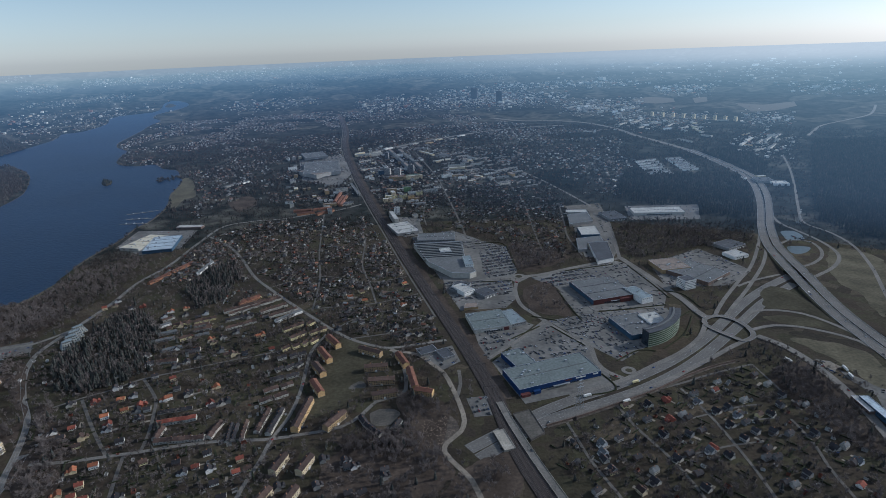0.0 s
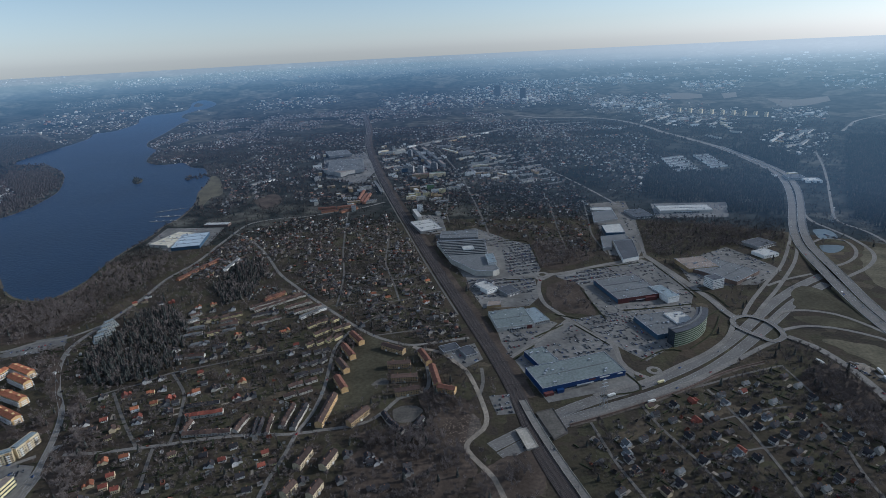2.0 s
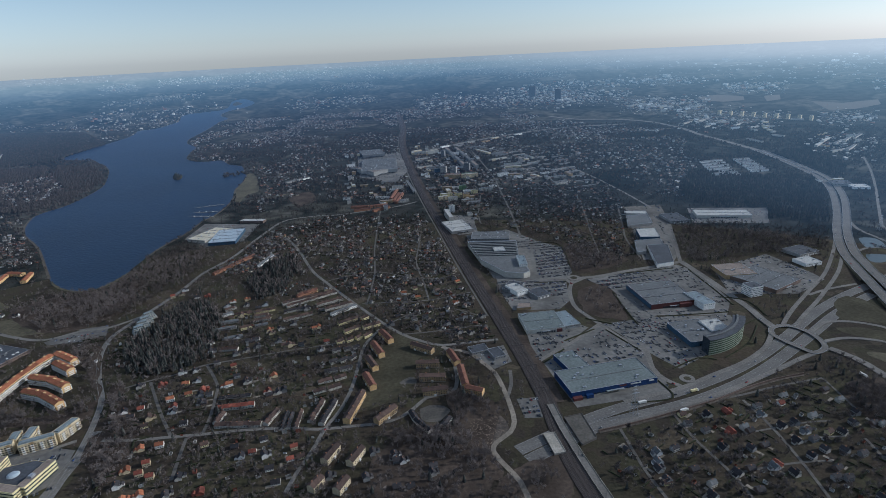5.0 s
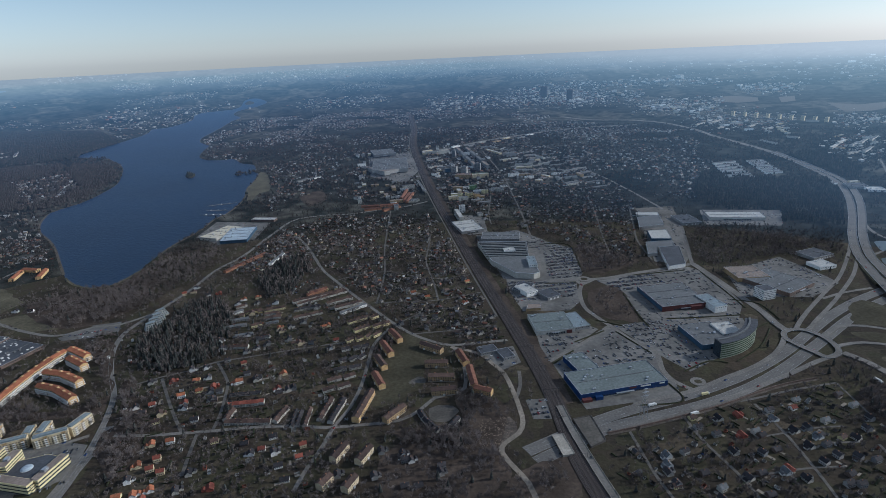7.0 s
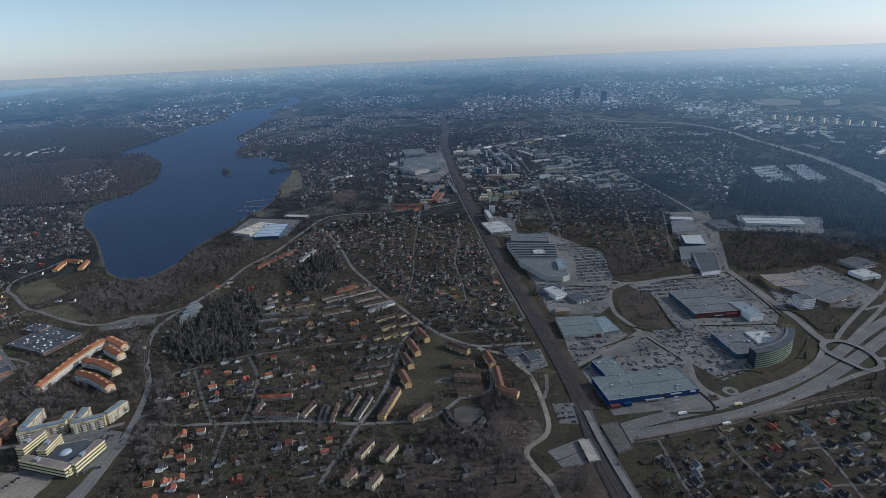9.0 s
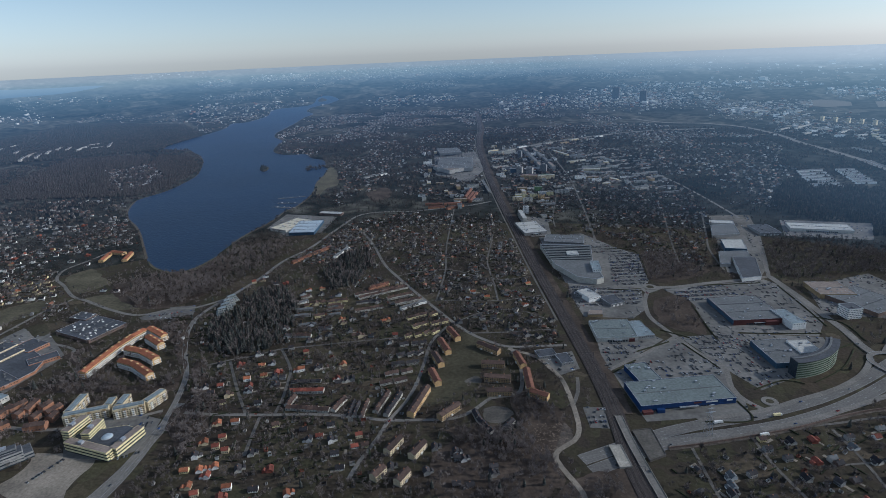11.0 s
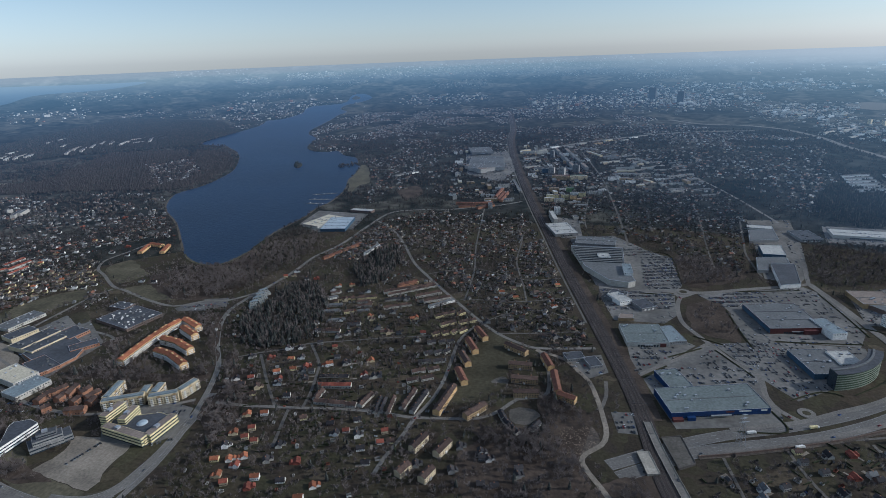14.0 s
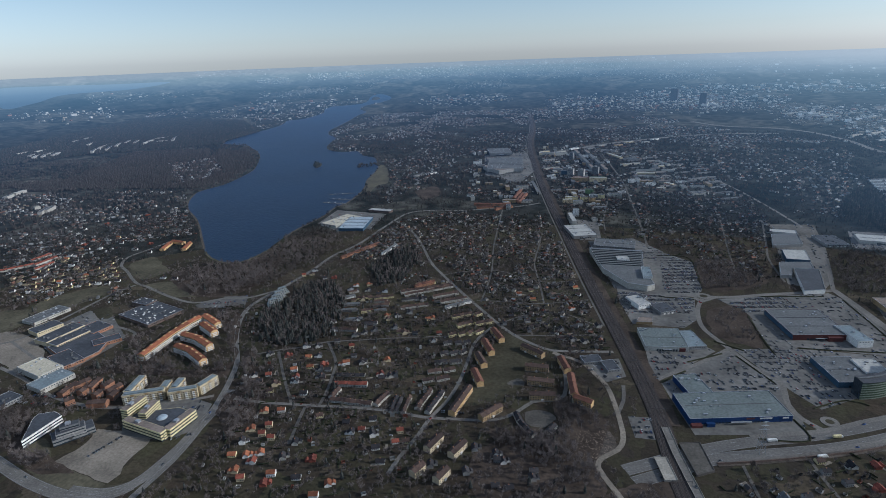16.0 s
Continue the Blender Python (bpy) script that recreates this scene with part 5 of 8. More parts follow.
road("road", 13, 0.6, (1.85, 0.6), [(446, 861), (440, 890), (438, 931), (427, 994), (415, 1062), (401, 1124), (391, 1167)])
road("road", 11, 0.6, [(390, 1164), (332, 1139), (264, 1113), (205, 1087), (163, 1079), (127, 1076), (86.2, 1074)])
road("road", 9, 0.5, [(391, 1167), (413, 1287), (433, 1441), (439, 1578), (418, 1701), (385, 1852), (343, 2021), (283, 2201)])
road("road", 12, 0.6, (1.85, 0.6), [(495, 793), (516, 764), (528, 726), (533, 682), (532, 640), (526, 595), (515, 540)])
road("road", 8, 0.4, [(1376, 2235), (1251, 1976), (1121, 1733), (1007, 1529), (933, 1393), (921, 1340), (934, 1273), (920, 1176), (871, 1057), (817, 955), (774, 874)])
road("road", 9, 0.4, [(155, 1080), (139, 1017), (139, 949), (155, 909), (172, 877), (196, 829), (225, 793), (223, 737), (232, 708), (250, 689)])
road("road", 8, 0.4, [(172, 877), (125, 821), (86.3, 782), (56.9, 750)])
road("road", 9, 0.4, [(140, 1081), (147, 1050), (174, 1078), (216, 1082)])
road("main_road", 9.5, 0.4, [(-251, 1721), (-313, 1664), (-376, 1635), (-466, 1588), (-545, 1576), (-619, 1530), (-633, 1384), (-638, 1231), (-660, 1129), (-660, 1028), (-670, 919), (-677, 870), (-677, 823), (-655, 766), (-612, 700), (-568, 644), (-542, 592), (-525, 547), (-511, 505), (-501, 464), (-495, 425), (-494, 393), (-494, 364), (-489, 344)])
road("main_road", 15, 0.5, [(-526, 573), (-516, 533), (-510, 489), (-504, 447), (-504, 416), (-506, 390), (-516, 370), (-538, 357), (-574, 352)])
clear([(-524, 537), (-480, 522), (-474, 397), (-489, 364), (-563, 342), (-655, 346), (-678, 391), (-621, 406), (-579, 452), (-535, 464)])
road("main_road", 15, 0.5, [(-787, 383), (-698, 363), (-643, 351), (-592, 345), (-552, 346), (-523, 357), (-508, 378)])
road("road", 8, 0.4, [(-673, 909), (-708, 865), (-752, 852), (-799, 818), (-874, 831), (-960, 862), (-1009, 877), (-1087, 929), (-1132, 956), (-1165, 1010), (-1157, 1078), (-1155, 1135)])
road("road", 7, 0.4, [(-996, 864), (-1006, 814), (-1003, 757), (-1000, 693), (-997, 634), (-1005, 600), (-1034, 571)])
road("road", 7, 0.4, [(-935, 530), (-864, 515), (-776, 491), (-703, 485), (-659, 491), (-616, 508), (-575, 528), (-539, 554)])
road("road", 6, 0.4, [(-1005, 600), (-888, 561), (-835, 548), (-813, 580), (-816, 638), (-811, 681), (-913, 702), (-962, 727)])
road("road", 7.5, 0.4, [(-622, 1439), (-557, 1375), (-486, 1271), (-412, 1139), (-355, 1063), (-290, 983), (-240, 924), (-201, 879), (-161, 839), (-120, 813), (-91.9, 803), (-46.5, 811), (-0.3, 822)])
road("road", 6.5, 0.45, [(-506, 555), (-460, 558), (-417, 565), (-379, 571), (-341, 579), (-280, 586), (-231, 585), (-190, 592), (-142, 603), (-116, 628), (-100, 656), (-73.7, 667), (-60.4, 683), (-64.7, 735), (-81.6, 786), (-90, 803)])
road("road", 6, 0.4, [(-204, 858), (-218, 802), (-214, 738), (-210, 679), (-213, 628), (-223, 585), (-226, 547), (-233, 506), (-235, 474)])
street(5, [(-564, 663), (-524, 693), (-490, 712), (-461, 737), (-402, 760), (-348, 781), (-316, 792), (-266, 808), (-228, 821)])
street(6, [(-521, 689), (-466, 620), (-420, 567)])
street(6, [(-456, 737), (-415, 686), (-401, 652), (-386, 604), (-380, 571)])
street(6, [(-397, 564), (-387, 528), (-375, 489)])
street(5, [(-357, 1671), (-317, 1401), (-296, 1269), (-266, 1123), (-255, 1033), (-248, 955)])
street(5, [(-198, 1386), (-191, 1297), (-182, 1181), (-152, 1066), (-131, 976)])
street(4, [(-367, 1067), (-318, 1104), (-250, 1122), (-160, 1081), (-78.8, 1104)])
street(4, [(-258, 961), (-200, 968), (-132, 976), (-52.3, 1013)])
street(4, [(-195, 872), (-152, 923), (-91.9, 941), (-39.2, 913)])
street(5, [(-161, 839), (-95.7, 853), (-28.7, 873)])
street(5, [(-78.7, 1941), (-52.6, 1814), (-51.9, 1577), (-42, 1464)])
street(7, [(-112, 2642), (-19, 2119), (18.2, 1802), (45.2, 1534), (59.8, 1353)])
street(6, [(350, 1610), (327, 1440), (311, 1322), (314, 1191)])
street(5, [(251, 1625), (236, 1377), (231, 1227)])
road("lane", 7.5, 0.4, [(-91.3, 796), (-45.6, 778), (-23.2, 748), (-6.4, 723), (5.1, 685), (15.1, 638), (18.8, 607), (12.8, 585), (-3.8, 566), (-7.5, 549), (7, 524), (21.8, 501), (31.6, 468)])
street(7, [(16.4, 729), (17.3, 691), (10.5, 657)])
street(5, [(147, 602), (153, 565), (161, 520), (174, 476), (181, 452)])
street(5, [(219, 639), (230, 582), (249, 529), (260, 480), (263, 448)])
street(5, [(318, 659), (329, 605), (334, 544), (335, 484), (333, 444)])
street(5, [(425, 585), (424, 539), (416, 497), (413, 448)])
street(5, [(147, 602), (196, 623), (240, 644), (319, 670), (376, 692), (444, 713)])
street(4, [(293, 590), (368, 612), (404, 617)])
street(4, [(251, 520), (292, 532), (337, 542), (368, 545)])
street(4, [(406, 588), (369, 585)])
street(4, [(444, 713), (447, 661), (447, 634)])
ring(7, 6.5, [(155, 1080)])
ring(5, 5.5, [(263, 709)])
railway([(-780, 4540), (-672, 4040), (-560, 3440), (-515, 3100), (-450, 2720), (-353, 2270), (-261, 1887), (-192, 1615), (-138, 1411), (-89.8, 1226), (-48.1, 1073), (-13.7, 951), (14.5, 850), (43.1, 744), (59.6, 672), (69.9, 611), (77.6, 558), (88.4, 513), (96.3, 488), (107.7, 452)])
deck_road([(67.7, 643), (78.6, 594), (89.8, 553), (101.6, 513), (109.8, 487), (122.1, 449)])
interchange(8, [(441, 857), (461, 866), (477, 862), (491, 842), (495, 815), (488, 792), (467, 779), (454, 795), (441, 816), (433, 837)])
road_bridge([(53.6, 578), (65.7, 586), (75.3, 550), (64.4, 542)])
tunnel_roof([(82.1, 614), (105.3, 622), (116.1, 575), (97.3, 562)])

# car parks and yards
patch("car_park", asphalt_pale, 0.2, [(86.7, 1327), (150, 1269), (156, 1111), (139, 1075), (73.3, 1058), (65.7, 1154)])
patch("car_park", asphalt_pale, 0.2, [(-6.7, 1128), (61.1, 1083), (97.5, 1070), (138, 1066), (133, 969), (111, 934), (27.5, 930), (3.4, 1022)])
patch("car_park", asphalt_pale, 0.2, [(47.4, 841), (138, 875), (151, 863), (93.5, 790), (68.4, 763), (55.4, 764)])
patch("car_park", asphalt_pale, 0.2, [(67.2, 749), (167, 873), (226, 798), (219, 738), (233, 713), (230, 676), (175, 659), (102, 638), (85.3, 687)])
patch("car_park", asphalt_pale, 0.2, [(179, 1071), (377, 1148), (411, 1100), (419, 968), (391, 909), (274, 908), (234, 867), (220, 1014)])
patch("car_park", asphalt_pale, 0.2, [(177, 876), (273, 903), (396, 908), (393, 864), (320, 781), (261, 735), (236, 770)])
patch("car_park", asphalt_pale, 0.2, [(442, 1120), (582, 1205), (622, 1093), (628, 1061), (550, 995), (429, 994)])
patch("car_park", asphalt_pale, 0.2, [(366, 1608), (471, 1624), (446, 1424), (408, 1226), (375, 1162), (317, 1179)])
patch("car_park", asphalt_pale, 0.2, [(534, 1582), (743, 1570), (687, 1427), (504, 1442)])
patch("car_park", asphalt_pale, 0.2, [(23.6, 656), (51, 661), (56.1, 616), (32.4, 614)])
patch("car_park", asphalt_pale, 0.2, [(-45.6, 778), (8.4, 803), (20, 753), (-6.3, 731)])
patch("car_park", asphalt_pale, 0.2, [(540, 721), (559, 712), (553, 668), (562, 626), (548, 591), (584, 638), (562, 681)])
patch("car_park", asphalt_pale, 0.2, [(-633, 2539), (-457, 2644), (-348, 2235), (-365, 1990), (-525, 2112)])
patch("car_park", asphalt_pale, 0.2, [(-149, 1561), (-67.5, 1550), (-48.3, 1390), (-98.8, 1373)])
patch("car_park", asphalt_pale, 0.2, [(-79.8, 1371), (25.8, 1414), (93.6, 1326), (72.1, 1073), (-7.2, 1081)])
patch("car_park", asphalt_pale, 0.2, [(-761, 858), (-714, 874), (-692, 834), (-730, 815)])
patch("car_park", asphalt_pale, 0.2, [(-840, 1374), (-854, 1519), (-682, 1507), (-664, 1353), (-744, 1312)])
patch("gravel_lot", gravel, 0.2, [(-594, 379), (-631, 378), (-626, 420), (-634, 451), (-556, 453), (-552, 425), (-545, 400), (-542, 375)])
patch("gravel_lot", gravel, 0.2, [(-1060, 618), (-975, 618), (-878, 563), (-872, 521), (-954, 544)])
patch("car_park", asphalt_pale, 0.2, [(-597, 447), (-534, 452), (-508, 483), (-528, 536), (-562, 541), (-654, 506)])
patch("car_park", asphalt_pale, 0.2, [(-986, 626), (-979, 736), (-912, 727), (-809, 660), (-809, 546)])
patch("car_park", asphalt_pale, 0.2, [(-791, 809), (-771, 842), (-737, 850), (-721, 813), (-776, 799)])
patch("gravel_lot", packed_earth, 0.2, [(-104, 618), (-95.9, 637), (-71.8, 638), (-66.4, 624), (-76.8, 605), (-94.5, 600)])
patch("gravel_lot", rubble, 0.2, [(-39.2, 607), (3.2, 620), (7.9, 585), (-5.2, 564), (-29.1, 559)])
patch("gravel_lot", packed_earth, 0.2, [(-139, 700), (-122, 706), (-120, 692), (-141, 690)])
patch("gravel_lot", gravel, 0.2, [(547, 713), (565, 696), (540, 683)])
barrier([(121, 589), (170, 607), (229, 632), (283, 657), (335, 686), (379, 707), (424, 722)])
verge([(73.3, 1058), (137, 1060)])
verge([(219, 1009), (227, 924), (235, 871)])
verge([(273, 903), (336, 911), (398, 920)])
verge([(106, 817), (159, 857)])
verge([(178, 855), (218, 786)])
verge([(222, 703), (230, 662), (173, 650)])
verge([(393, 1119), (407, 1024), (416, 948)])
verge([(392, 862), (432, 893)])
verge([(252, 735), (296, 765), (321, 760)])
verge([(77.7, 1298), (146, 1290), (156, 1144)])
verge([(151, 896), (192, 875)])
verge([(256, 1101), (365, 1128)])
verge([(67.2, 749), (102, 790)])
verge([(425, 872), (388, 813), (336, 766)])
verge([(403, 983), (445, 965), (454, 903)])
car_row([(-603, 398), (-593, 445)])
car_row([(-801, 484), (-737, 494)])
car_row([(-816, 463), (-746, 476)])
car_row([(-775, 813), (-729, 840)])
car_row([(-528, 456), (-508, 473)])
car_row([(535, 714), (551, 665)])
car_row([(29.9, 634), (50.8, 640)])
car_row([(31.6, 624), (52.9, 630)])
car_row([(-34.6, 757), (-1.3, 771)])
car_row([(-214, 602), (-182, 607)])
car_row([(831, 1265), (847, 1205)])
lorry("yellow", 263, 677, 22)
lorry("white", 188, 649, 22)
lorry("white", 500, 717, -67)
lorry("white", 671, 944, -97)
lorry("white", 236, 633, 25)
lorry("white", 564, 689, -94)
lorry("white", 559, 670, -98)

# lawns and fields
patch("lawn", grass, 0.1, [(-175, 840), (-140, 828), (-98.9, 779), (-124, 764), (-123, 687), (-175, 625), (-199, 633), (-188, 691), (-190, 769)])
patch("field", dry_grass, 0.1, [(864, 1172), (920, 1128), (905, 1063), (740, 844), (759, 935), (766, 1016)])
patch("lawn", grass, 0.1, [(542, 861), (604, 852), (628, 803), (556, 835)])
patch("lawn", grass, 0.1, [(605, 976), (648, 959), (647, 831), (619, 877), (564, 893)])
patch("field", dry_grass, 0.1, [(543, 782), (613, 754), (624, 692), (584, 638), (567, 711)])
patch("field", leaf_litter, 0.1, [(160, 1020), (215, 1043), (220, 936), (220, 890), (168, 906), (150, 955)])
patch("lawn", dry_grass, 0.1, [(-1112, 961), (-1104, 1024), (-1028, 980), (-986, 952), (-1010, 894)])
patch("lawn", dry_grass, 0.1, [(-971, 870), (-895, 904), (-802, 863), (-874, 831)])
patch("field", leaf_litter, 0.1, [(-12.9, 478), (39.6, 527), (67.8, 545), (82, 507), (59.1, 474)])
patch("field", leaf_litter, 0.1, [(-63.6, 515), (-18.9, 535), (-6, 521), (-34.2, 487), (-61.3, 481)])
patch("field", dry_grass, 0.1, [(-1120, 729), (-1111, 783), (-1083, 827), (-1043, 849), (-1016, 812), (-1037, 735), (-1069, 701)])
patch("lawn", dry_grass, 0.1, [(-1149, 681), (-1099, 712), (-1054, 667), (-1060, 618)])
patch("field", dry_grass, 0.1, [(-702, 383), (-733, 421), (-675, 408), (-631, 380), (-593, 378), (-540, 373), (-511, 381), (-521, 363), (-576, 353), (-633, 357)])
patch("lawn", grass, 0.1, [(-973, 738), (-951, 756), (-912, 727), (-934, 709)])
patch("field", leaf_litter, 0.1, [(-698, 1804), (-659, 1888), (-600, 1789), (-623, 1690)])
patch("field", far_straw, 0.3, [(1623, 4824), (1824, 4962), (1936, 4731), (1836, 4459), (1661, 4390), (1559, 4533)])
patch("field", far_straw, 0.3, [(2175, 4211), (2283, 4031), (2584, 4168), (2432, 3884), (2167, 3686), (2014, 3674)])
patch("field", far_straw, 0.3, [(2082, 4716), (2220, 4764), (2065, 4405), (1932, 4318)])
clear([(449, 859), (493, 911), (628, 1061), (769, 1183), (888, 1249), (864, 1135), (790, 1044), (740, 844), (614, 678), (572, 696), (535, 714), (496, 785), (444, 763), (304, 671), (148, 605), (112, 607), (158, 654), (296, 716)])
clear([(-6.7, 1128), (160, 1297), (256, 1101), (385, 1172), (439, 993), (440, 870), (356, 761), (204, 651), (93.6, 632), (38, 842)])
clear([(-677, 390), (-652, 408), (-589, 426), (-531, 431), (-505, 388), (-525, 359), (-594, 353)])
road("main_road", 30, 0.5, [(-362, 2623), (-224, 2798), (-98.5, 2947), (115, 3134), (296, 3266), (513, 3349), (752, 3379)])
road("road", 9, 0.5, [(-465, 2082), (-384, 2106), (-296, 2090), (-186, 2051), (-103, 2055), (-19, 2089)])

# woods
wood("bare", 95, [(-72, 668), (-22, 655), (2, 635), (-8, 566), (-4, 512), (-40, 450), (-120, 455), (-150, 520), (-112, 590), (-62, 604)])
wood("bare", 80, [(-8, 480), (30, 470), (62, 500), (74, 545), (48, 540), (14, 520)])
wood("conifer", 55, [(-589, 719), (-634, 802), (-617, 876), (-619, 952), (-565, 971), (-500, 887), (-457, 756), (-494, 720), (-541, 702)])
wood("conifer", 55, [(-527, 1059), (-528, 1184), (-480, 1232), (-438, 1141), (-433, 1023), (-470, 975)])
wood("conifer", 75, [(1685, 2525), (2010, 2524), (1772, 1873), (1157, 1175), (1018, 1212), (977, 1281), (968, 1378), (1226, 1796)])
wood("bare", 70, [(467, 1396), (594, 1419), (675, 1368), (803, 1390), (723, 1228), (613, 1201), (519, 1193), (406, 1159), (426, 1307)])
wood("conifer", 140, [(549, 1716), (704, 2084), (806, 1964), (1035, 1939), (967, 1684), (828, 1424), (698, 1469), (583, 1607)])
wood("conifer", 160, [(1104, 2363), (1284, 2436), (1236, 2085), (1115, 1905), (1114, 2056)])
wood("bare", 60, [(-869, 1006), (-821, 1033), (-827, 1133), (-849, 1254), (-823, 1329), (-738, 1299), (-676, 1150), (-686, 1033), (-701, 948), (-736, 907), (-776, 879)])
wood("bare", 170, [(165, 1014), (213, 1035), (220, 936), (220, 899), (171, 912), (156, 960)])
wood("bare", 60, [(167, 1296), (234, 1246), (286, 1183), (212, 1122), (162, 1117), (151, 1217)])
wood("bare", 38, [(455, 689), (520, 715), (520, 642), (506, 560), (495, 520), (466, 541), (454, 585), (447, 634)])
patch("pond", pond_water, 0.3, [(827, 1301), (853, 1302), (860, 1283), (848, 1241), (824, 1236), (806, 1238), (813, 1267)])
patch("pond", pond_water, 0.3, [(779, 1193), (804, 1194), (825, 1184), (806, 1160), (780, 1145), (765, 1154)])
wood("bare", 60, [(-145, 578), (-111, 589), (-68.8, 593), (-43.4, 581), (-56, 552), (-63.6, 515), (-91.7, 540), (-121, 556)])
wood("bare", 45, [(-73.9, 670), (-38.5, 667), (-26.5, 640), (-37.2, 611), (-59.4, 618)])
wood("bare", 55, [(-54.6, 594), (-5.5, 549), (-0.1, 502), (-51.2, 523), (-73.7, 563)])
wood("bare", 55, [(-561, 682), (-572, 663), (-508, 579), (-474, 547), (-465, 576), (-516, 623)])
wood("bare", 90, [(-2445, 1596), (-2244, 1737), (-2569, 2418), (-2192, 2552), (-1751, 2054), (-1586, 1689), (-1891, 1638), (-2182, 1540)])
wood("conifer", 150, [(-3519, 2353), (-3770, 3003), (-4171, 4063), (-2944, 3865), (-2211, 3106), (-2262, 2685), (-2801, 2300), (-2955, 1956)])
wood("bare", 80, [(-2123, 2559), (-1891, 2492), (-1636, 2205), (-1531, 1850), (-1563, 1693), (-1694, 1720), (-1909, 2169)])
wood("bare", 60, [(-919, 1005), (-837, 1043), (-803, 1133), (-729, 976), (-744, 877), (-816, 845), (-959, 923)])
wood("bare", 50, [(-790, 560), (-738, 609), (-784, 667), (-814, 659), (-694, 611), (-630, 602), (-592, 620), (-577, 642), (-631, 705), (-712, 776), (-712, 802), (-669, 787), (-565, 627), (-572, 595), (-717, 567)])
wood("bare", 45, [(-523, 559), (-500, 580), (-450, 524), (-449, 476), (-499, 511)])
wood("bare", 50, [(-821, 450), (-746, 443), (-710, 393), (-670, 392), (-591, 373), (-661, 364), (-731, 387)])
lake = spline(shore_east + shore_west + shore_south, 30, True)
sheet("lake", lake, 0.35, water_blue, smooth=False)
for edge in (shore_south, shore_west, shore_east):
    Q = spline(edge, 25)
    ribbon("shoreline", Q, 5, 0.42, reeds, depth=0.5, whole=True) if np.hypot(*Q.T).max() < NEAR else [ribbon("backdrop_shoreline" if far else "shoreline", Q[some], 6, 0.42, far_straw if far else reeds, depth=0.5, whole=True) for far, some in ((False, np.hypot(*Q.T) <= NEAR), (True, np.hypot(*Q.T) > NEAR)) if some.sum() > 3]

# retail park
store("furniture_store", 149, 703, 18.0, 128, 56.5, 10)
store("furniture_store_wing", 111, 734, 23.4, 32.5, 67.7, 9)
store("green_roof_store", 73, 876, 11.4, 65.2, 63.8, 8)
store("green_roof_annex", 115, 885, 21.3, 28.5, 53.5, 7)
mall, mall_centre = outline_hall("store_building", "very large store with sawtooth grey roof and white front", "store", "pale", "felt_grey", 12, [(-70.3, 1285), (45.8, 1288), (48.1, 1170), (67.7, 1090), (54.1, 1079), (16.8, 1086), (-33.4, 1158)])
saw_roof(mall, mall_centre, 12, [((-67 + 2.55 * k, 1277 - 11.2 * k), (42 + 0.3 * k, 1281 - 11.2 * k)) for k in range(9)])
store("white_annex", 52.9, 1143, 5.0, 17, 52.1, 18)
store("workshop_white", 4.7, 1223, 11.0, 25.1, 23.3, 15)
store("white_front_annex", -15.7, 1342, -1.7, 93.3, 56.4, 9)
store("red_front_store", 301, 986, 14.4, 88.3, 93.7, 10)
store("white_annex", 360, 955, 19.3, 23.6, 52.3, 12)
store("dark_store", 314, 837, 15.1, 56.2, 68.4, 9)
store("pale_hall", 349, 852, 13.8, 31.9, 37.7, 11)
store("brown_roof_mall", 473, 1098, 8.5, 62.4, 59.3, 9)
store("dark_roof_mall", 515, 1056, 37.6, 84.6, 90.7, 8)
store("office_tower", 466, 995, 19.7, 25.7, 23.8, 19)
outline_hall("building", "low flat-roofed building with a brown gravel roof beside the car park", "workshop", "brown", "felt_brown", 5, [(38, 950), (60, 953), (60, 934), (34, 929)])
outline_hall("building", "dark-roofed workshop with a white and yellow front", "workshop", "white", "felt_dark", 8, [(343, 1253), (389, 1257), (371, 1145), (333, 1130)])
outline_hall("building", "low workshop with a grey felt roof", "workshop", "grey", "felt_grey", 7, [(323, 1289), (384, 1303), (382, 1262), (342, 1256), (331, 1214), (310, 1209)])
outline_hall("building", "workshop with a white sheet roof", "workshop", "light_blue", "sheet_white", 9, [(345, 1371), (392, 1377), (386, 1308), (341, 1309)])
outline_hall("building", "grey workshop with several flat roofs", "workshop", "grey", "felt_grey", 7, [(347, 1493), (407, 1515), (400, 1429), (334, 1407)])
outline_hall("building", "narrow shed with a pale roof", "shed", "pale", "sheet_white", 6, [(354, 1546), (411, 1543), (408, 1514), (351, 1521)])
store("workshop", 467, 1476, 10.9, 49.2, 70.7, 7)
store("long_white_store", 598, 1504, -3.5, 136, 51.5, 8)
store("workshop", 31.4, 1030, -20.7, 31.5, 42.8, 6)
store("workshop_white", 36.4, 1014, 34.8, 24.9, 41.2, 9)
store("workshop", 78.6, 998, 32.3, 29.9, 36.2, 6)
store("rail_side_store", -105, 1434, 21.6, 58.8, 95.4, 8)
store("town_mall", -485, 2309, 10.7, 144, 245, 13)
store("town_mall_brown", -480, 2207, 45.5, 101, 121, 16)
store("town_mall", -581, 2619, 20.7, 102, 135, 12)
store("yard_shed", -3.2, 773, 26.6, 19.7, 28, 5)
store("yard_shed", -31.7, 785, 24.2, 28.9, 20.8, 5)
store("workshop_white", 638, 1148, 19.7, 39.8, 34.5, 7)
store("workshop", 655, 1211, 26.1, 56.7, 44.8, 7)
store("workshop_white", 1093, 1768, -10.0, 46.5, 40.4, 7)
store("workshop", 1067, 1819, -10.2, 51.2, 50.9, 7)
store("sports_hall_white", -776, 1399, -15.5, 56.8, 108, 8)
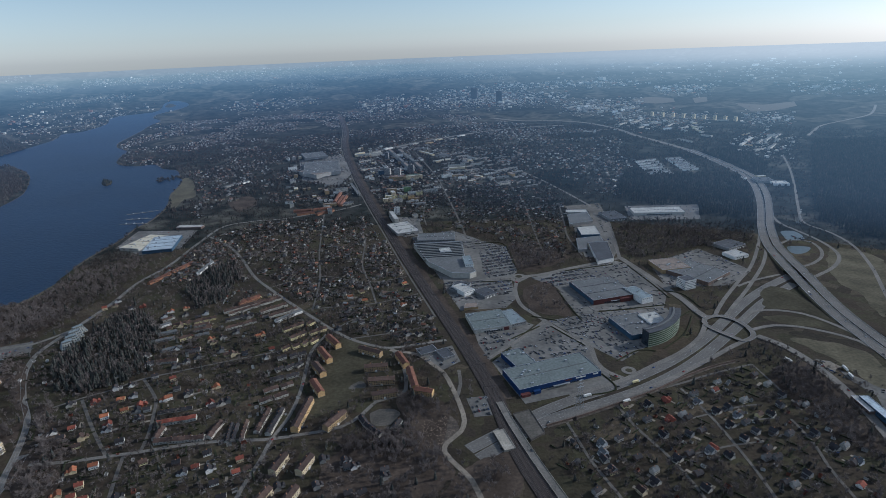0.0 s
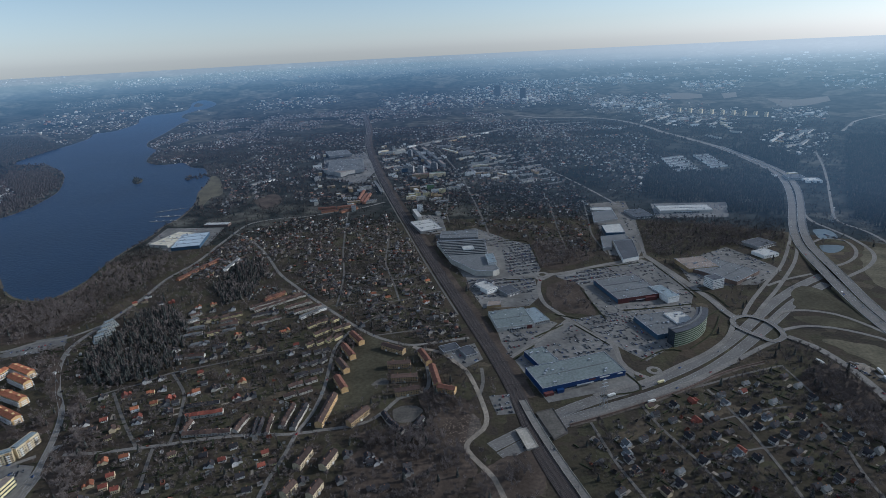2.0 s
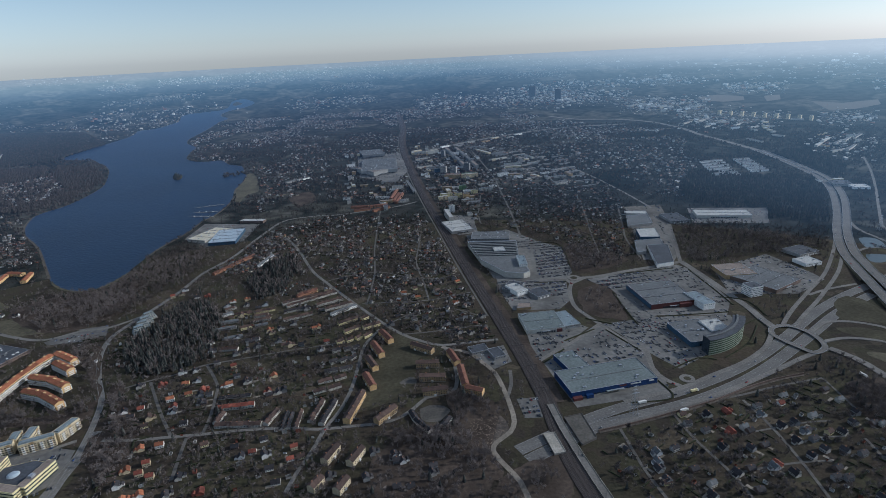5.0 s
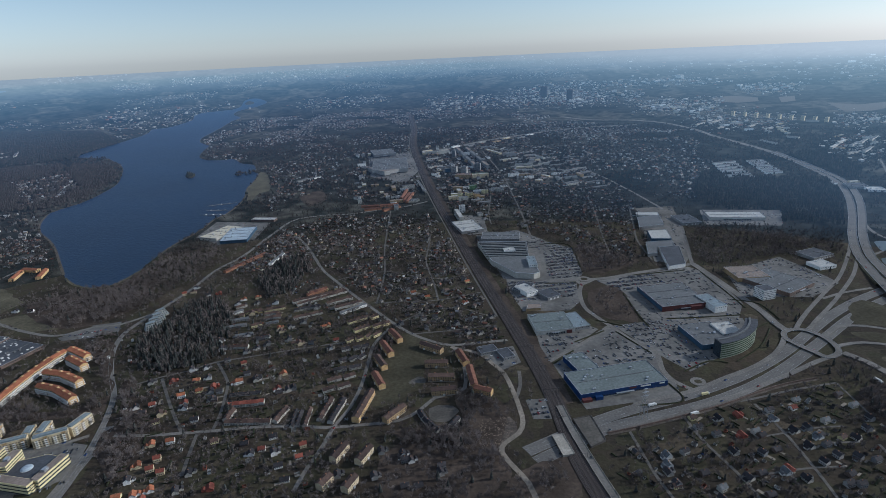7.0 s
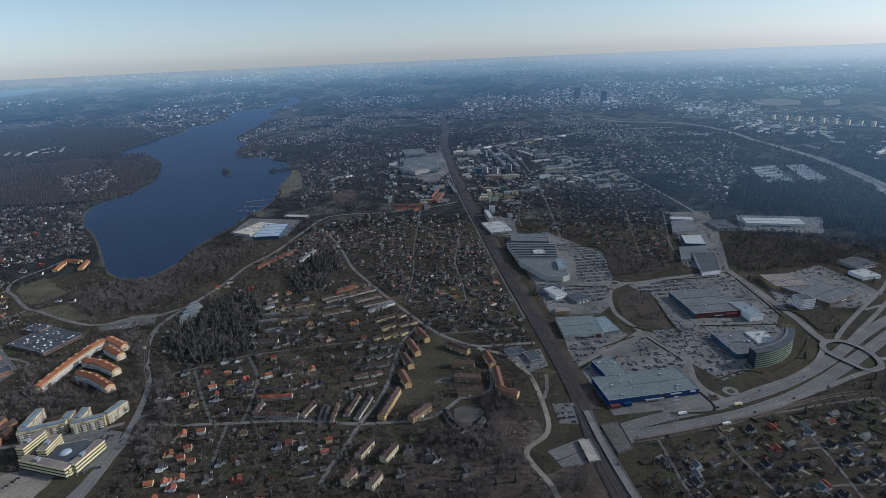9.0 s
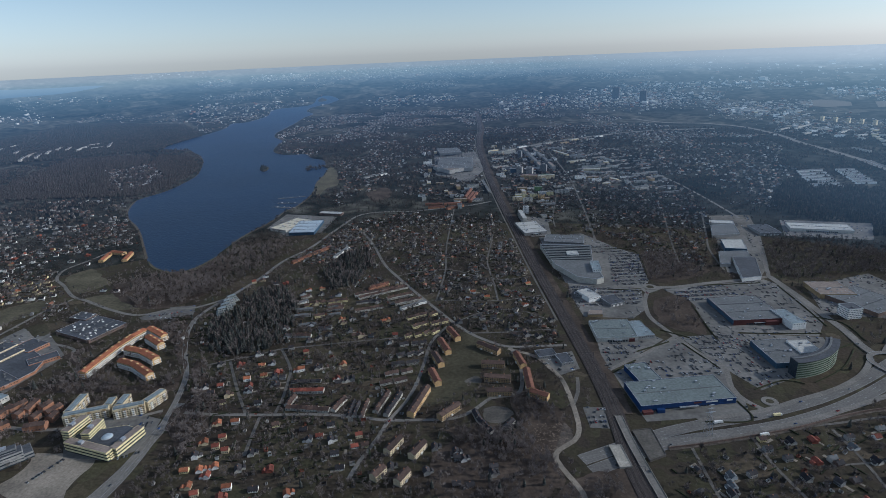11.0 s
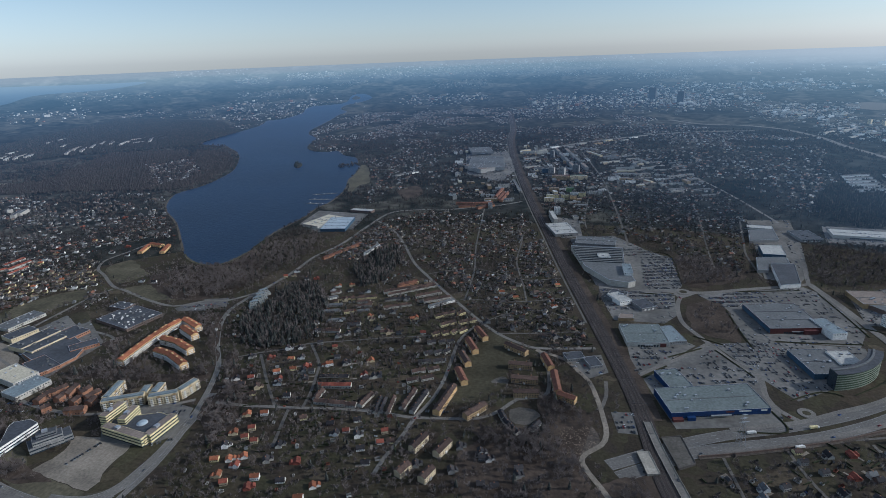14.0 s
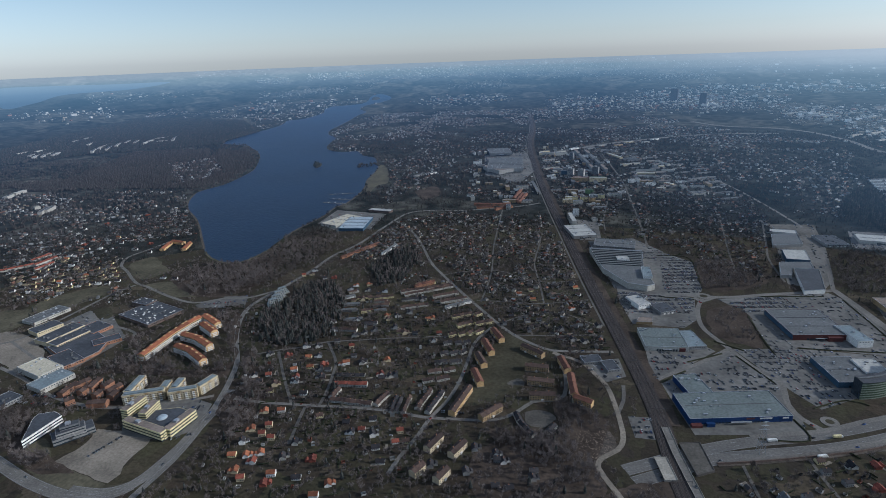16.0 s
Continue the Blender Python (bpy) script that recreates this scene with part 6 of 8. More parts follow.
store("sports_hall_blue", -720, 1380, 10.8, 69.4, 114, 8.5)
store("long_shed", -710, 1528, -3.3, 71.6, 22.5, 7)
store("grey_hall", -854, 538, 79.1, 36.4, 62.6, 10)
store("grey_hall_long", -805, 517, 81.2, 50.4, 36.1, 8)
outline_hall("school_building", "wide brick school with a dark flat roof", "school", "brick", "felt_dark", 5, [(-912, 595), (-898, 672), (-828, 642), (-811, 606), (-817, 561)])
store("school_wing", -985, 650, 77.3, 44.6, 33.5, 8)
store("school_wing", -937, 639, 84.8, 69.8, 33.1, 8)
store("school_wing", -904, 630, 82.6, 59.6, 25.8, 8)
store("school_wing_red", -833, 642, 55.3, 42.7, 24.3, 6)
store("school_wing_red", -845, 574, 71.7, 33.1, 58.8, 6)
store("school_wing_red", -895, 675, 79.2, 36.3, 45.5, 6)
store("black_roof_school", -842, 751, 76.5, 72.4, 94.3, 6)
store("black_roof_school", -893, 786, -5.4, 40.6, 25.9, 8)
store("pale_shed", -1039, 694, 84.4, 70.2, 35.9, 6)
store("workshop", -824, 461, 82.7, 29.8, 32.2, 6)
store("sports_hall_blue", 537, 583, -91.2, 69.1, 12, 7)
store("long_shed", 528, 604, -91.1, 34.1, 9, 5)
curved_office(281, 886, 118, -74, -16, 17, 25)
pylon(171, 625, 44)
# stands in for a tall lamp mast, with the power pylon's shape
pylon(904, 1357, 38)

# town centre towers and far blocks
tower("tower_block", -232, 2496, -12.8, 15.6, 56.8, 30)
tower("tower_block", -160, 2118, -11.2, 22, 42.4, 32)
tower("tower_block", -112, 2185, -11.5, 22.5, 44.9, 30)
tower("tower_block", -202, 2156, -11.2, 22.4, 43.2, 26)
tower("tower_block", 352, 5504, -31.0, 65.1, 213, 95)
tower("tower_block", 545, 5083, -29.2, 52.7, 187, 90)
tower("tower_block", 1369, 3659, -50.5, 17, 14, 26)
tower("tower_block", 1415, 3604, -50.5, 17, 14, 26)
tower("tower_block", 1459, 3551, -50.5, 17, 14, 26)
tower("tower_block", 1502, 3499, -50.5, 17, 14, 26)
tower("tower_block", 1544, 3449, -50.5, 17, 14, 26)
tower("tower_block", 1585, 3400, -50.5, 17, 14, 26)
tower("tower_block", 1625, 3352, -50.6, 17, 14, 26)
tower("tower_block", 1664, 3306, -50.6, 17, 14, 26)
tower("tower_block", 1702, 3261, -50.6, 17, 14, 26)
far_slab("pale", 1006, 4350, 27.1, 109, 11, 8)
far_slab("pale", 1137, 4363, -47.8, 99.5, 11, 8)
far_slab("pale", 1195, 4185, 25.8, 106, 11, 8)
far_slab("pale", 1440, 2613, 45.7, 97.9, 11, 8)
far_slab("pale", 1458, 2549, 47.3, 111, 11, 8)
far_slab("pale", 1536, 2624, 50.8, 133, 11, 8)
far_slab("pale", 1611, 2686, 49.0, 121, 11, 8)
far_slab("pale", 1432, 2412, 49.4, 132, 11, 8)
far_slab("pale", 1357, 2508, 50.3, 104, 11, 8)
far_slab("pale", 1342, 2352, 30.3, 60.5, 11, 8)
far_slab("pale", 1188, 3406, 40.8, 94.4, 11, 8)
far_slab("pale", 1254, 3288, 20.9, 81.3, 11, 8)
far_slab("pale", 1302, 3194, 48.9, 106, 11, 8)
far_slab("pale", 1328, 3063, 30.6, 61.1, 11, 8)
far_slab("pale", 1069, 3307, 44.3, 86.1, 11, 8)
far_slab("pale", 1648, 3294, -18.7, 59.3, 11, 8)
far_slab("pale", 1311, 2768, -55.2, 58.7, 11, 8)
far_slab("pale", 1158, 2653, -74.4, 98.9, 11, 8)
far_slab("pale", 1124, 3149, 39.1, 56.1, 11, 8)
far_slab("pale", -3232, 2279, 99.9, 75.7, 13, 11)
far_slab("pale", -3100, 2239, 123.0, 122, 13, 11)
far_slab("pale", -3034, 2211, 130.4, 170, 13, 11)
far_slab("pale", -3020, 2249, 131.8, 177, 13, 11)
far_slab("pale", -3051, 2309, 124.1, 106, 13, 11)
far_slab("pale", -2994, 2287, 127.0, 128, 13, 11)
far_slab("pale", -2979, 2298, 126.7, 107, 13, 11)
far_slab("pale", -3202, 2360, 104.8, 79.8, 13, 11)
far_slab("pale", -3366, 2731, 116.7, 79.2, 13, 11)
far_slab("pale", -3141, 2644, 124.2, 157, 13, 11)
far_slab("pale", -2890, 2455, 127.3, 235, 13, 11)
far_slab("pale", -2934, 2542, 122.6, 166, 13, 11)
far_slab("pale", -2859, 2518, 127.1, 194, 13, 11)
far_slab("pale", -2911, 2631, 127.2, 183, 13, 11)
far_slab("pale", -2951, 2741, 122.4, 133, 13, 11)
far_slab("pale", -2889, 2746, 124.6, 135, 13, 11)
far_slab("pale", -2807, 2766, 116.1, 202, 13, 11)
far_slab("pale", -2836, 2896, 68.8, 83.5, 13, 11)
far_slab("pale", -2713, 2771, 51.8, 63.6, 13, 11)
far_slab("pale", -3400, 2855, 100.9, 78.8, 13, 11)
far_slab("pale", -2180, 1448, 116.6, 55.4, 13, 11)
far_slab("pale", -2199, 1500, 104.3, 55.9, 13, 11)
far_slab("pale", -1827, 1306, 122.1, 69.1, 13, 11)
far_slab("pale", -1825, 1325, 118.7, 61.2, 13, 11)
far_slab("pale", -1895, 1334, 72.4, 16.9, 13, 11)
far_slab("pale", -2736, 2893, 126.7, 236, 13, 11)

# slab blocks of flats
slab("red", -186, 823, -55.5, 39.3, 10, 9.5)
slab("red", -192, 780, -59.2, 42.7, 10, 9.5)
slab("orange", -193, 738, -58.3, 35.4, 10, 9.5)
slab("red", -186, 689, -60.5, 37.5, 10, 9.5)
slab("orange", -193, 628, -96.3, 64.8, 10, 9.5)
slab("brown", -148, 612, 57.4, 36.4, 10, 9.5)
slab("brown", -121, 786, -29.8, 41.7, 10, 9.5)
slab("brown", -107, 738, 3.7, 34.6, 10, 9.5)
slab("brown", -95.6, 701, 2.7, 37.2, 10, 9.5)
slab("brown", -88.6, 667, 12.1, 34.5, 10, 9.5)
slab("red", -69.2, 756, -66.8, 37.8, 10, 9.5)
slab("red", -51.6, 703, -78.0, 52.6, 10, 9.5)
slab("red", -33.8, 669, -19.4, 25.9, 10, 9.5)
slab("cream", -200, 534, 73.5, 29.2, 10, 9.5)
slab("cream", -169, 531, 71.6, 27.4, 10, 9.5)
slab("cream", -203, 485, 68.2, 19, 10, 9.5)
slab("cream", -174, 484, 71.8, 21.2, 10, 9.5)

# rows of terraced houses
terrace("rust", -381, 1008, 47.4, 46.3, 9, 6)
terrace("dark", -371, 987, 34.1, 104, 9, 6)
terrace("brown", -381, 1014, 35.4, 40, 9, 6)
terrace("dark", -362, 980, 40.1, 103, 8, 5.2)
terrace("black", -376, 933, 24.6, 49, 8, 5.2)
terrace("dark", -323, 966, 36.6, 53, 8, 6)
terrace("dark", -364, 903, 31.3, 53, 8, 5.2)
terrace("dark", -300, 946, 34.9, 54, 8, 6)
terrace("pale", -286, 930, 46.2, 54, 8, 6)
terrace("brown", -266, 885, 38.0, 39, 9, 6)
terrace("brown", -239, 898, 39.7, 14, 9, 6)
terrace("brown", -251, 852, 40.5, 30, 9, 6)
terrace("brown", -220, 867, 34.0, 32, 9, 6)
terrace("brown", -261, 810, 37.0, 13, 8, 6)
terrace("brown", -246, 816, 33.5, 12, 8, 6)
terrace("brown", -233, 824, 52.0, 12, 8, 6)
terrace("brown", -220, 832, 48.5, 16, 8, 6)
terrace("pale", -504, 914, 37.6, 20, 7, 5.2)
terrace("brown", -475, 917, 24.4, 29, 8, 5.2)
terrace("brown", -438, 928, 26.0, 38, 8, 5.2)
terrace("grey", -486, 882, 22.9, 32, 7, 5)
terrace("grey", -481, 857, 21.7, 36, 7, 4.6)
terrace("brown", -445, 861, 28.7, 19, 8, 6)
terrace("dark", -427, 892, 19.0, 28, 7, 5)
terrace("dark", -436, 909, 19.3, 26, 7, 5)
terrace("grey", -452, 825, 22.9, 30, 7, 4.6)
terrace("dark", -510, 937, 32.9, 17, 7, 5)
terrace("grey", -421, 873, 20.1, 22, 6, 3.4)
terrace("black", -414, 816, 14.1, 23, 8, 5.2)
terrace("dark", -442, 784, 6.4, 31, 8, 5)
terrace("black", -372, 653, 10.6, 44, 7, 3.2)
terrace("black", -281, 600, 98.2, 37, 6, 3.2)
terrace("dark", -263, 603, 96.4, 38, 6, 4.2)
terrace("black", -227, 618, 84.2, 52, 8, 5.6)
terrace("dark", -244, 621, 86.1, 48, 8, 5.2)
terrace("black", -274, 601, 96.7, 34, 6, 3.2)
terrace("black", -260, 782, 25.7, 14, 9, 5.2)
terrace("black", -243, 787, 22.9, 12, 9, 5.2)
terrace("black", -230, 792, 22.3, 12, 9, 5.2)
terrace("black", -255, 748, 34.1, 13, 9, 5.2)
terrace("black", -240, 753, 41.2, 14, 9, 5.2)
terrace("black", -228, 759, 47.8, 12, 9, 5.2)
terrace("black", -252, 721, 19.6, 20, 9, 5.2)
terrace("black", -231, 728, 21.4, 18, 9, 5.2)
terrace("dark", -253, 693, 28.2, 21, 9, 5.2)
terrace("dark", -233, 703, 30.5, 18, 9, 5.2)
terrace("dark", -254, 668, 29.4, 18, 9, 5.2)
terrace("dark", -235, 678, 29.3, 19, 9, 5.2)
terrace("red", -359, 628, 12.1, 48.8, 9, 6)
terrace("dark", -339, 589, 3.6, 61.4, 9, 5.2)
terrace("dark", -301, 606, 79.8, 32.1, 9, 5.2)
terrace("dark", -371, 602, 89.0, 22.4, 9, 5.2)
terrace("rust", -620, 1143, 69.6, 59.7, 9, 6)
terrace("rust", -597, 1207, 69.4, 62.1, 9, 6)
terrace("pale", -542, 1199, 85.9, 70.4, 9, 6)
terrace("red", -1382, 949, 88.7, 51.5, 9, 6)
terrace("red", -1344, 931, 92.3, 61.1, 9, 6)
terrace("red", -1369, 879, 55.9, 66.3, 9, 6)
terrace("red", -1312, 902, 90.6, 50.7, 9, 6)

# white stepped terrace houses by the main road
for x, y, rot in ((-636, 846, 44), (-641, 865, 46), (-646, 883, 50), (-651, 902, 55)):
    villa_block("white", x, y, rot, 22, 14, 12)

# long curved blocks with orange roofs and balconies
balcony_block("orange", -724, 625, 98.1, 37.9, 12, 12)
balcony_block("orange", -729, 666, 95.9, 43.4, 12, 12)
balcony_block("orange", -731, 704, 89.6, 34, 12, 12)
balcony_block("orange", -730, 730, 81.7, 37.3, 12, 12)
balcony_block("orange", -699, 746, -25.4, 51.5, 12, 12)
balcony_block("orange", -682, 718, -27.1, 46.7, 12, 12)
balcony_block("orange", -689, 683, -9.1, 41.8, 12, 12)
balcony_block("orange", -653, 671, -23.3, 39, 12, 12)
balcony_block("orange", -673, 646, -12.7, 33.6, 12, 12)
balcony_block("orange", -634, 631, -26.6, 49.6, 12, 12)

# courtyard blocks
for (x0, y0), (x1, y1) in (((-652, 505), (-605, 533)), ((-652, 512), (-664, 553)), ((-609, 535), (-616, 553)), ((-595, 529), (-562, 550)), ((-563, 551), (-558, 583)), ((-594, 538), (-601, 563))):
    court_block("pale", (x0 + x1) / 2, (y0 + y1) / 2, math.degrees(math.atan2(y1 - y0, x1 - x0)), math.hypot(x1 - x0, y1 - y0), 11, 14.5)

# office blocks beside the gravel lot
outline_hall("office_building", "pale yellow office with window bands and dark roof", "office", "yellow", "felt_dark", 9.5, [(-604, 460), (-532, 453), (-529, 502), (-554, 506), (-608, 480)], 3)
band_office("yellow", -568, 459, -6.7, 71, 11, 13.5)
band_office("yellow", -531, 481, 86.5, 45, 11, 13.5)
band_office("yellow", -609, 484, 91, 34, 11, 22)
band_office("yellow", -587, 487, 100, 31, 11, 18)
dish = root("roof_dome", -561, 481, 0, "pale round glazed dome on a dark office roof", "dome")
dome_rings = [(6.5, 9.2), (6.3, 10.4), (4.8, 11.6), (2.5, 12.3), (0.4, 12.5)]
part("shell", [(r * math.cos(k * 0.3927), r * math.sin(k * 0.3927), z) for r, z in dome_rings for k in range(16)], [(j * 16 + k, j * 16 + (k + 1) % 16, (j + 1) * 16 + (k + 1) % 16, (j + 1) * 16 + k) for j in range(4) for k in range(16)] + [tuple(range(64, 80))], ROOFS["sheet_pale_blue"], dish)
part("kerb", [(r * math.cos(k * 0.3927), r * math.sin(k * 0.3927), z) for r, z in ((6.9, 9.2), (6.9, 9.9), (6.4, 9.9)) for k in range(16)], [(j * 16 + k, j * 16 + (k + 1) % 16, (j + 1) * 16 + (k + 1) % 16, (j + 1) * 16 + k) for j in range(2) for k in range(16)], trim_white, dish)
outline_hall("office_building", "white wedge-shaped office with window bands", "office", "white", "felt_dark", 12, [(-694, 390), (-727, 431), (-729, 440), (-712, 450), (-695, 446)], 3)
band_office("grey", -656, 429, 56.9, 47, 22, 9)
band_office("grey", -655, 426, 53.0, 32.1, 16, 15)
band_office("grey", -656, 427, 48.0, 21.6, 10, 20)

# brick cluster
terrace("brick", -756, 505, 94.0, 30.1, 11, 9)
terrace("brick", -750, 523, 68.2, 23, 11, 9)
terrace("brick", -728, 483, 57.3, 12.3, 11, 9)
terrace("brick", -731, 510, 93.9, 18, 11, 9)
terrace("brick", -730, 525, 104.3, 25.8, 11, 9)
terrace("brick", -682, 489, 20.8, 27.1, 11, 9)
terrace("brick", -702, 506, 88.1, 12, 11, 9)
terrace("brick", -709, 530, 83.5, 16.3, 11, 9)
terrace("brick", -689, 524, 74.7, 20.5, 11, 9)
terrace("brick", -678, 511, 97.1, 14.4, 11, 9)
terrace("orange", -1125, 1092, 111.8, 55.5, 12, 7)
terrace("orange", -1070, 1104, 114.5, 55.8, 12, 7)
terrace("orange", -1119, 1129, -7.6, 42.5, 14, 7)

# town rows
terrace("rust", -422, 1661, 5.2, 54.3, 11, 7)
terrace("rust", -406, 1628, 20.1, 51.7, 11, 7)
terrace("rust", -364, 1672, 18.7, 56.7, 11, 7)
terrace("rust", -349, 1632, 45.8, 61.2, 11, 7)
terrace("rust", -341, 1815, 90.3, 130, 11, 7)
terrace("rust", -314, 1762, 88.9, 115, 11, 7)
terrace("rust", -327, 1771, 88.9, 102, 11, 7)
terrace("pale", -744, 2096, 56.1, 51.8, 11, 7)
terrace("grey", -780, 2050, 50.6, 41.7, 11, 7)
terrace("pale", -491, 1770, 9.0, 23.1, 11, 7)
for k in range(4):
    far_slab("grey", -222 + 30 * k, 2620 - 118 * k, -75.7, 100, 12, 16)
    far_slab("grey", -176 + 30 * k, 2632 - 118 * k, -75.7, 96, 12, 13)
far_slab("town", -349, 2589, 2.0, 57, 11, 12)
far_slab("town", -288, 2586, 20.3, 53.4, 11, 14)
far_slab("town", -160, 2050, -1.0, 58.5, 11, 15)
far_slab("town", -96.8, 2058, 17.2, 62.9, 11, 15)
far_slab("town", -169, 1740, 19.7, 29.7, 11, 12)
far_slab("town", -136, 1728, 19.5, 29.6, 11, 12)
far_slab("town", -288, 2263, 33.7, 64.1, 11, 8)
far_slab("town", -318, 2436, 26.5, 62.3, 11, 8)
far_slab("town", -87.4, 1834, 11.4, 43.9, 11, 8)
far_slab("town", -84.7, 1753, 4.5, 30.8, 11, 8)
far_slab("town", -138, 1883, 20.8, 32.3, 11, 8)
far_slab("town", 10.7, 2398, 34.4, 88.7, 11, 7)
far_slab("town", 10.4, 2515, 15.0, 60.4, 11, 7)
far_slab("town", 69, 2278, 8.0, 70.2, 11, 7)
far_slab("town", 73.3, 2157, -1.7, 65.7, 11, 7)
far_slab("town", 135, 2433, -60.4, 90, 11, 8)
far_slab("town", 150, 2280, 3.1, 46.4, 11, 7)
far_slab("town", 141, 2046, -44.1, 35.3, 11, 7)
far_slab("town", 239, 2141, 31.4, 63, 11, 7)
far_slab("town", 229, 2020, 15.2, 44.1, 11, 7)
far_slab("town", 222, 1915, 26.2, 44, 11, 7)
far_slab("town", -58.3, 2584, -58.8, 123, 11, 8)
far_slab("town", -86.8, 2717, -13.5, 67.6, 11, 8)
far_slab("town", 71.4, 2219, 7.8, 68.5, 11, 7)
far_slab("town", 187, 2152, -11.2, 39.4, 11, 7)
far_slab("town", 65.9, 2075, 2.8, 42.4, 11, 7)
far_slab("pale", -134, 1521, -75.4, 86, 12, 18)
far_slab("pale", -298, 1922, -73.3, 186, 9, 6)
terrace("pale", 819, 2218, 18.4, 94, 10, 7)
terrace("pale", 813, 2171, 17.5, 93.7, 10, 7)
terrace("pale", 807, 2127, 16.5, 93.5, 10, 7)
terrace("pale", 801, 2084, 15.7, 93.3, 10, 7)
terrace("pale", 795, 2042, 14.9, 93.2, 10, 7)
terrace("pale", 789, 2002, 14.1, 93.1, 10, 7)
terrace("pale", 784, 1964, 13.4, 93, 10, 7)

for j in range(8):
    for k in range(4):
        if (j * 5 + k * 3) % 11 != 4:
            far_slab("grey", 12 + 84 * k + 6 * j, 2640 - 74 * k - 78 * j, 24 + 3 * (j % 3), 58, 8, 4.5)
for k in range(9):
    far_slab("town", -372 + 62 * k + 14 * (k % 2), 2655 + 55 * k - 46 * (k % 2), 42, 46, 16, 7)
for j in range(8):
    terrace("pale", 938 - 3 * j, 2240 - 30 * j, 10, 62, 10, 7)
# a low dark building bent round a playground
for x, y, rot, l in ((-112, 614, -66, 18), (-102, 599, -52, 17), (-91, 587, -46, 15), (-68, 601, 64, 20)):
    terrace("black", x, y, rot, l, 8, 5)

# coloured flats of the town
far_slab("red", -170, 2062, 14, 30, 12, 15)
far_slab("red", -143, 2066, 14, 28, 12, 15)
far_slab("green", -112, 2070, 14, 30, 12, 15)
far_slab("green", -87, 2074, 14, 26, 12, 15)
far_slab("yellow", -168, 1761, 14, 20, 12, 15)
far_slab("yellow", -150, 1765, 14, 18, 12, 15)
far_slab("yellow", -121, 1768, 14, 22, 12, 15)
far_slab("orange", -95, 1756, 14, 20, 12, 15)
far_slab("green", -113, 1874, 14, 24, 12, 15)
far_slab("yellow", -71, 1804, 14, 20, 12, 15)
far_slab("white", -130, 1590, 14, 16, 12, 22)
far_slab("light_blue", -227, 2174, 14, 26, 12, 15)

# detached houses near the camera
villas("orange", [(-184, 1004), (-154, 988), (-80, 961), (-82, 1064)])
villas("red", [(-658, 996), (-585, 1002)])
villas("white", [(-124, 537), (-113, 528)])
villas("grey", [(-193, 500), (-113, 487), (-76, 520), (-76, 509), (-98, 488)])
villas("orange", [(-299, 419)])
villas("grey", [(-151, 542), (-120, 528)])
villas("grey", [(-360, 933), (-87, 876), (-100, 910), (-129, 901), (-148, 892), (-180, 906), (-185, 874), (-66, 843), (-47, 842), (-29, 904)])
villas("yellow", [(-643, 1008), (-474, 909), (-463, 919), (-490, 900), (-421, 905), (-116, 530), (-165, 1029)])
villas("grey", [(-505, 946), (-483, 956), (-456, 942)])
villas("white", [(-1322, 1030), (-963, 912), (-932, 912), (-1653, 1406), (-1612, 1391), (-1525, 1150), (-1497, 1173), (-1477, 1138), (-1305, 1131), (-1192, 1058), (-1136, 1048)])
villas("red", [(-1479, 1236), (-1365, 1058), (-1372, 1091), (-1192, 1105), (-1432, 1341)])
villas("orange", [(-422, 546), (-437, 502), (-430, 452), (-413, 456), (-398, 465), (-409, 430), (-364, 436), (-293, 440), (-462, 684), (-463, 643), (-444, 658), (-394, 682), (-335, 708), (-321, 859), (-443, 540)])
villas("red", [(-420, 514), (-418, 496), (-402, 492), (-398, 449), (-394, 420), (-364, 421), (-331, 472), (-250, 548), (-248, 528), (-494, 622), (-498, 679), (-448, 627), (-428, 669), (-328, 667), (-410, 732), (-285, 813), (-299, 539)])
villas("white", [(-433, 476), (-333, 439), (-294, 562), (-281, 532), (-267, 511), (-251, 489), (-124, 534), (-513, 614), (-485, 712), (-466, 719), (-443, 616), (-447, 692), (-415, 591), (-370, 692), (-469, 776), (-286, 785), (-445, 826), (-309, 530)])
villas("grey", [(-368, 465), (-368, 493), (-325, 547), (-150, 499), (-530, 675), (-412, 656), (-413, 638), (-392, 704), (-424, 769), (-409, 782), (-396, 795), (-313, 666), (-441, 741), (-324, 800), (-497, 603)])
villas("yellow", [(-366, 550), (-236, 532), (-353, 799), (-392, 841), (-466, 584), (-469, 600), (-343, 798)])
villas("white", [(-485, 804), (-467, 781), (-446, 957), (-520, 951), (-652, 1029), (-606, 994)])
villas("orange", [(-400, 853), (-518, 973), (-496, 981), (-314, 865), (-398, 681)])
villas("grey", [(-372, 693), (-411, 637), (-424, 655), (-414, 812), (-366, 813), (-381, 856), (-362, 877), (-372, 689), (-324, 658), (-306, 669)])
villas("grey", [(231, 605), (300, 594), (359, 610), (346, 577), (365, 579), (288, 561), (306, 568), (257, 562), (405, 594), (426, 611), (441, 632), (431, 683), (368, 561), (348, 549), (389, 560), (405, 555), (366, 532), (368, 516), (317, 522), (274, 528), (258, 521), (270, 496), (213, 525), (175, 524), (179, 506), (202, 558), (269, 474), (220, 487), (153, 475), (356, 478), (385, 488), (435, 554), (442, 529), (356, 516), (248, 592), (329, 643), (450, 612), (446, 504), (342, 605), (366, 596), (262, 625)])
villas("silver", [(295, 599), (364, 595), (372, 668), (386, 624), (436, 658), (301, 532), (224, 502), (181, 552), (178, 537), (362, 474), (452, 505), (453, 529), (458, 610), (328, 627)])
villas("red", [(278, 593), (361, 651), (306, 537), (430, 470), (287, 632)])
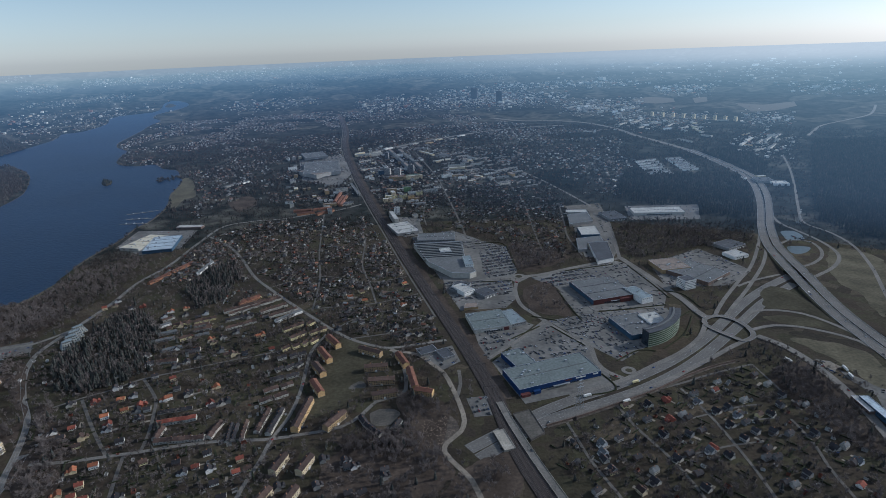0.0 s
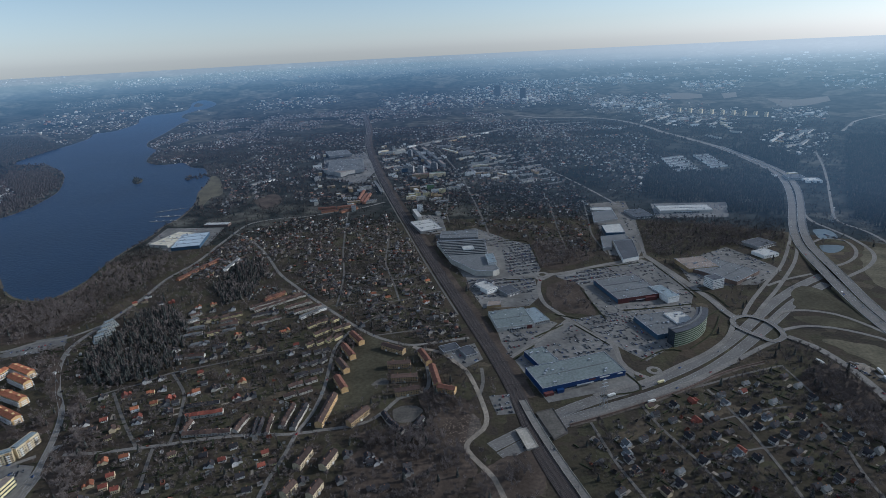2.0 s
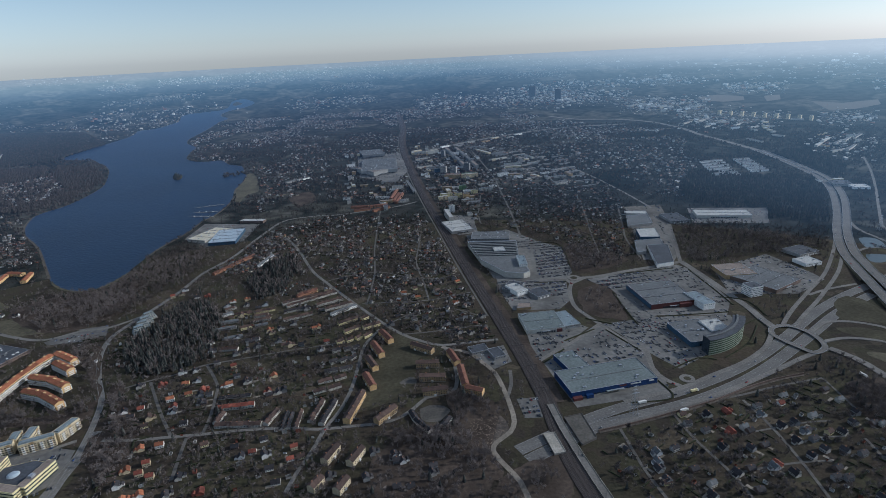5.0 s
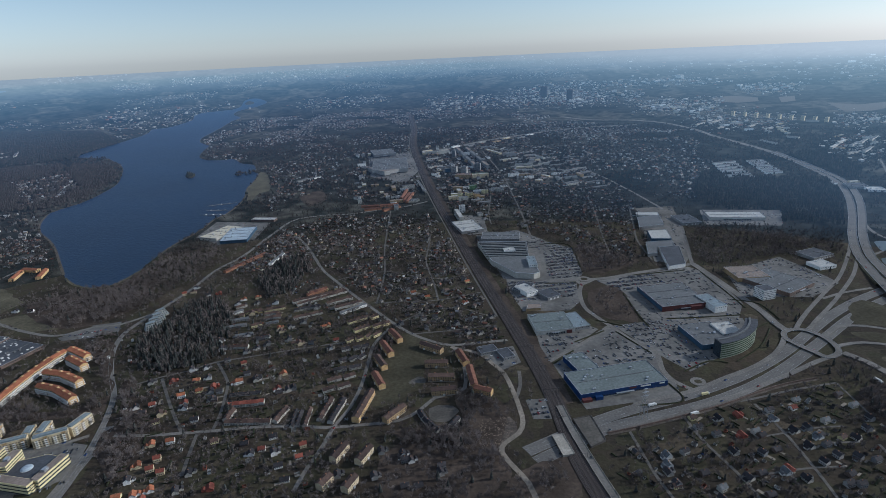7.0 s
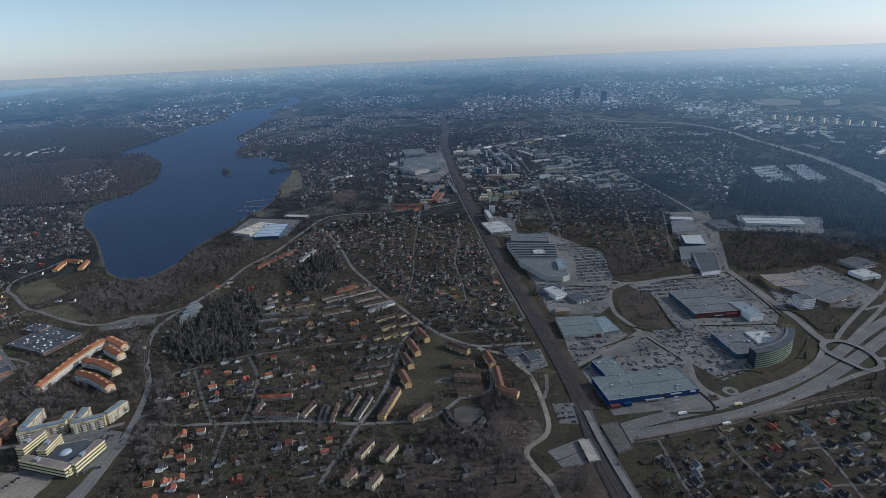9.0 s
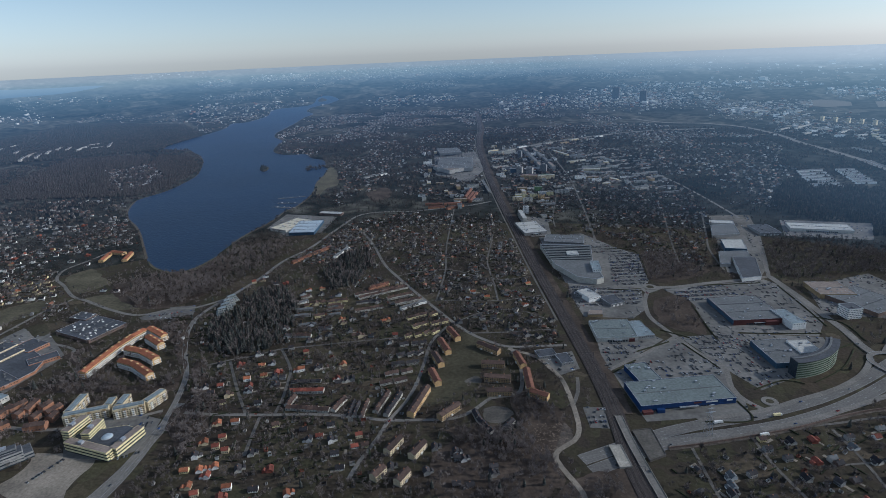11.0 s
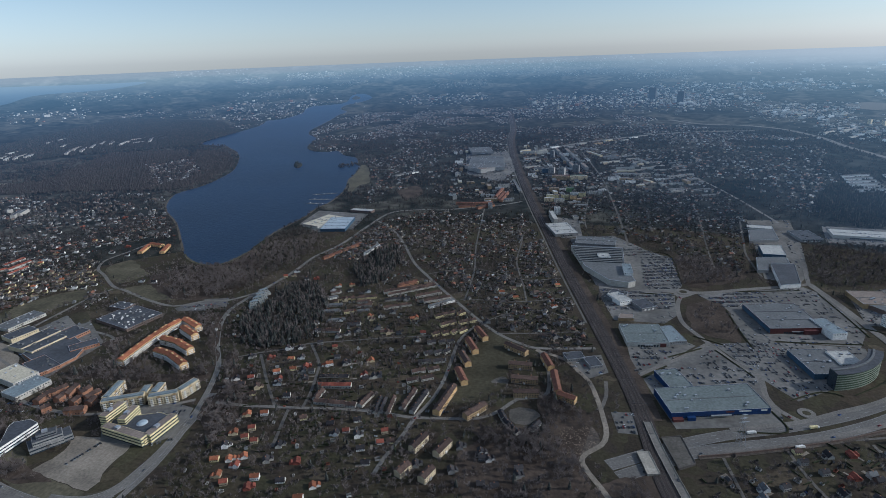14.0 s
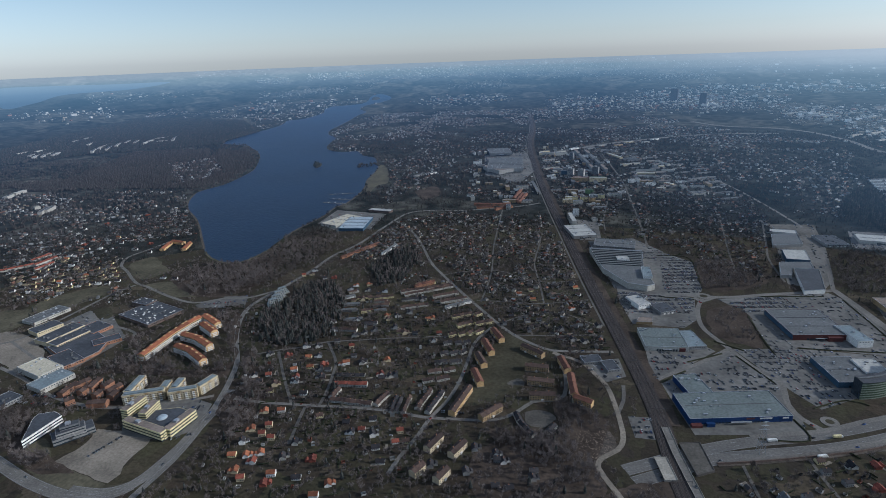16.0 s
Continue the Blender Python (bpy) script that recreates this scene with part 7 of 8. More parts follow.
villas("yellow", [(390, 594), (230, 624), (200, 473), (178, 504)])
villas("yellow", [(-1308, 823), (-1301, 838), (-1293, 873), (-1284, 886), (-1266, 796), (-1234, 816), (-1234, 830), (-1205, 837), (-1217, 869), (-1201, 754), (-1185, 786), (-1172, 801), (-1166, 816), (-1136, 797), (-1128, 818), (-1218, 909), (-1194, 900), (-1170, 924), (-1146, 907), (-1118, 888), (-1097, 876), (-1166, 960), (-1135, 936), (-1112, 918), (-1082, 896), (-1141, 862), (-1299, 942), (-1102, 838), (-1211, 799), (-1243, 808), (-1277, 816)])
villas("white", [(-1296, 858), (-1285, 905), (-1230, 788), (-1255, 853), (-1191, 857), (-1236, 770), (-1183, 747), (-1195, 774), (-1183, 793), (-1153, 790), (-1144, 828), (-1115, 828), (-1337, 966), (-1320, 979), (-1286, 978), (-1250, 925), (-1270, 952), (-1098, 848), (-1082, 849), (-1066, 856), (-1054, 872), (-1292, 1043), (-1196, 1059), (-1270, 1120), (-1276, 1094), (-1333, 1106), (-1264, 922)])
villas("orange", [(-1335, 1024), (-1158, 879), (-1310, 960), (-1327, 1133), (-1177, 833), (-1258, 838)])
# ground whose houses are all placed above
settled = [[(-750, 819), (-636, 704), (-510, 577), (-436, 382), (-220, 443), (-209, 565), (-176, 666), (-167, 824), (-215, 950)], [(150, 440), (150, 600), (213, 631), (313, 657), (440, 705), (454, 634), (488, 511), (480, 440)]]

# built-up zones: square metres for each house, outline
zone("west", 1700, [(-563, 650), (-566, 703), (-437, 723), (-495, 887), (-401, 994), (-415, 1107), (-378, 1103), (-80.3, 1136), (-13.9, 911), (9, 825), (-82.2, 795), (-218, 844), (-194, 581), (-224, 562), (-241, 474), (-427, 484)])
zone("north", 430, [(-621, 1194), (-609, 1437), (-523, 1556), (-232, 1573), (-115, 1288), (-30, 1011), (-0.3, 826), (-164, 859), (-423, 1173), (-424, 996)])
zone("grove side", 330, [(-634, 1139), (-618, 1335), (-596, 1381), (-555, 1362), (-498, 1273), (-529, 1238), (-560, 1202), (-564, 1110)])
zone("far west", 480, [(-1828, 3263), (-1995, 3931), (-1947, 4465), (-759, 4437), (-271, 1889), (-386, 1688), (-654, 1872), (-742, 1614), (-907, 2084), (-1135, 2447), (-1467, 2645)])
zone("far north", 560, [(-1871, 4440), (-817, 4798), (222, 4085), (612, 3345), (932, 3081), (625, 2799), (174, 3230), (-393, 2874), (-645, 3729), (-1350, 3856), (-1147, 2579)])
zone("far east", 480, [(-353, 2779), (180, 3348), (945, 3123), (818, 2294), (549, 1716), (430, 1735), (286, 2223), (30.7, 2465)])
zone("mid east", 480, [(-41.7, 2231), (283, 2201), (376, 1782), (366, 1608), (278, 1202), (160, 1297), (111, 1370), (26.9, 1455)])
zone("south east", 1200, [(115, 584), (213, 631), (313, 657), (440, 705), (454, 634), (488, 511), (434, 439), (150, 454)])
zone("north west", 340, [(-2225, 1441), (-1965, 1577), (-1550, 1649), (-1202, 1275), (-1021, 1107), (-1198, 1141), (-1342, 1038), (-1531, 951)])
zone("lake side", 420, [(-1580, 986), (-1249, 1058), (-963, 795), (-1182, 728)])
zone("headland", 330, [(-2087, 2146), (-1963, 2315), (-1710, 2059), (-1629, 1834), (-1670, 1724)])
zone("far shore", 2400, [(-4407, 4300), (-4756, 5039), (-4083, 4767), (-3869, 5113), (-3733, 5641), (-3114, 5314), (-2916, 5563), (-2463, 4276), (-2423, 3626), (-2450, 3198), (-3027, 3505), (-3424, 3595)])
zone("town centre", 420, [(-352, 2548), (-109, 2567), (19.7, 1881), (-42, 1464), (-75.7, 1551), (-154, 1622), (-261, 1972), (-373, 2418)])
town(3800, [(-397, 2911), (-116, 2773), (19.7, 1881), (-42, 1464), (-75.7, 1551), (-154, 1622), (-261, 1972), (-382, 2486)])
town(2600, [(-714, 2556), (-653, 2688), (-492, 2058), (-373, 2037), (-288, 1798), (-302, 1600), (-440, 1620), (-567, 2025)])
town(5000, [(-19, 2476), (279, 2259), (317, 2056), (98.6, 1910), (21.3, 1967)])
town(6000, [(1018, 1905), (1220, 1933), (1033, 1603), (956, 1615)])
town(9000, [(1074, 4856), (1431, 4216), (1330, 3689), (908, 4095)])
town(9000, [(1460, 2843), (1728, 2768), (1444, 2312), (1307, 2386)])
town(9000, [(1104, 3547), (1526, 3239), (1302, 2808), (1086, 3175)])

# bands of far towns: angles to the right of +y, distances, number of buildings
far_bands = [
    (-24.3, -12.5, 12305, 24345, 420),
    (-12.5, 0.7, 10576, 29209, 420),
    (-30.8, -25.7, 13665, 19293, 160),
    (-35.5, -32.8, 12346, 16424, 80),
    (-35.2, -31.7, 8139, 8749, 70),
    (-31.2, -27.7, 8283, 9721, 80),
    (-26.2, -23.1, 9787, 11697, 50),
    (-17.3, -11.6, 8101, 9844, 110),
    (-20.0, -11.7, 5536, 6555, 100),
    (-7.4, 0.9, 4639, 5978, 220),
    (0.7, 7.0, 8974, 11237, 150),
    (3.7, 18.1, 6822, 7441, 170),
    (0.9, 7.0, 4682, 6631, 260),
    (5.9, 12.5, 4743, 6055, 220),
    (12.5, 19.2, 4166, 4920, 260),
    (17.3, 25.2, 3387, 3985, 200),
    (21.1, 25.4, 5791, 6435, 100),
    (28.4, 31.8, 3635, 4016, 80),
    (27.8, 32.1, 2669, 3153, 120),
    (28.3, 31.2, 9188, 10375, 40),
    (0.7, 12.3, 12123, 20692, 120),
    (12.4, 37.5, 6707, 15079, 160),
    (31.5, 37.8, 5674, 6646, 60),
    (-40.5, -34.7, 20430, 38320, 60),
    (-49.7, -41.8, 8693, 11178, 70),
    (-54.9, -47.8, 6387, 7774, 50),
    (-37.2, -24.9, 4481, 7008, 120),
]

# ---- infill: the many houses, trees and cars ----
rng = np.random.default_rng(7)


# near materials and their far stand-ins with painted haze glow
HAZE_SWAP = {twigs: far_woods, birch: far_woods, needles: far_firs, house_mixed: far_houses, roof_mixed: far_roofs}


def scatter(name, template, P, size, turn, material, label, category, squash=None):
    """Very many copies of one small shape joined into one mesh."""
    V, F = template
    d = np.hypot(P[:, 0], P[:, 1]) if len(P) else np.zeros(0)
    # pieces past NEAR switch to materials that glow with painted haze
    if material.node_tree not in HAZE_GLOWING and (d > NEAR).any():
        for some, m, title in ((d <= NEAR, material, name), (d > NEAR, HAZE_SWAP[material] if material in HAZE_SWAP else haze_copy(material), "backdrop_" + name)):
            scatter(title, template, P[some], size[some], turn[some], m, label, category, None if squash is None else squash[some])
        return
    n = len(P)
    if not n:
        return
    W, s = warp_all(np.column_stack([P, np.zeros(n)]))
    c, q = np.cos(turn), np.sin(turn)
    k = (size * s)[:, None]
    kz = k if squash is None else (squash * s)[:, None]
    X = (V[None, :, 0] * c[:, None] - V[None, :, 1] * q[:, None]) * k + W[:, :1]
    Y = (V[None, :, 0] * q[:, None] + V[None, :, 1] * c[:, None]) * k + W[:, 1:2]
    Z = V[None, :, 2] * kz + W[:, 2:3]
    T = (F[None] + (np.arange(n) * len(V))[:, None, None]).reshape(-1, 3)
    tagged(new(name, big_mesh(name, np.stack([X, Y, Z], -1).reshape(-1, 3), T, material)), label, category, kind="stuff")


def tris_of(solid):
    F = [(f[0], f[k], f[k + 1]) for f in solid.f for k in range(1, len(f) - 1)]
    return np.array(solid.v, float), np.array(F)


def twig_crown(seed, count, low=0.3, girth=0.36, thick=0.022, boughs=9):
    """A bare crown one unit high: thin limbs from the stem and a haze of upward twigs with gaps between."""
    g = random.Random(seed)
    s = Solid()
    limbs = []
    for k in range(boughs):
        a, z = g.uniform(0, 6.28), g.uniform(low, 0.62)
        r = girth * g.uniform(0.55, 1.0) * (1.15 - z)
        tip = (r * math.cos(a), r * math.sin(a), min(0.98, z + g.uniform(0.12, 0.38)))
        limbs.append(((0, 0, z), tip))
        s.poly([(0.011, 0, z), (-0.011, 0.006, z), tip], [(0, 1, 2)])
        if boughs > 6:
            s.poly([(0, 0.011, z), (0.0, -0.011, z), tip], [(0, 1, 2)])
    for k in range(count):
        (a, b, z0), (x, y, z1) = g.choice(limbs)
        u = g.uniform(0.25, 1.0)
        p = Vector((a + (x - a) * u, b + (y - b) * u, z0 + (z1 - z0) * u))
        d = Vector((g.gauss(0, 0.7), g.gauss(0, 0.7), g.uniform(0.1, 1.2))).normalized() * g.uniform(0.1, 0.24)
        w = d.cross(Vector((g.gauss(0, 1), g.gauss(0, 1), g.gauss(0, 1)))).normalized() * thick * g.uniform(0.6, 1.5)
        s.poly([p - w, p + w, p + d], [(0, 1, 2)])
    return s


def stem(high=0.62, thick=0.012, fine=True):
    s = Solid()
    if not fine:
        return s.poly([(thick, 0, 0), (-thick / 2, thick, 0), (-thick / 2, -thick, 0), (0, 0, high)], [(0, 1, 3), (1, 2, 3), (2, 0, 3)])
    v = [(thick * t * math.cos(k * 1.2566), thick * t * math.sin(k * 1.2566), z) for t, z in ((1.0, -0.02), (0.75, 0.3), (0.3, high)) for k in range(5)]
    return s.poly(v, [(r * 5 + k, r * 5 + (k + 1) % 5, (r + 1) * 5 + (k + 1) % 5, (r + 1) * 5 + k) for r in range(2) for k in range(5)])


def joined(*solids):
    s = Solid()
    for q in solids:
        s.poly(q.v, q.f)
    return s


def fir(seed, tiers=5, sides=7):
    """A conifer one unit high: ragged skirts of needles round a stem."""
    g = random.Random(seed)
    s = Solid()
    for k in range(tiers):
        z = 0.12 + 0.8 * k / tiers
        r = 0.2 * (1 - z) + 0.03
        ring_ = [(r * g.uniform(0.7, 1.25) * math.cos(6.283 * j / sides), r * g.uniform(0.7, 1.25) * math.sin(6.283 * j / sides), z + g.uniform(-0.05, 0.03)) for j in range(sides)]
        s.poly(ring_ + [(0, 0, min(1.0, z + 0.34 * g.uniform(0.85, 1.1)))], [(j, (j + 1) % sides, sides) for j in range(sides)])
    return s.poly([(0.015, 0, 0), (-0.01, 0.012, 0), (-0.01, -0.012, 0), (0, 0, 0.3)], [(0, 1, 3), (1, 2, 3), (2, 0, 3)])


bare_near = [tris_of(joined(twig_crown(k, 135, girth=0.46, thick=0.0125), stem())) for k in range(4)]
bare_mid = [tris_of(joined(twig_crown(20 + k, 38, girth=0.44, thick=0.038, boughs=6), stem(fine=False))) for k in range(3)]


def far_crown(seed):
    """A crown seen from kilometres away: three uneven tufts that lean apart."""
    g = random.Random(seed)
    s = Solid()
    for k in range(3):
        a = 2.09 * k + g.uniform(-0.5, 0.5)
        x, y, r = 0.2 * math.cos(a), 0.2 * math.sin(a), g.uniform(0.2, 0.34)
        rim = [(x + r * g.uniform(0.6, 1.2) * math.cos(1.2566 * j), y + r * g.uniform(0.6, 1.2) * math.sin(1.2566 * j), g.uniform(0.05, 0.4)) for j in range(5)]
        s.poly(rim + [(x * 1.2, y * 1.2, g.uniform(0.7, 1.0))], [(j, (j + 1) % 5, 5) for j in range(5)])
    return s


bare_far = [tris_of(far_crown(40 + k)) for k in range(3)]
firs = [tris_of(fir(k)) for k in range(3)]
firs_far = [tris_of(fir(k, 3, 5)) for k in range(2)]
fir_tufts = [tris_of(far_crown(50 + k)) for k in range(3)]

bare_shrub = tris_of(twig_crown(77, 15, 0.12, 0.5, 0.06, 5))
lake_outline = spline(shore_east + shore_west + shore_south, 40, True)


def fan(count, near, far):
    """Even points over the part of the land that is ever in view."""
    a = np.radians(rng.uniform(-62, 44, count))
    r = np.sqrt(rng.uniform(near**2, far**2, count))
    return np.column_stack([r * np.sin(a), r * np.cos(a)])


def free(P, keep_fields=True):
    ok = ~is_taken(P) & ~inside(P, lake_outline)
    if keep_fields:
        for q in fields:
            ok &= ~inside(P, q)
    return ok


def in_poly(outline, each):
    q = np.asarray(outline, float)
    lo, hi = q.min(0), q.max(0)
    n = int(np.prod(hi - lo) / each)
    P = rng.uniform(lo, hi, (n, 2))
    return P[inside(P, q)]


def plant(name, label, P, near, mid, far, low, high, material, category="trees"):
    """Trees of several shapes at P, finer where they are nearer."""
    d = np.hypot(P[:, 0], P[:, 1])
    for shapes, lo, hi in ((near, 0, 950), (mid, 950, 1900), (far, 1900, 99999)):
        Q = P[(d >= lo) & (d < hi)]
        pick = rng.integers(0, len(shapes), len(Q))
        for k, shape in enumerate(shapes):
            R = Q[pick == k]
            h = rng.uniform(low, high, len(R))
            scatter(name, shape, R, h, rng.uniform(0, 6.28, len(R)), material, label, category)


# houses of the suburbs between the ones above
def small_house(l, w, eaves, rise, roof_only):
    s = Solid()
    return tris_of(s.gable_roof(l, w, eaves, rise, 0.4) if roof_only else s.prism(l, w, eaves, rise))


def car_solids():
    body = Solid()
    prof = [(-2.1, 0.05), (2.1, 0.05), (2.25, 0.75), (1.2, 0.95), (-2.0, 1.0), (-2.25, 0.7)]
    n = len(prof)
    body.poly([(x, y, z) for y in (-0.88, 0.88) for x, z in prof], [tuple(range(n))[::-1], tuple(range(n, 2 * n))] + [(k, (k + 1) % n, n + (k + 1) % n, n + k) for k in range(n)])
    cab = Solid().poly([(-1.9, -0.8, 0.97), (1.1, -0.8, 0.95), (0.4, -0.65, 1.45), (-1.4, -0.65, 1.48), (-1.9, 0.8, 0.97), (1.1, 0.8, 0.95), (0.4, 0.65, 1.45), (-1.4, 0.65, 1.48)], [(0, 1, 2, 3), (7, 6, 5, 4), (1, 5, 6, 2), (4, 0, 3, 7), (3, 2, 6, 7)])
    wheel = Solid()
    v = [(0.32 * math.cos(k * 0.785), y, 0.32 + 0.32 * math.sin(k * 0.785)) for y in (-0.1, 0.1) for k in range(8)]
    wheel.poly(v, [tuple(range(8)), tuple(range(15, 7, -1))] + [(k, (k + 1) % 8, 8 + (k + 1) % 8, 8 + k) for k in range(8)])
    return body, cab, wheel



for name, each, outline in zones:
    P = in_poly(outline, each)
    P = P[free(P)]
    for q in settled:
        P = P[~inside(P, q)]
    if name.startswith(("far", "north west")):  # dark woods and parks between the houses
        P = P[[noise.noise(Vector((x * 0.0045, y * 0.0045, 5.5))) + 0.5 * noise.noise(Vector((x * 0.015, y * 0.015, 2.2))) > -0.13 for x, y in P]]
    keep = []
    cells = set()
    for x, y in P:
        c = (int(x // 15), int(y // 15))
        if c not in cells:
            cells.add(c)
            keep.append((x, y))
    P = np.array(keep).reshape(-1, 2)
    side = rng.integers(0, 2, len(P))
    base = {"south east": 40, "west": 20, "north": 75}.get(name, 25)
    turn = np.radians(base + 90 * rng.integers(0, 2, len(P)) + rng.normal(0, 7, len(P)))
    size = rng.uniform(0.6, 0.92, len(P))
    for k, (l, w, e, r) in enumerate(((11, 8, 3.2, 3.0), (10, 8, 5.2, 2.4))):
        q = side == k
        scatter("suburb_houses", small_house(l, w, e, r, False), P[q], size[q], turn[q], house_mixed, "many small detached houses with pale walls", "houses")
        scatter("suburb_roofs", small_house(l, w, e, r, True), P[q], size[q], turn[q], roof_mixed, "dark and red-brown roofs of small houses", "roofs")
    # sheds, garages, greenhouses and hedges in the gardens
    homes = np.concatenate([P[np.hypot(*P.T) < 1900], np.array([p for p in placed if inside(np.array([p]), outline)[0]]).reshape(-1, 2)])
    if len(homes):
        lead = np.radians(base)
        S = np.repeat(homes, 4, 0) + rng.uniform(7, 16, (len(homes) * 4, 1)) * np.stack([np.cos(q := rng.uniform(0, 6.28, len(homes) * 4)), np.sin(q)], 1)
        S = S[free(S)]
        scatter("garden_sheds", tris_of(Solid().prism(4.2, 3.0, 2.1, 0.9)), S, rng.uniform(0.5, 1.15, len(S)), lead + math.pi / 2 * rng.integers(0, 2, len(S)) + rng.normal(0, 0.1, len(S)), shed_mixed, "small sheds and garages in gardens", "sheds")
        K = S[rng.random(len(S)) < 0.3] + 4.5
        scatter("parked_cars", tris_of(joined(*car_solids()[:2])), K, np.full(len(K), 1.0), rng.uniform(0, 6.28, len(K)), car_mixed, "cars parked between houses", "cars")
        G = np.repeat(homes, 2, 0) + rng.normal(0, 11, (len(homes) * 2, 2))
        G = G[free(G)]
        scatter("hedges", tris_of(Solid().box(-6, 6, -0.5, 0.5, 0, 1.3).box(-2, 3, -0.7, 0.4, 0.8, 1.6)), G, rng.uniform(0.6, 1.5, len(G)), lead + math.pi / 2 * rng.integers(0, 2, len(G)) + rng.normal(0, 0.06, len(G)), hedge_green, "dark clipped garden hedges", "hedges", rng.uniform(0.6, 1.2, len(G)))
        B = np.repeat(homes, 12, 0) + rng.normal(0, 13, (len(homes) * 12, 2))
        B = B[free(B)]
        scatter("garden_shrubs", bare_shrub, B, rng.uniform(2.5, 7.5, len(B)), rng.uniform(0, 6.28, len(B)), twigs, "low leafless shrubs in gardens", "shrubs")
        E = np.repeat(homes, 2, 0) + rng.normal(0, 12, (len(homes) * 2, 2))
        E = E[free(E)]
        scatter("evergreen_shrubs", firs_far[0], E, rng.uniform(2.0, 4.5, len(E)), rng.uniform(0, 6.28, len(E)), needles, "low dark evergreen shrubs", "shrubs", rng.uniform(1.2, 3.2, len(E)))
        T = np.repeat(homes, 3, 0) + rng.normal(0, 10, (len(homes) * 3, 2))
        T = T[free(T)]
        plant("garden_trees", "leafless fruit and birch trees round houses", T, bare_near, bare_mid, bare_far, 5, 11, twigs)
        D = np.repeat(homes, 1, 0) + rng.normal(0, 6, (len(homes), 2))
        scatter("driveways", tris_of(Solid().box(-4.5, 4.5, -1.5, 1.5, 0, 0.12)), D, rng.uniform(0.7, 1.5, len(D)), lead + math.pi / 2 * rng.integers(0, 2, len(D)), gravel, "pale gravel driveways", "driveways", np.ones(len(D)))
    for x, y in P:
        take_disc(x, y, 10 if name == "headland" else 4)

# plots of the suburbs whose houses stand above: outbuildings, hedges, fruit trees and thickets
for outline, lead in ((settled[0], radians(25)), (settled[1], radians(40))):
    S = in_poly(outline, 420)
    S = S[free(S)]
    scatter("garden_sheds", tris_of(Solid().prism(5.0, 3.4, 2.2, 1.0)), S, rng.uniform(0.6, 1.3, len(S)), lead + math.pi / 2 * rng.integers(0, 2, len(S)) + rng.normal(0, 0.1, len(S)), shed_mixed, "small sheds and garages in gardens", "sheds")
    G = in_poly(outline, 520)
    G = G[free(G)]
    scatter("hedges", tris_of(Solid().box(-6, 6, -0.5, 0.5, 0, 1.3).box(-2, 3, -0.7, 0.4, 0.8, 1.6)), G, rng.uniform(0.6, 1.5, len(G)), lead + math.pi / 2 * rng.integers(0, 2, len(G)) + rng.normal(0, 0.06, len(G)), hedge_green, "dark clipped garden hedges", "hedges", rng.uniform(0.6, 1.2, len(G)))
    T = in_poly(outline, 260)
    T = T[free(T)]
    plant("garden_trees", "leafless garden trees between the plots", T, bare_near, bare_mid, bare_far, 6, 12, twigs)

# blocks of the town along the railway
for outline, each in towns:
    for x, y in in_poly(outline, each):
        if not is_taken(np.array([[x, y]]))[0]:
            far_slab("town", x, y, float(rng.choice((12, 102, 20, 108))), float(rng.uniform(13, 44)), 13, float(rng.choice((5, 6, 7, 9, 12))))

# woods
for kind, each, outline in woods:
    P = in_poly(outline, each)
    P = P[free(P, False)]
    if kind == "conifer":
        plant("conifer_wood", "dense dark green conifer wood", P, firs, firs, fir_tufts, 10, 18, needles, "wood")
        Q = P[rng.random(len(P)) < 0.75] + 3
        plant("bare_wood", "leafless brown trees among conifers", Q, bare_near[:2], bare_mid[:2], bare_far, 10, 18, twigs, "wood")
    else:
        plant("bare_wood", "leafless grey-brown deciduous wood", P, bare_near, bare_mid, bare_far, 8, 16, birch, "wood")
        Q = P[rng.random(len(P)) < 0.025] + 4
        plant("conifer_group", "single conifers in a leafless wood", Q, firs, firs, fir_tufts, 9, 17, needles, "wood")
for outline in islets[:1]:
    P = in_poly(outline, 60)
    plant("islet_trees", "trees on a small island", P, firs, firs, firs_far, 8, 14, needles, "trees")

P = in_poly([(-39, 607), (3, 620), (8, 585), (-5, 564), (-29, 559)], 7)
scatter("felled_logs", tris_of(Solid().box(-1.6, 1.6, -0.13, 0.13, 0, 0.3).box(-0.8, 1.2, 0.15, 0.4, 0, 0.28)), P, rng.uniform(0.4, 1.3, len(P)), rng.uniform(0, 6.28, len(P)), log_wood, "pale felled logs and brushwood in a clearing", "logs")

# garden and street trees, thicker in some places than in others
P = np.concatenate([fan(12500, 380, 950), fan(27000, 950, 1900), fan(36000, 1900, 3500)])
thick = np.array([noise.noise(Vector((x * 0.006, y * 0.006, 3.1))) + 0.6 * noise.noise(Vector((x * 0.02, y * 0.02, 7.7))) for x, y in P])
P = P[(thick > rng.uniform(-0.8, 0.3, len(P))) & free(P)]
near = P[np.hypot(P[:, 0], P[:, 1]) < 640]
singles, rest = near[:170], np.concatenate([near[170:], P[np.hypot(P[:, 0], P[:, 1]) >= 640]])
models_t = []
for k in range(4):
    t = tagged(new("bare_tree"), "leafless brown garden tree with fine twigs", "tree", "leafless trees near the camera")
    twig_crown(60 + k, 240, 0.28, 0.36, 0.013).to("crown", birch if k % 2 else twigs, t)
    stem().to("trunk", bark, t)
    models_t.append(t)
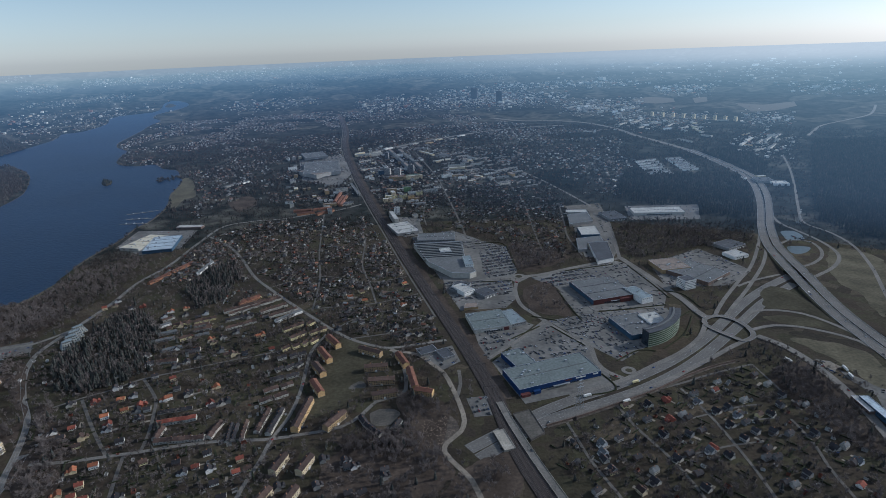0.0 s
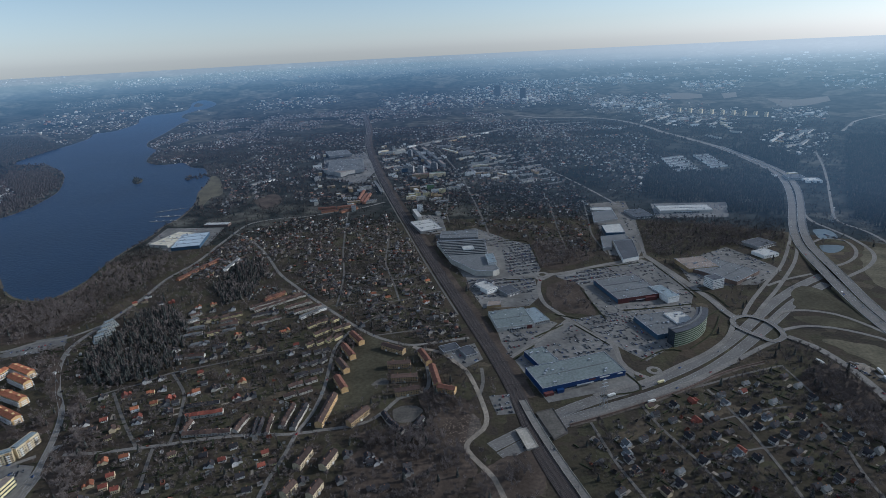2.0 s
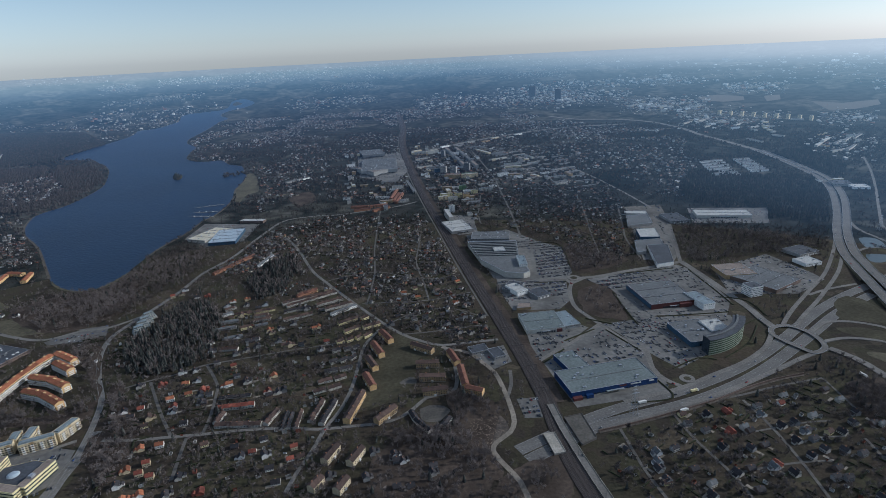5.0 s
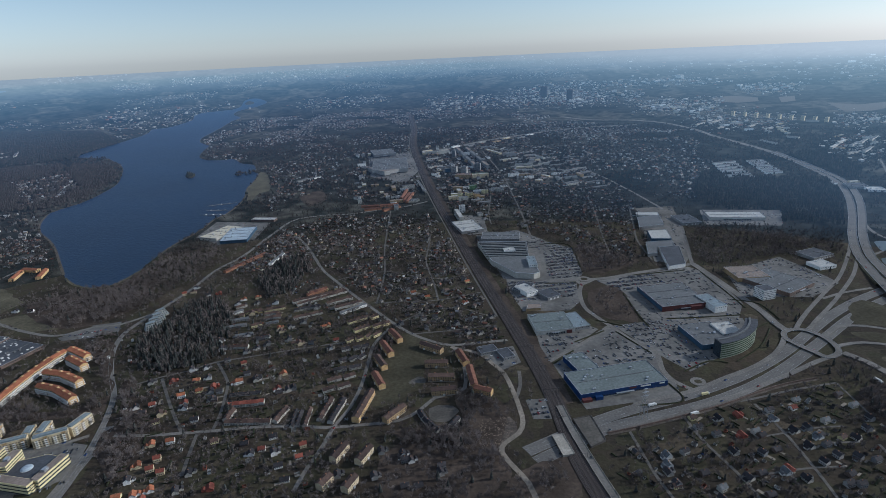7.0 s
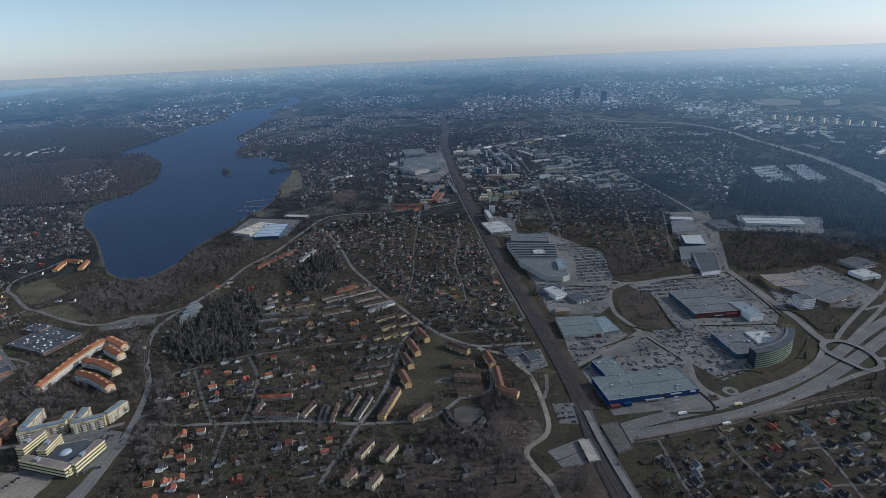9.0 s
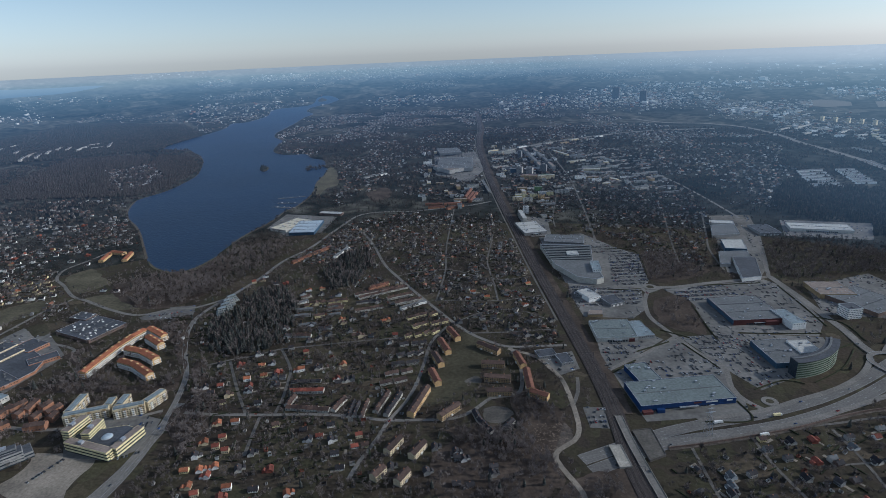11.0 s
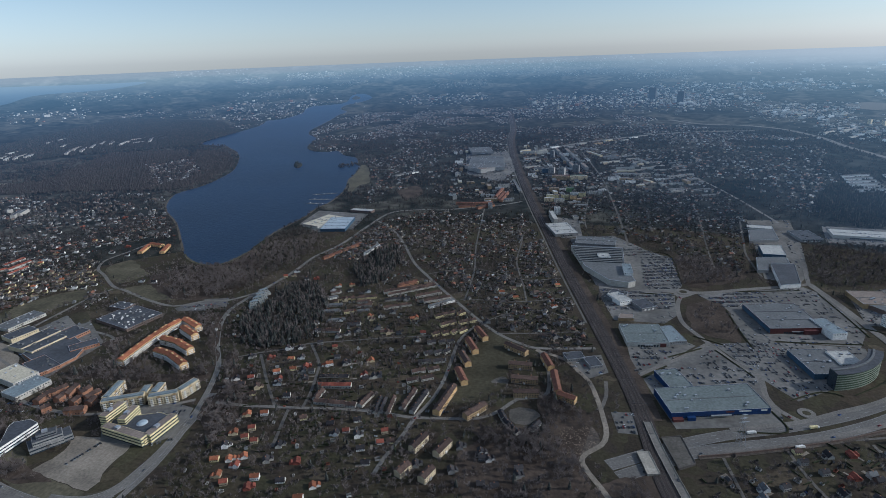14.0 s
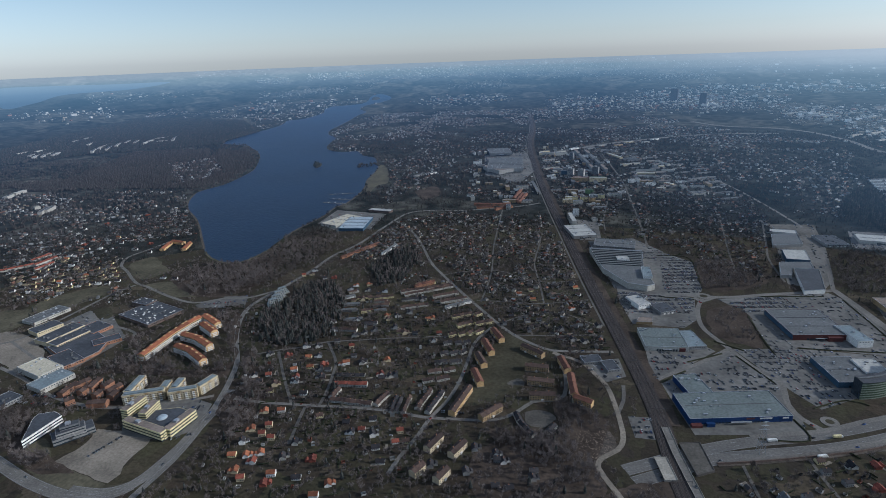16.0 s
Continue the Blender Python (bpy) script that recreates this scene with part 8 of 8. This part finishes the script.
for k, (x, y) in enumerate(singles):
    t = models_t[k % 4]
    m = Matrix.Translation((x, y, 0)) @ Matrix.Rotation(k * 2.4, 4, "Z") @ Matrix.Scale(7 + (k * 37 % 70) / 10, 4)
    if k < 4:
        t.matrix_basis = m
    else:
        c = copy_thing(t, Matrix.Identity(4))
        c.matrix_basis = m
pick = rng.random(len(rest))
plant("garden_trees", "leafless garden and street trees", rest[pick < 0.5], bare_near, bare_mid, bare_far, 5, 11, twigs)
plant("garden_trees", "leafless birches between houses", rest[(pick >= 0.5) & (pick < 0.955)], bare_near, bare_mid, bare_far, 6, 12, birch)
plant("garden_conifers", "dark conifers between houses", rest[pick >= 0.955], firs, firs, fir_tufts, 6, 14, needles)

# cars
body, cab, wheel = car_solids()
cab_mesh, wheel_mesh = cab.mesh("cabin", car_glass), wheel.mesh("wheel", rubber)
body_meshes = [body.mesh("body", m) for m in PAINTS]
COLOURS = ("white", "silver", "black", "grey", "red", "blue")


def car(x, y, z, turn, k):
    c = tagged(new("car"), f"{COLOURS[k]} passenger car standing on asphalt", "car", "cars")
    c.matrix_basis = Matrix.Translation((x, y, z)) @ Matrix.Rotation(turn, 4, "Z")
    share("body", body_meshes[k], c)
    share("cabin", cab_mesh, c)


spots = []
FULL = [0.78, 0.08, 0.24, 0.21, 0.22, 0.14, 0.24, 0.16, 0.2]  # share of taken bays, car park by car park
for j, outline in enumerate(parks):
    q = np.asarray(outline, float)
    c = q.mean(0)
    e = max(((b - a) for a, b in zip(q, np.roll(q, -1, 0))), key=lambda d: np.hypot(*d))
    if 0 < c[0] < 420 and 640 < c[1] < 1340:  # the bays of the retail park lie along the store fronts
        e = np.array([math.cos(radians(15)), math.sin(radians(15))])
    u = e / np.hypot(*e)
    v = np.array([-u[1], u[0]])
    reach = np.hypot(*(q - c).T).max()
    for r in np.arange(-reach, reach, 17.5):
        for o in (0, 5.2):
            full = (FULL[j] if j < len(FULL) else 0.22) * rng.uniform(0.75, 1.1)
            for s in np.arange(-reach, reach, 2.9):
                p = c + v * (r + o) + u * s
                if s % 46 > 6 and rng.random() < full + (0.3 if full < 0.7 else 0.1) * noise.noise(Vector((p[0] * 0.016, p[1] * 0.016, 4.4))):
                    spots.append((p[0], p[1], math.atan2(v[1], v[0])))
spots = np.array(spots)
park_ok = np.zeros(len(spots), bool)
for outline in parks:
    park_ok |= inside(spots[:, :2], outline)
for x, y, rot, l, w in solid_rects:
    a = math.radians(rot)
    dx, dy = spots[:, 0] - x, spots[:, 1] - y
    park_ok &= ~((abs(dx * math.cos(a) + dy * math.sin(a)) < l / 2 + 4) & (abs(dy * math.cos(a) - dx * math.sin(a)) < w / 2 + 4))
for name, width, z, Q in lines:
    if np.hypot(*(Q.mean(0))) < 1800:
        for p in Q[::1]:
            park_ok &= np.hypot(spots[:, 0] - p[0], spots[:, 1] - p[1]) > width / 2 + 6
park_ok &= ~inside(spots[:, :2], [(80, 640), (105, 672), (220, 712), (232, 676), (175, 655), (102, 634)])  # the yard before the blue store stays empty
spots = spots[park_ok]
order = np.argsort(np.hypot(spots[:, 0], spots[:, 1]))
spots = spots[order]
for i, (x, y, a) in enumerate(spots[:120]):
    car(x, y, 0.2, a, int(rng.choice(6, p=(0.18, 0.22, 0.25, 0.2, 0.08, 0.07))))
tail = spots[120:]
scatter("parked_cars", tris_of(joined(body, cab)), tail[:, :2], np.full(len(tail), 0.95), tail[:, 2], car_mixed, "many parked cars of mixed colours", "cars", np.full(len(tail), 0.95))
for (x0, y0), (x1, y1) in rows_of_cars:
    n = int(math.hypot(x1 - x0, y1 - y0) / 3.1)
    a = math.atan2(y1 - y0, x1 - x0) + math.pi / 2
    for k in range(n):
        if rng.random() < 0.7:
            car(x0 + (x1 - x0) * (k + 0.5) / n, y0 + (y1 - y0) * (k + 0.5) / n, 0.3, a, int(rng.choice(6, p=(0.18, 0.22, 0.25, 0.2, 0.08, 0.07))))
for colour, x, y, rot in lorries:
    ob = tagged(new("lorry"), f"{colour} box lorry on the road", "lorry", "lorries")
    ob.matrix_basis = Matrix.Translation((x, y, 0.5)) @ Matrix.Rotation(radians(rot), 4, "Z")
    Solid().box(-6.5, 3.2, -1.25, 1.25, 1.1, 3.9).to("cargo_box", WALLS["yellow"] if colour == "yellow" else trim_white, ob)
    Solid().poly([(3.5, -1.2, 0.5), (5.6, -1.2, 0.5), (5.6, -1.2, 1.8), (5.1, -1.2, 3.1), (3.5, -1.2, 3.2), (3.5, 1.2, 0.5), (5.6, 1.2, 0.5), (5.6, 1.2, 1.8), (5.1, 1.2, 3.1), (3.5, 1.2, 3.2)], [(0, 1, 2, 3, 4), (9, 8, 7, 6, 5), (1, 6, 7, 2), (2, 7, 8, 3), (3, 8, 9, 4), (5, 0, 4, 9), (0, 5, 6, 1)]).to("cab", trim_white, ob)
    Solid().box(-6.5, 5.0, -0.5, 0.5, 0.6, 1.1).to("chassis", rubber, ob)
    for u in (-5.5, -4.2, 4.2):
        for v in (-1.1, 1.1):
            share("wheel", wheel_mesh, ob, Matrix.Translation((u, v, 0)) @ Matrix.Scale(1.5, 4))
moving = 0
for name, width, z, Q in lines:
    if name in ("motorway", "deck", "main_road", "road") and moving < 210:
        n = normals_of(Q)
        for k in range(2, len(Q) - 1, 5 if name == "motorway" else 8):
            if Q[k][1] < 1500 and rng.random() < 0.6:
                o = rng.choice((-1, 1)) * width * 0.22
                car(*(Q[k] + n[k] * o), (z if isinstance(z, float) else float(z[k])) + 0.1, math.atan2(-n[k][0], n[k][1]), int(rng.integers(0, 6)))
                moving += 1

# far towns: pale blocks sized by distance to fit the camera's view, in bands
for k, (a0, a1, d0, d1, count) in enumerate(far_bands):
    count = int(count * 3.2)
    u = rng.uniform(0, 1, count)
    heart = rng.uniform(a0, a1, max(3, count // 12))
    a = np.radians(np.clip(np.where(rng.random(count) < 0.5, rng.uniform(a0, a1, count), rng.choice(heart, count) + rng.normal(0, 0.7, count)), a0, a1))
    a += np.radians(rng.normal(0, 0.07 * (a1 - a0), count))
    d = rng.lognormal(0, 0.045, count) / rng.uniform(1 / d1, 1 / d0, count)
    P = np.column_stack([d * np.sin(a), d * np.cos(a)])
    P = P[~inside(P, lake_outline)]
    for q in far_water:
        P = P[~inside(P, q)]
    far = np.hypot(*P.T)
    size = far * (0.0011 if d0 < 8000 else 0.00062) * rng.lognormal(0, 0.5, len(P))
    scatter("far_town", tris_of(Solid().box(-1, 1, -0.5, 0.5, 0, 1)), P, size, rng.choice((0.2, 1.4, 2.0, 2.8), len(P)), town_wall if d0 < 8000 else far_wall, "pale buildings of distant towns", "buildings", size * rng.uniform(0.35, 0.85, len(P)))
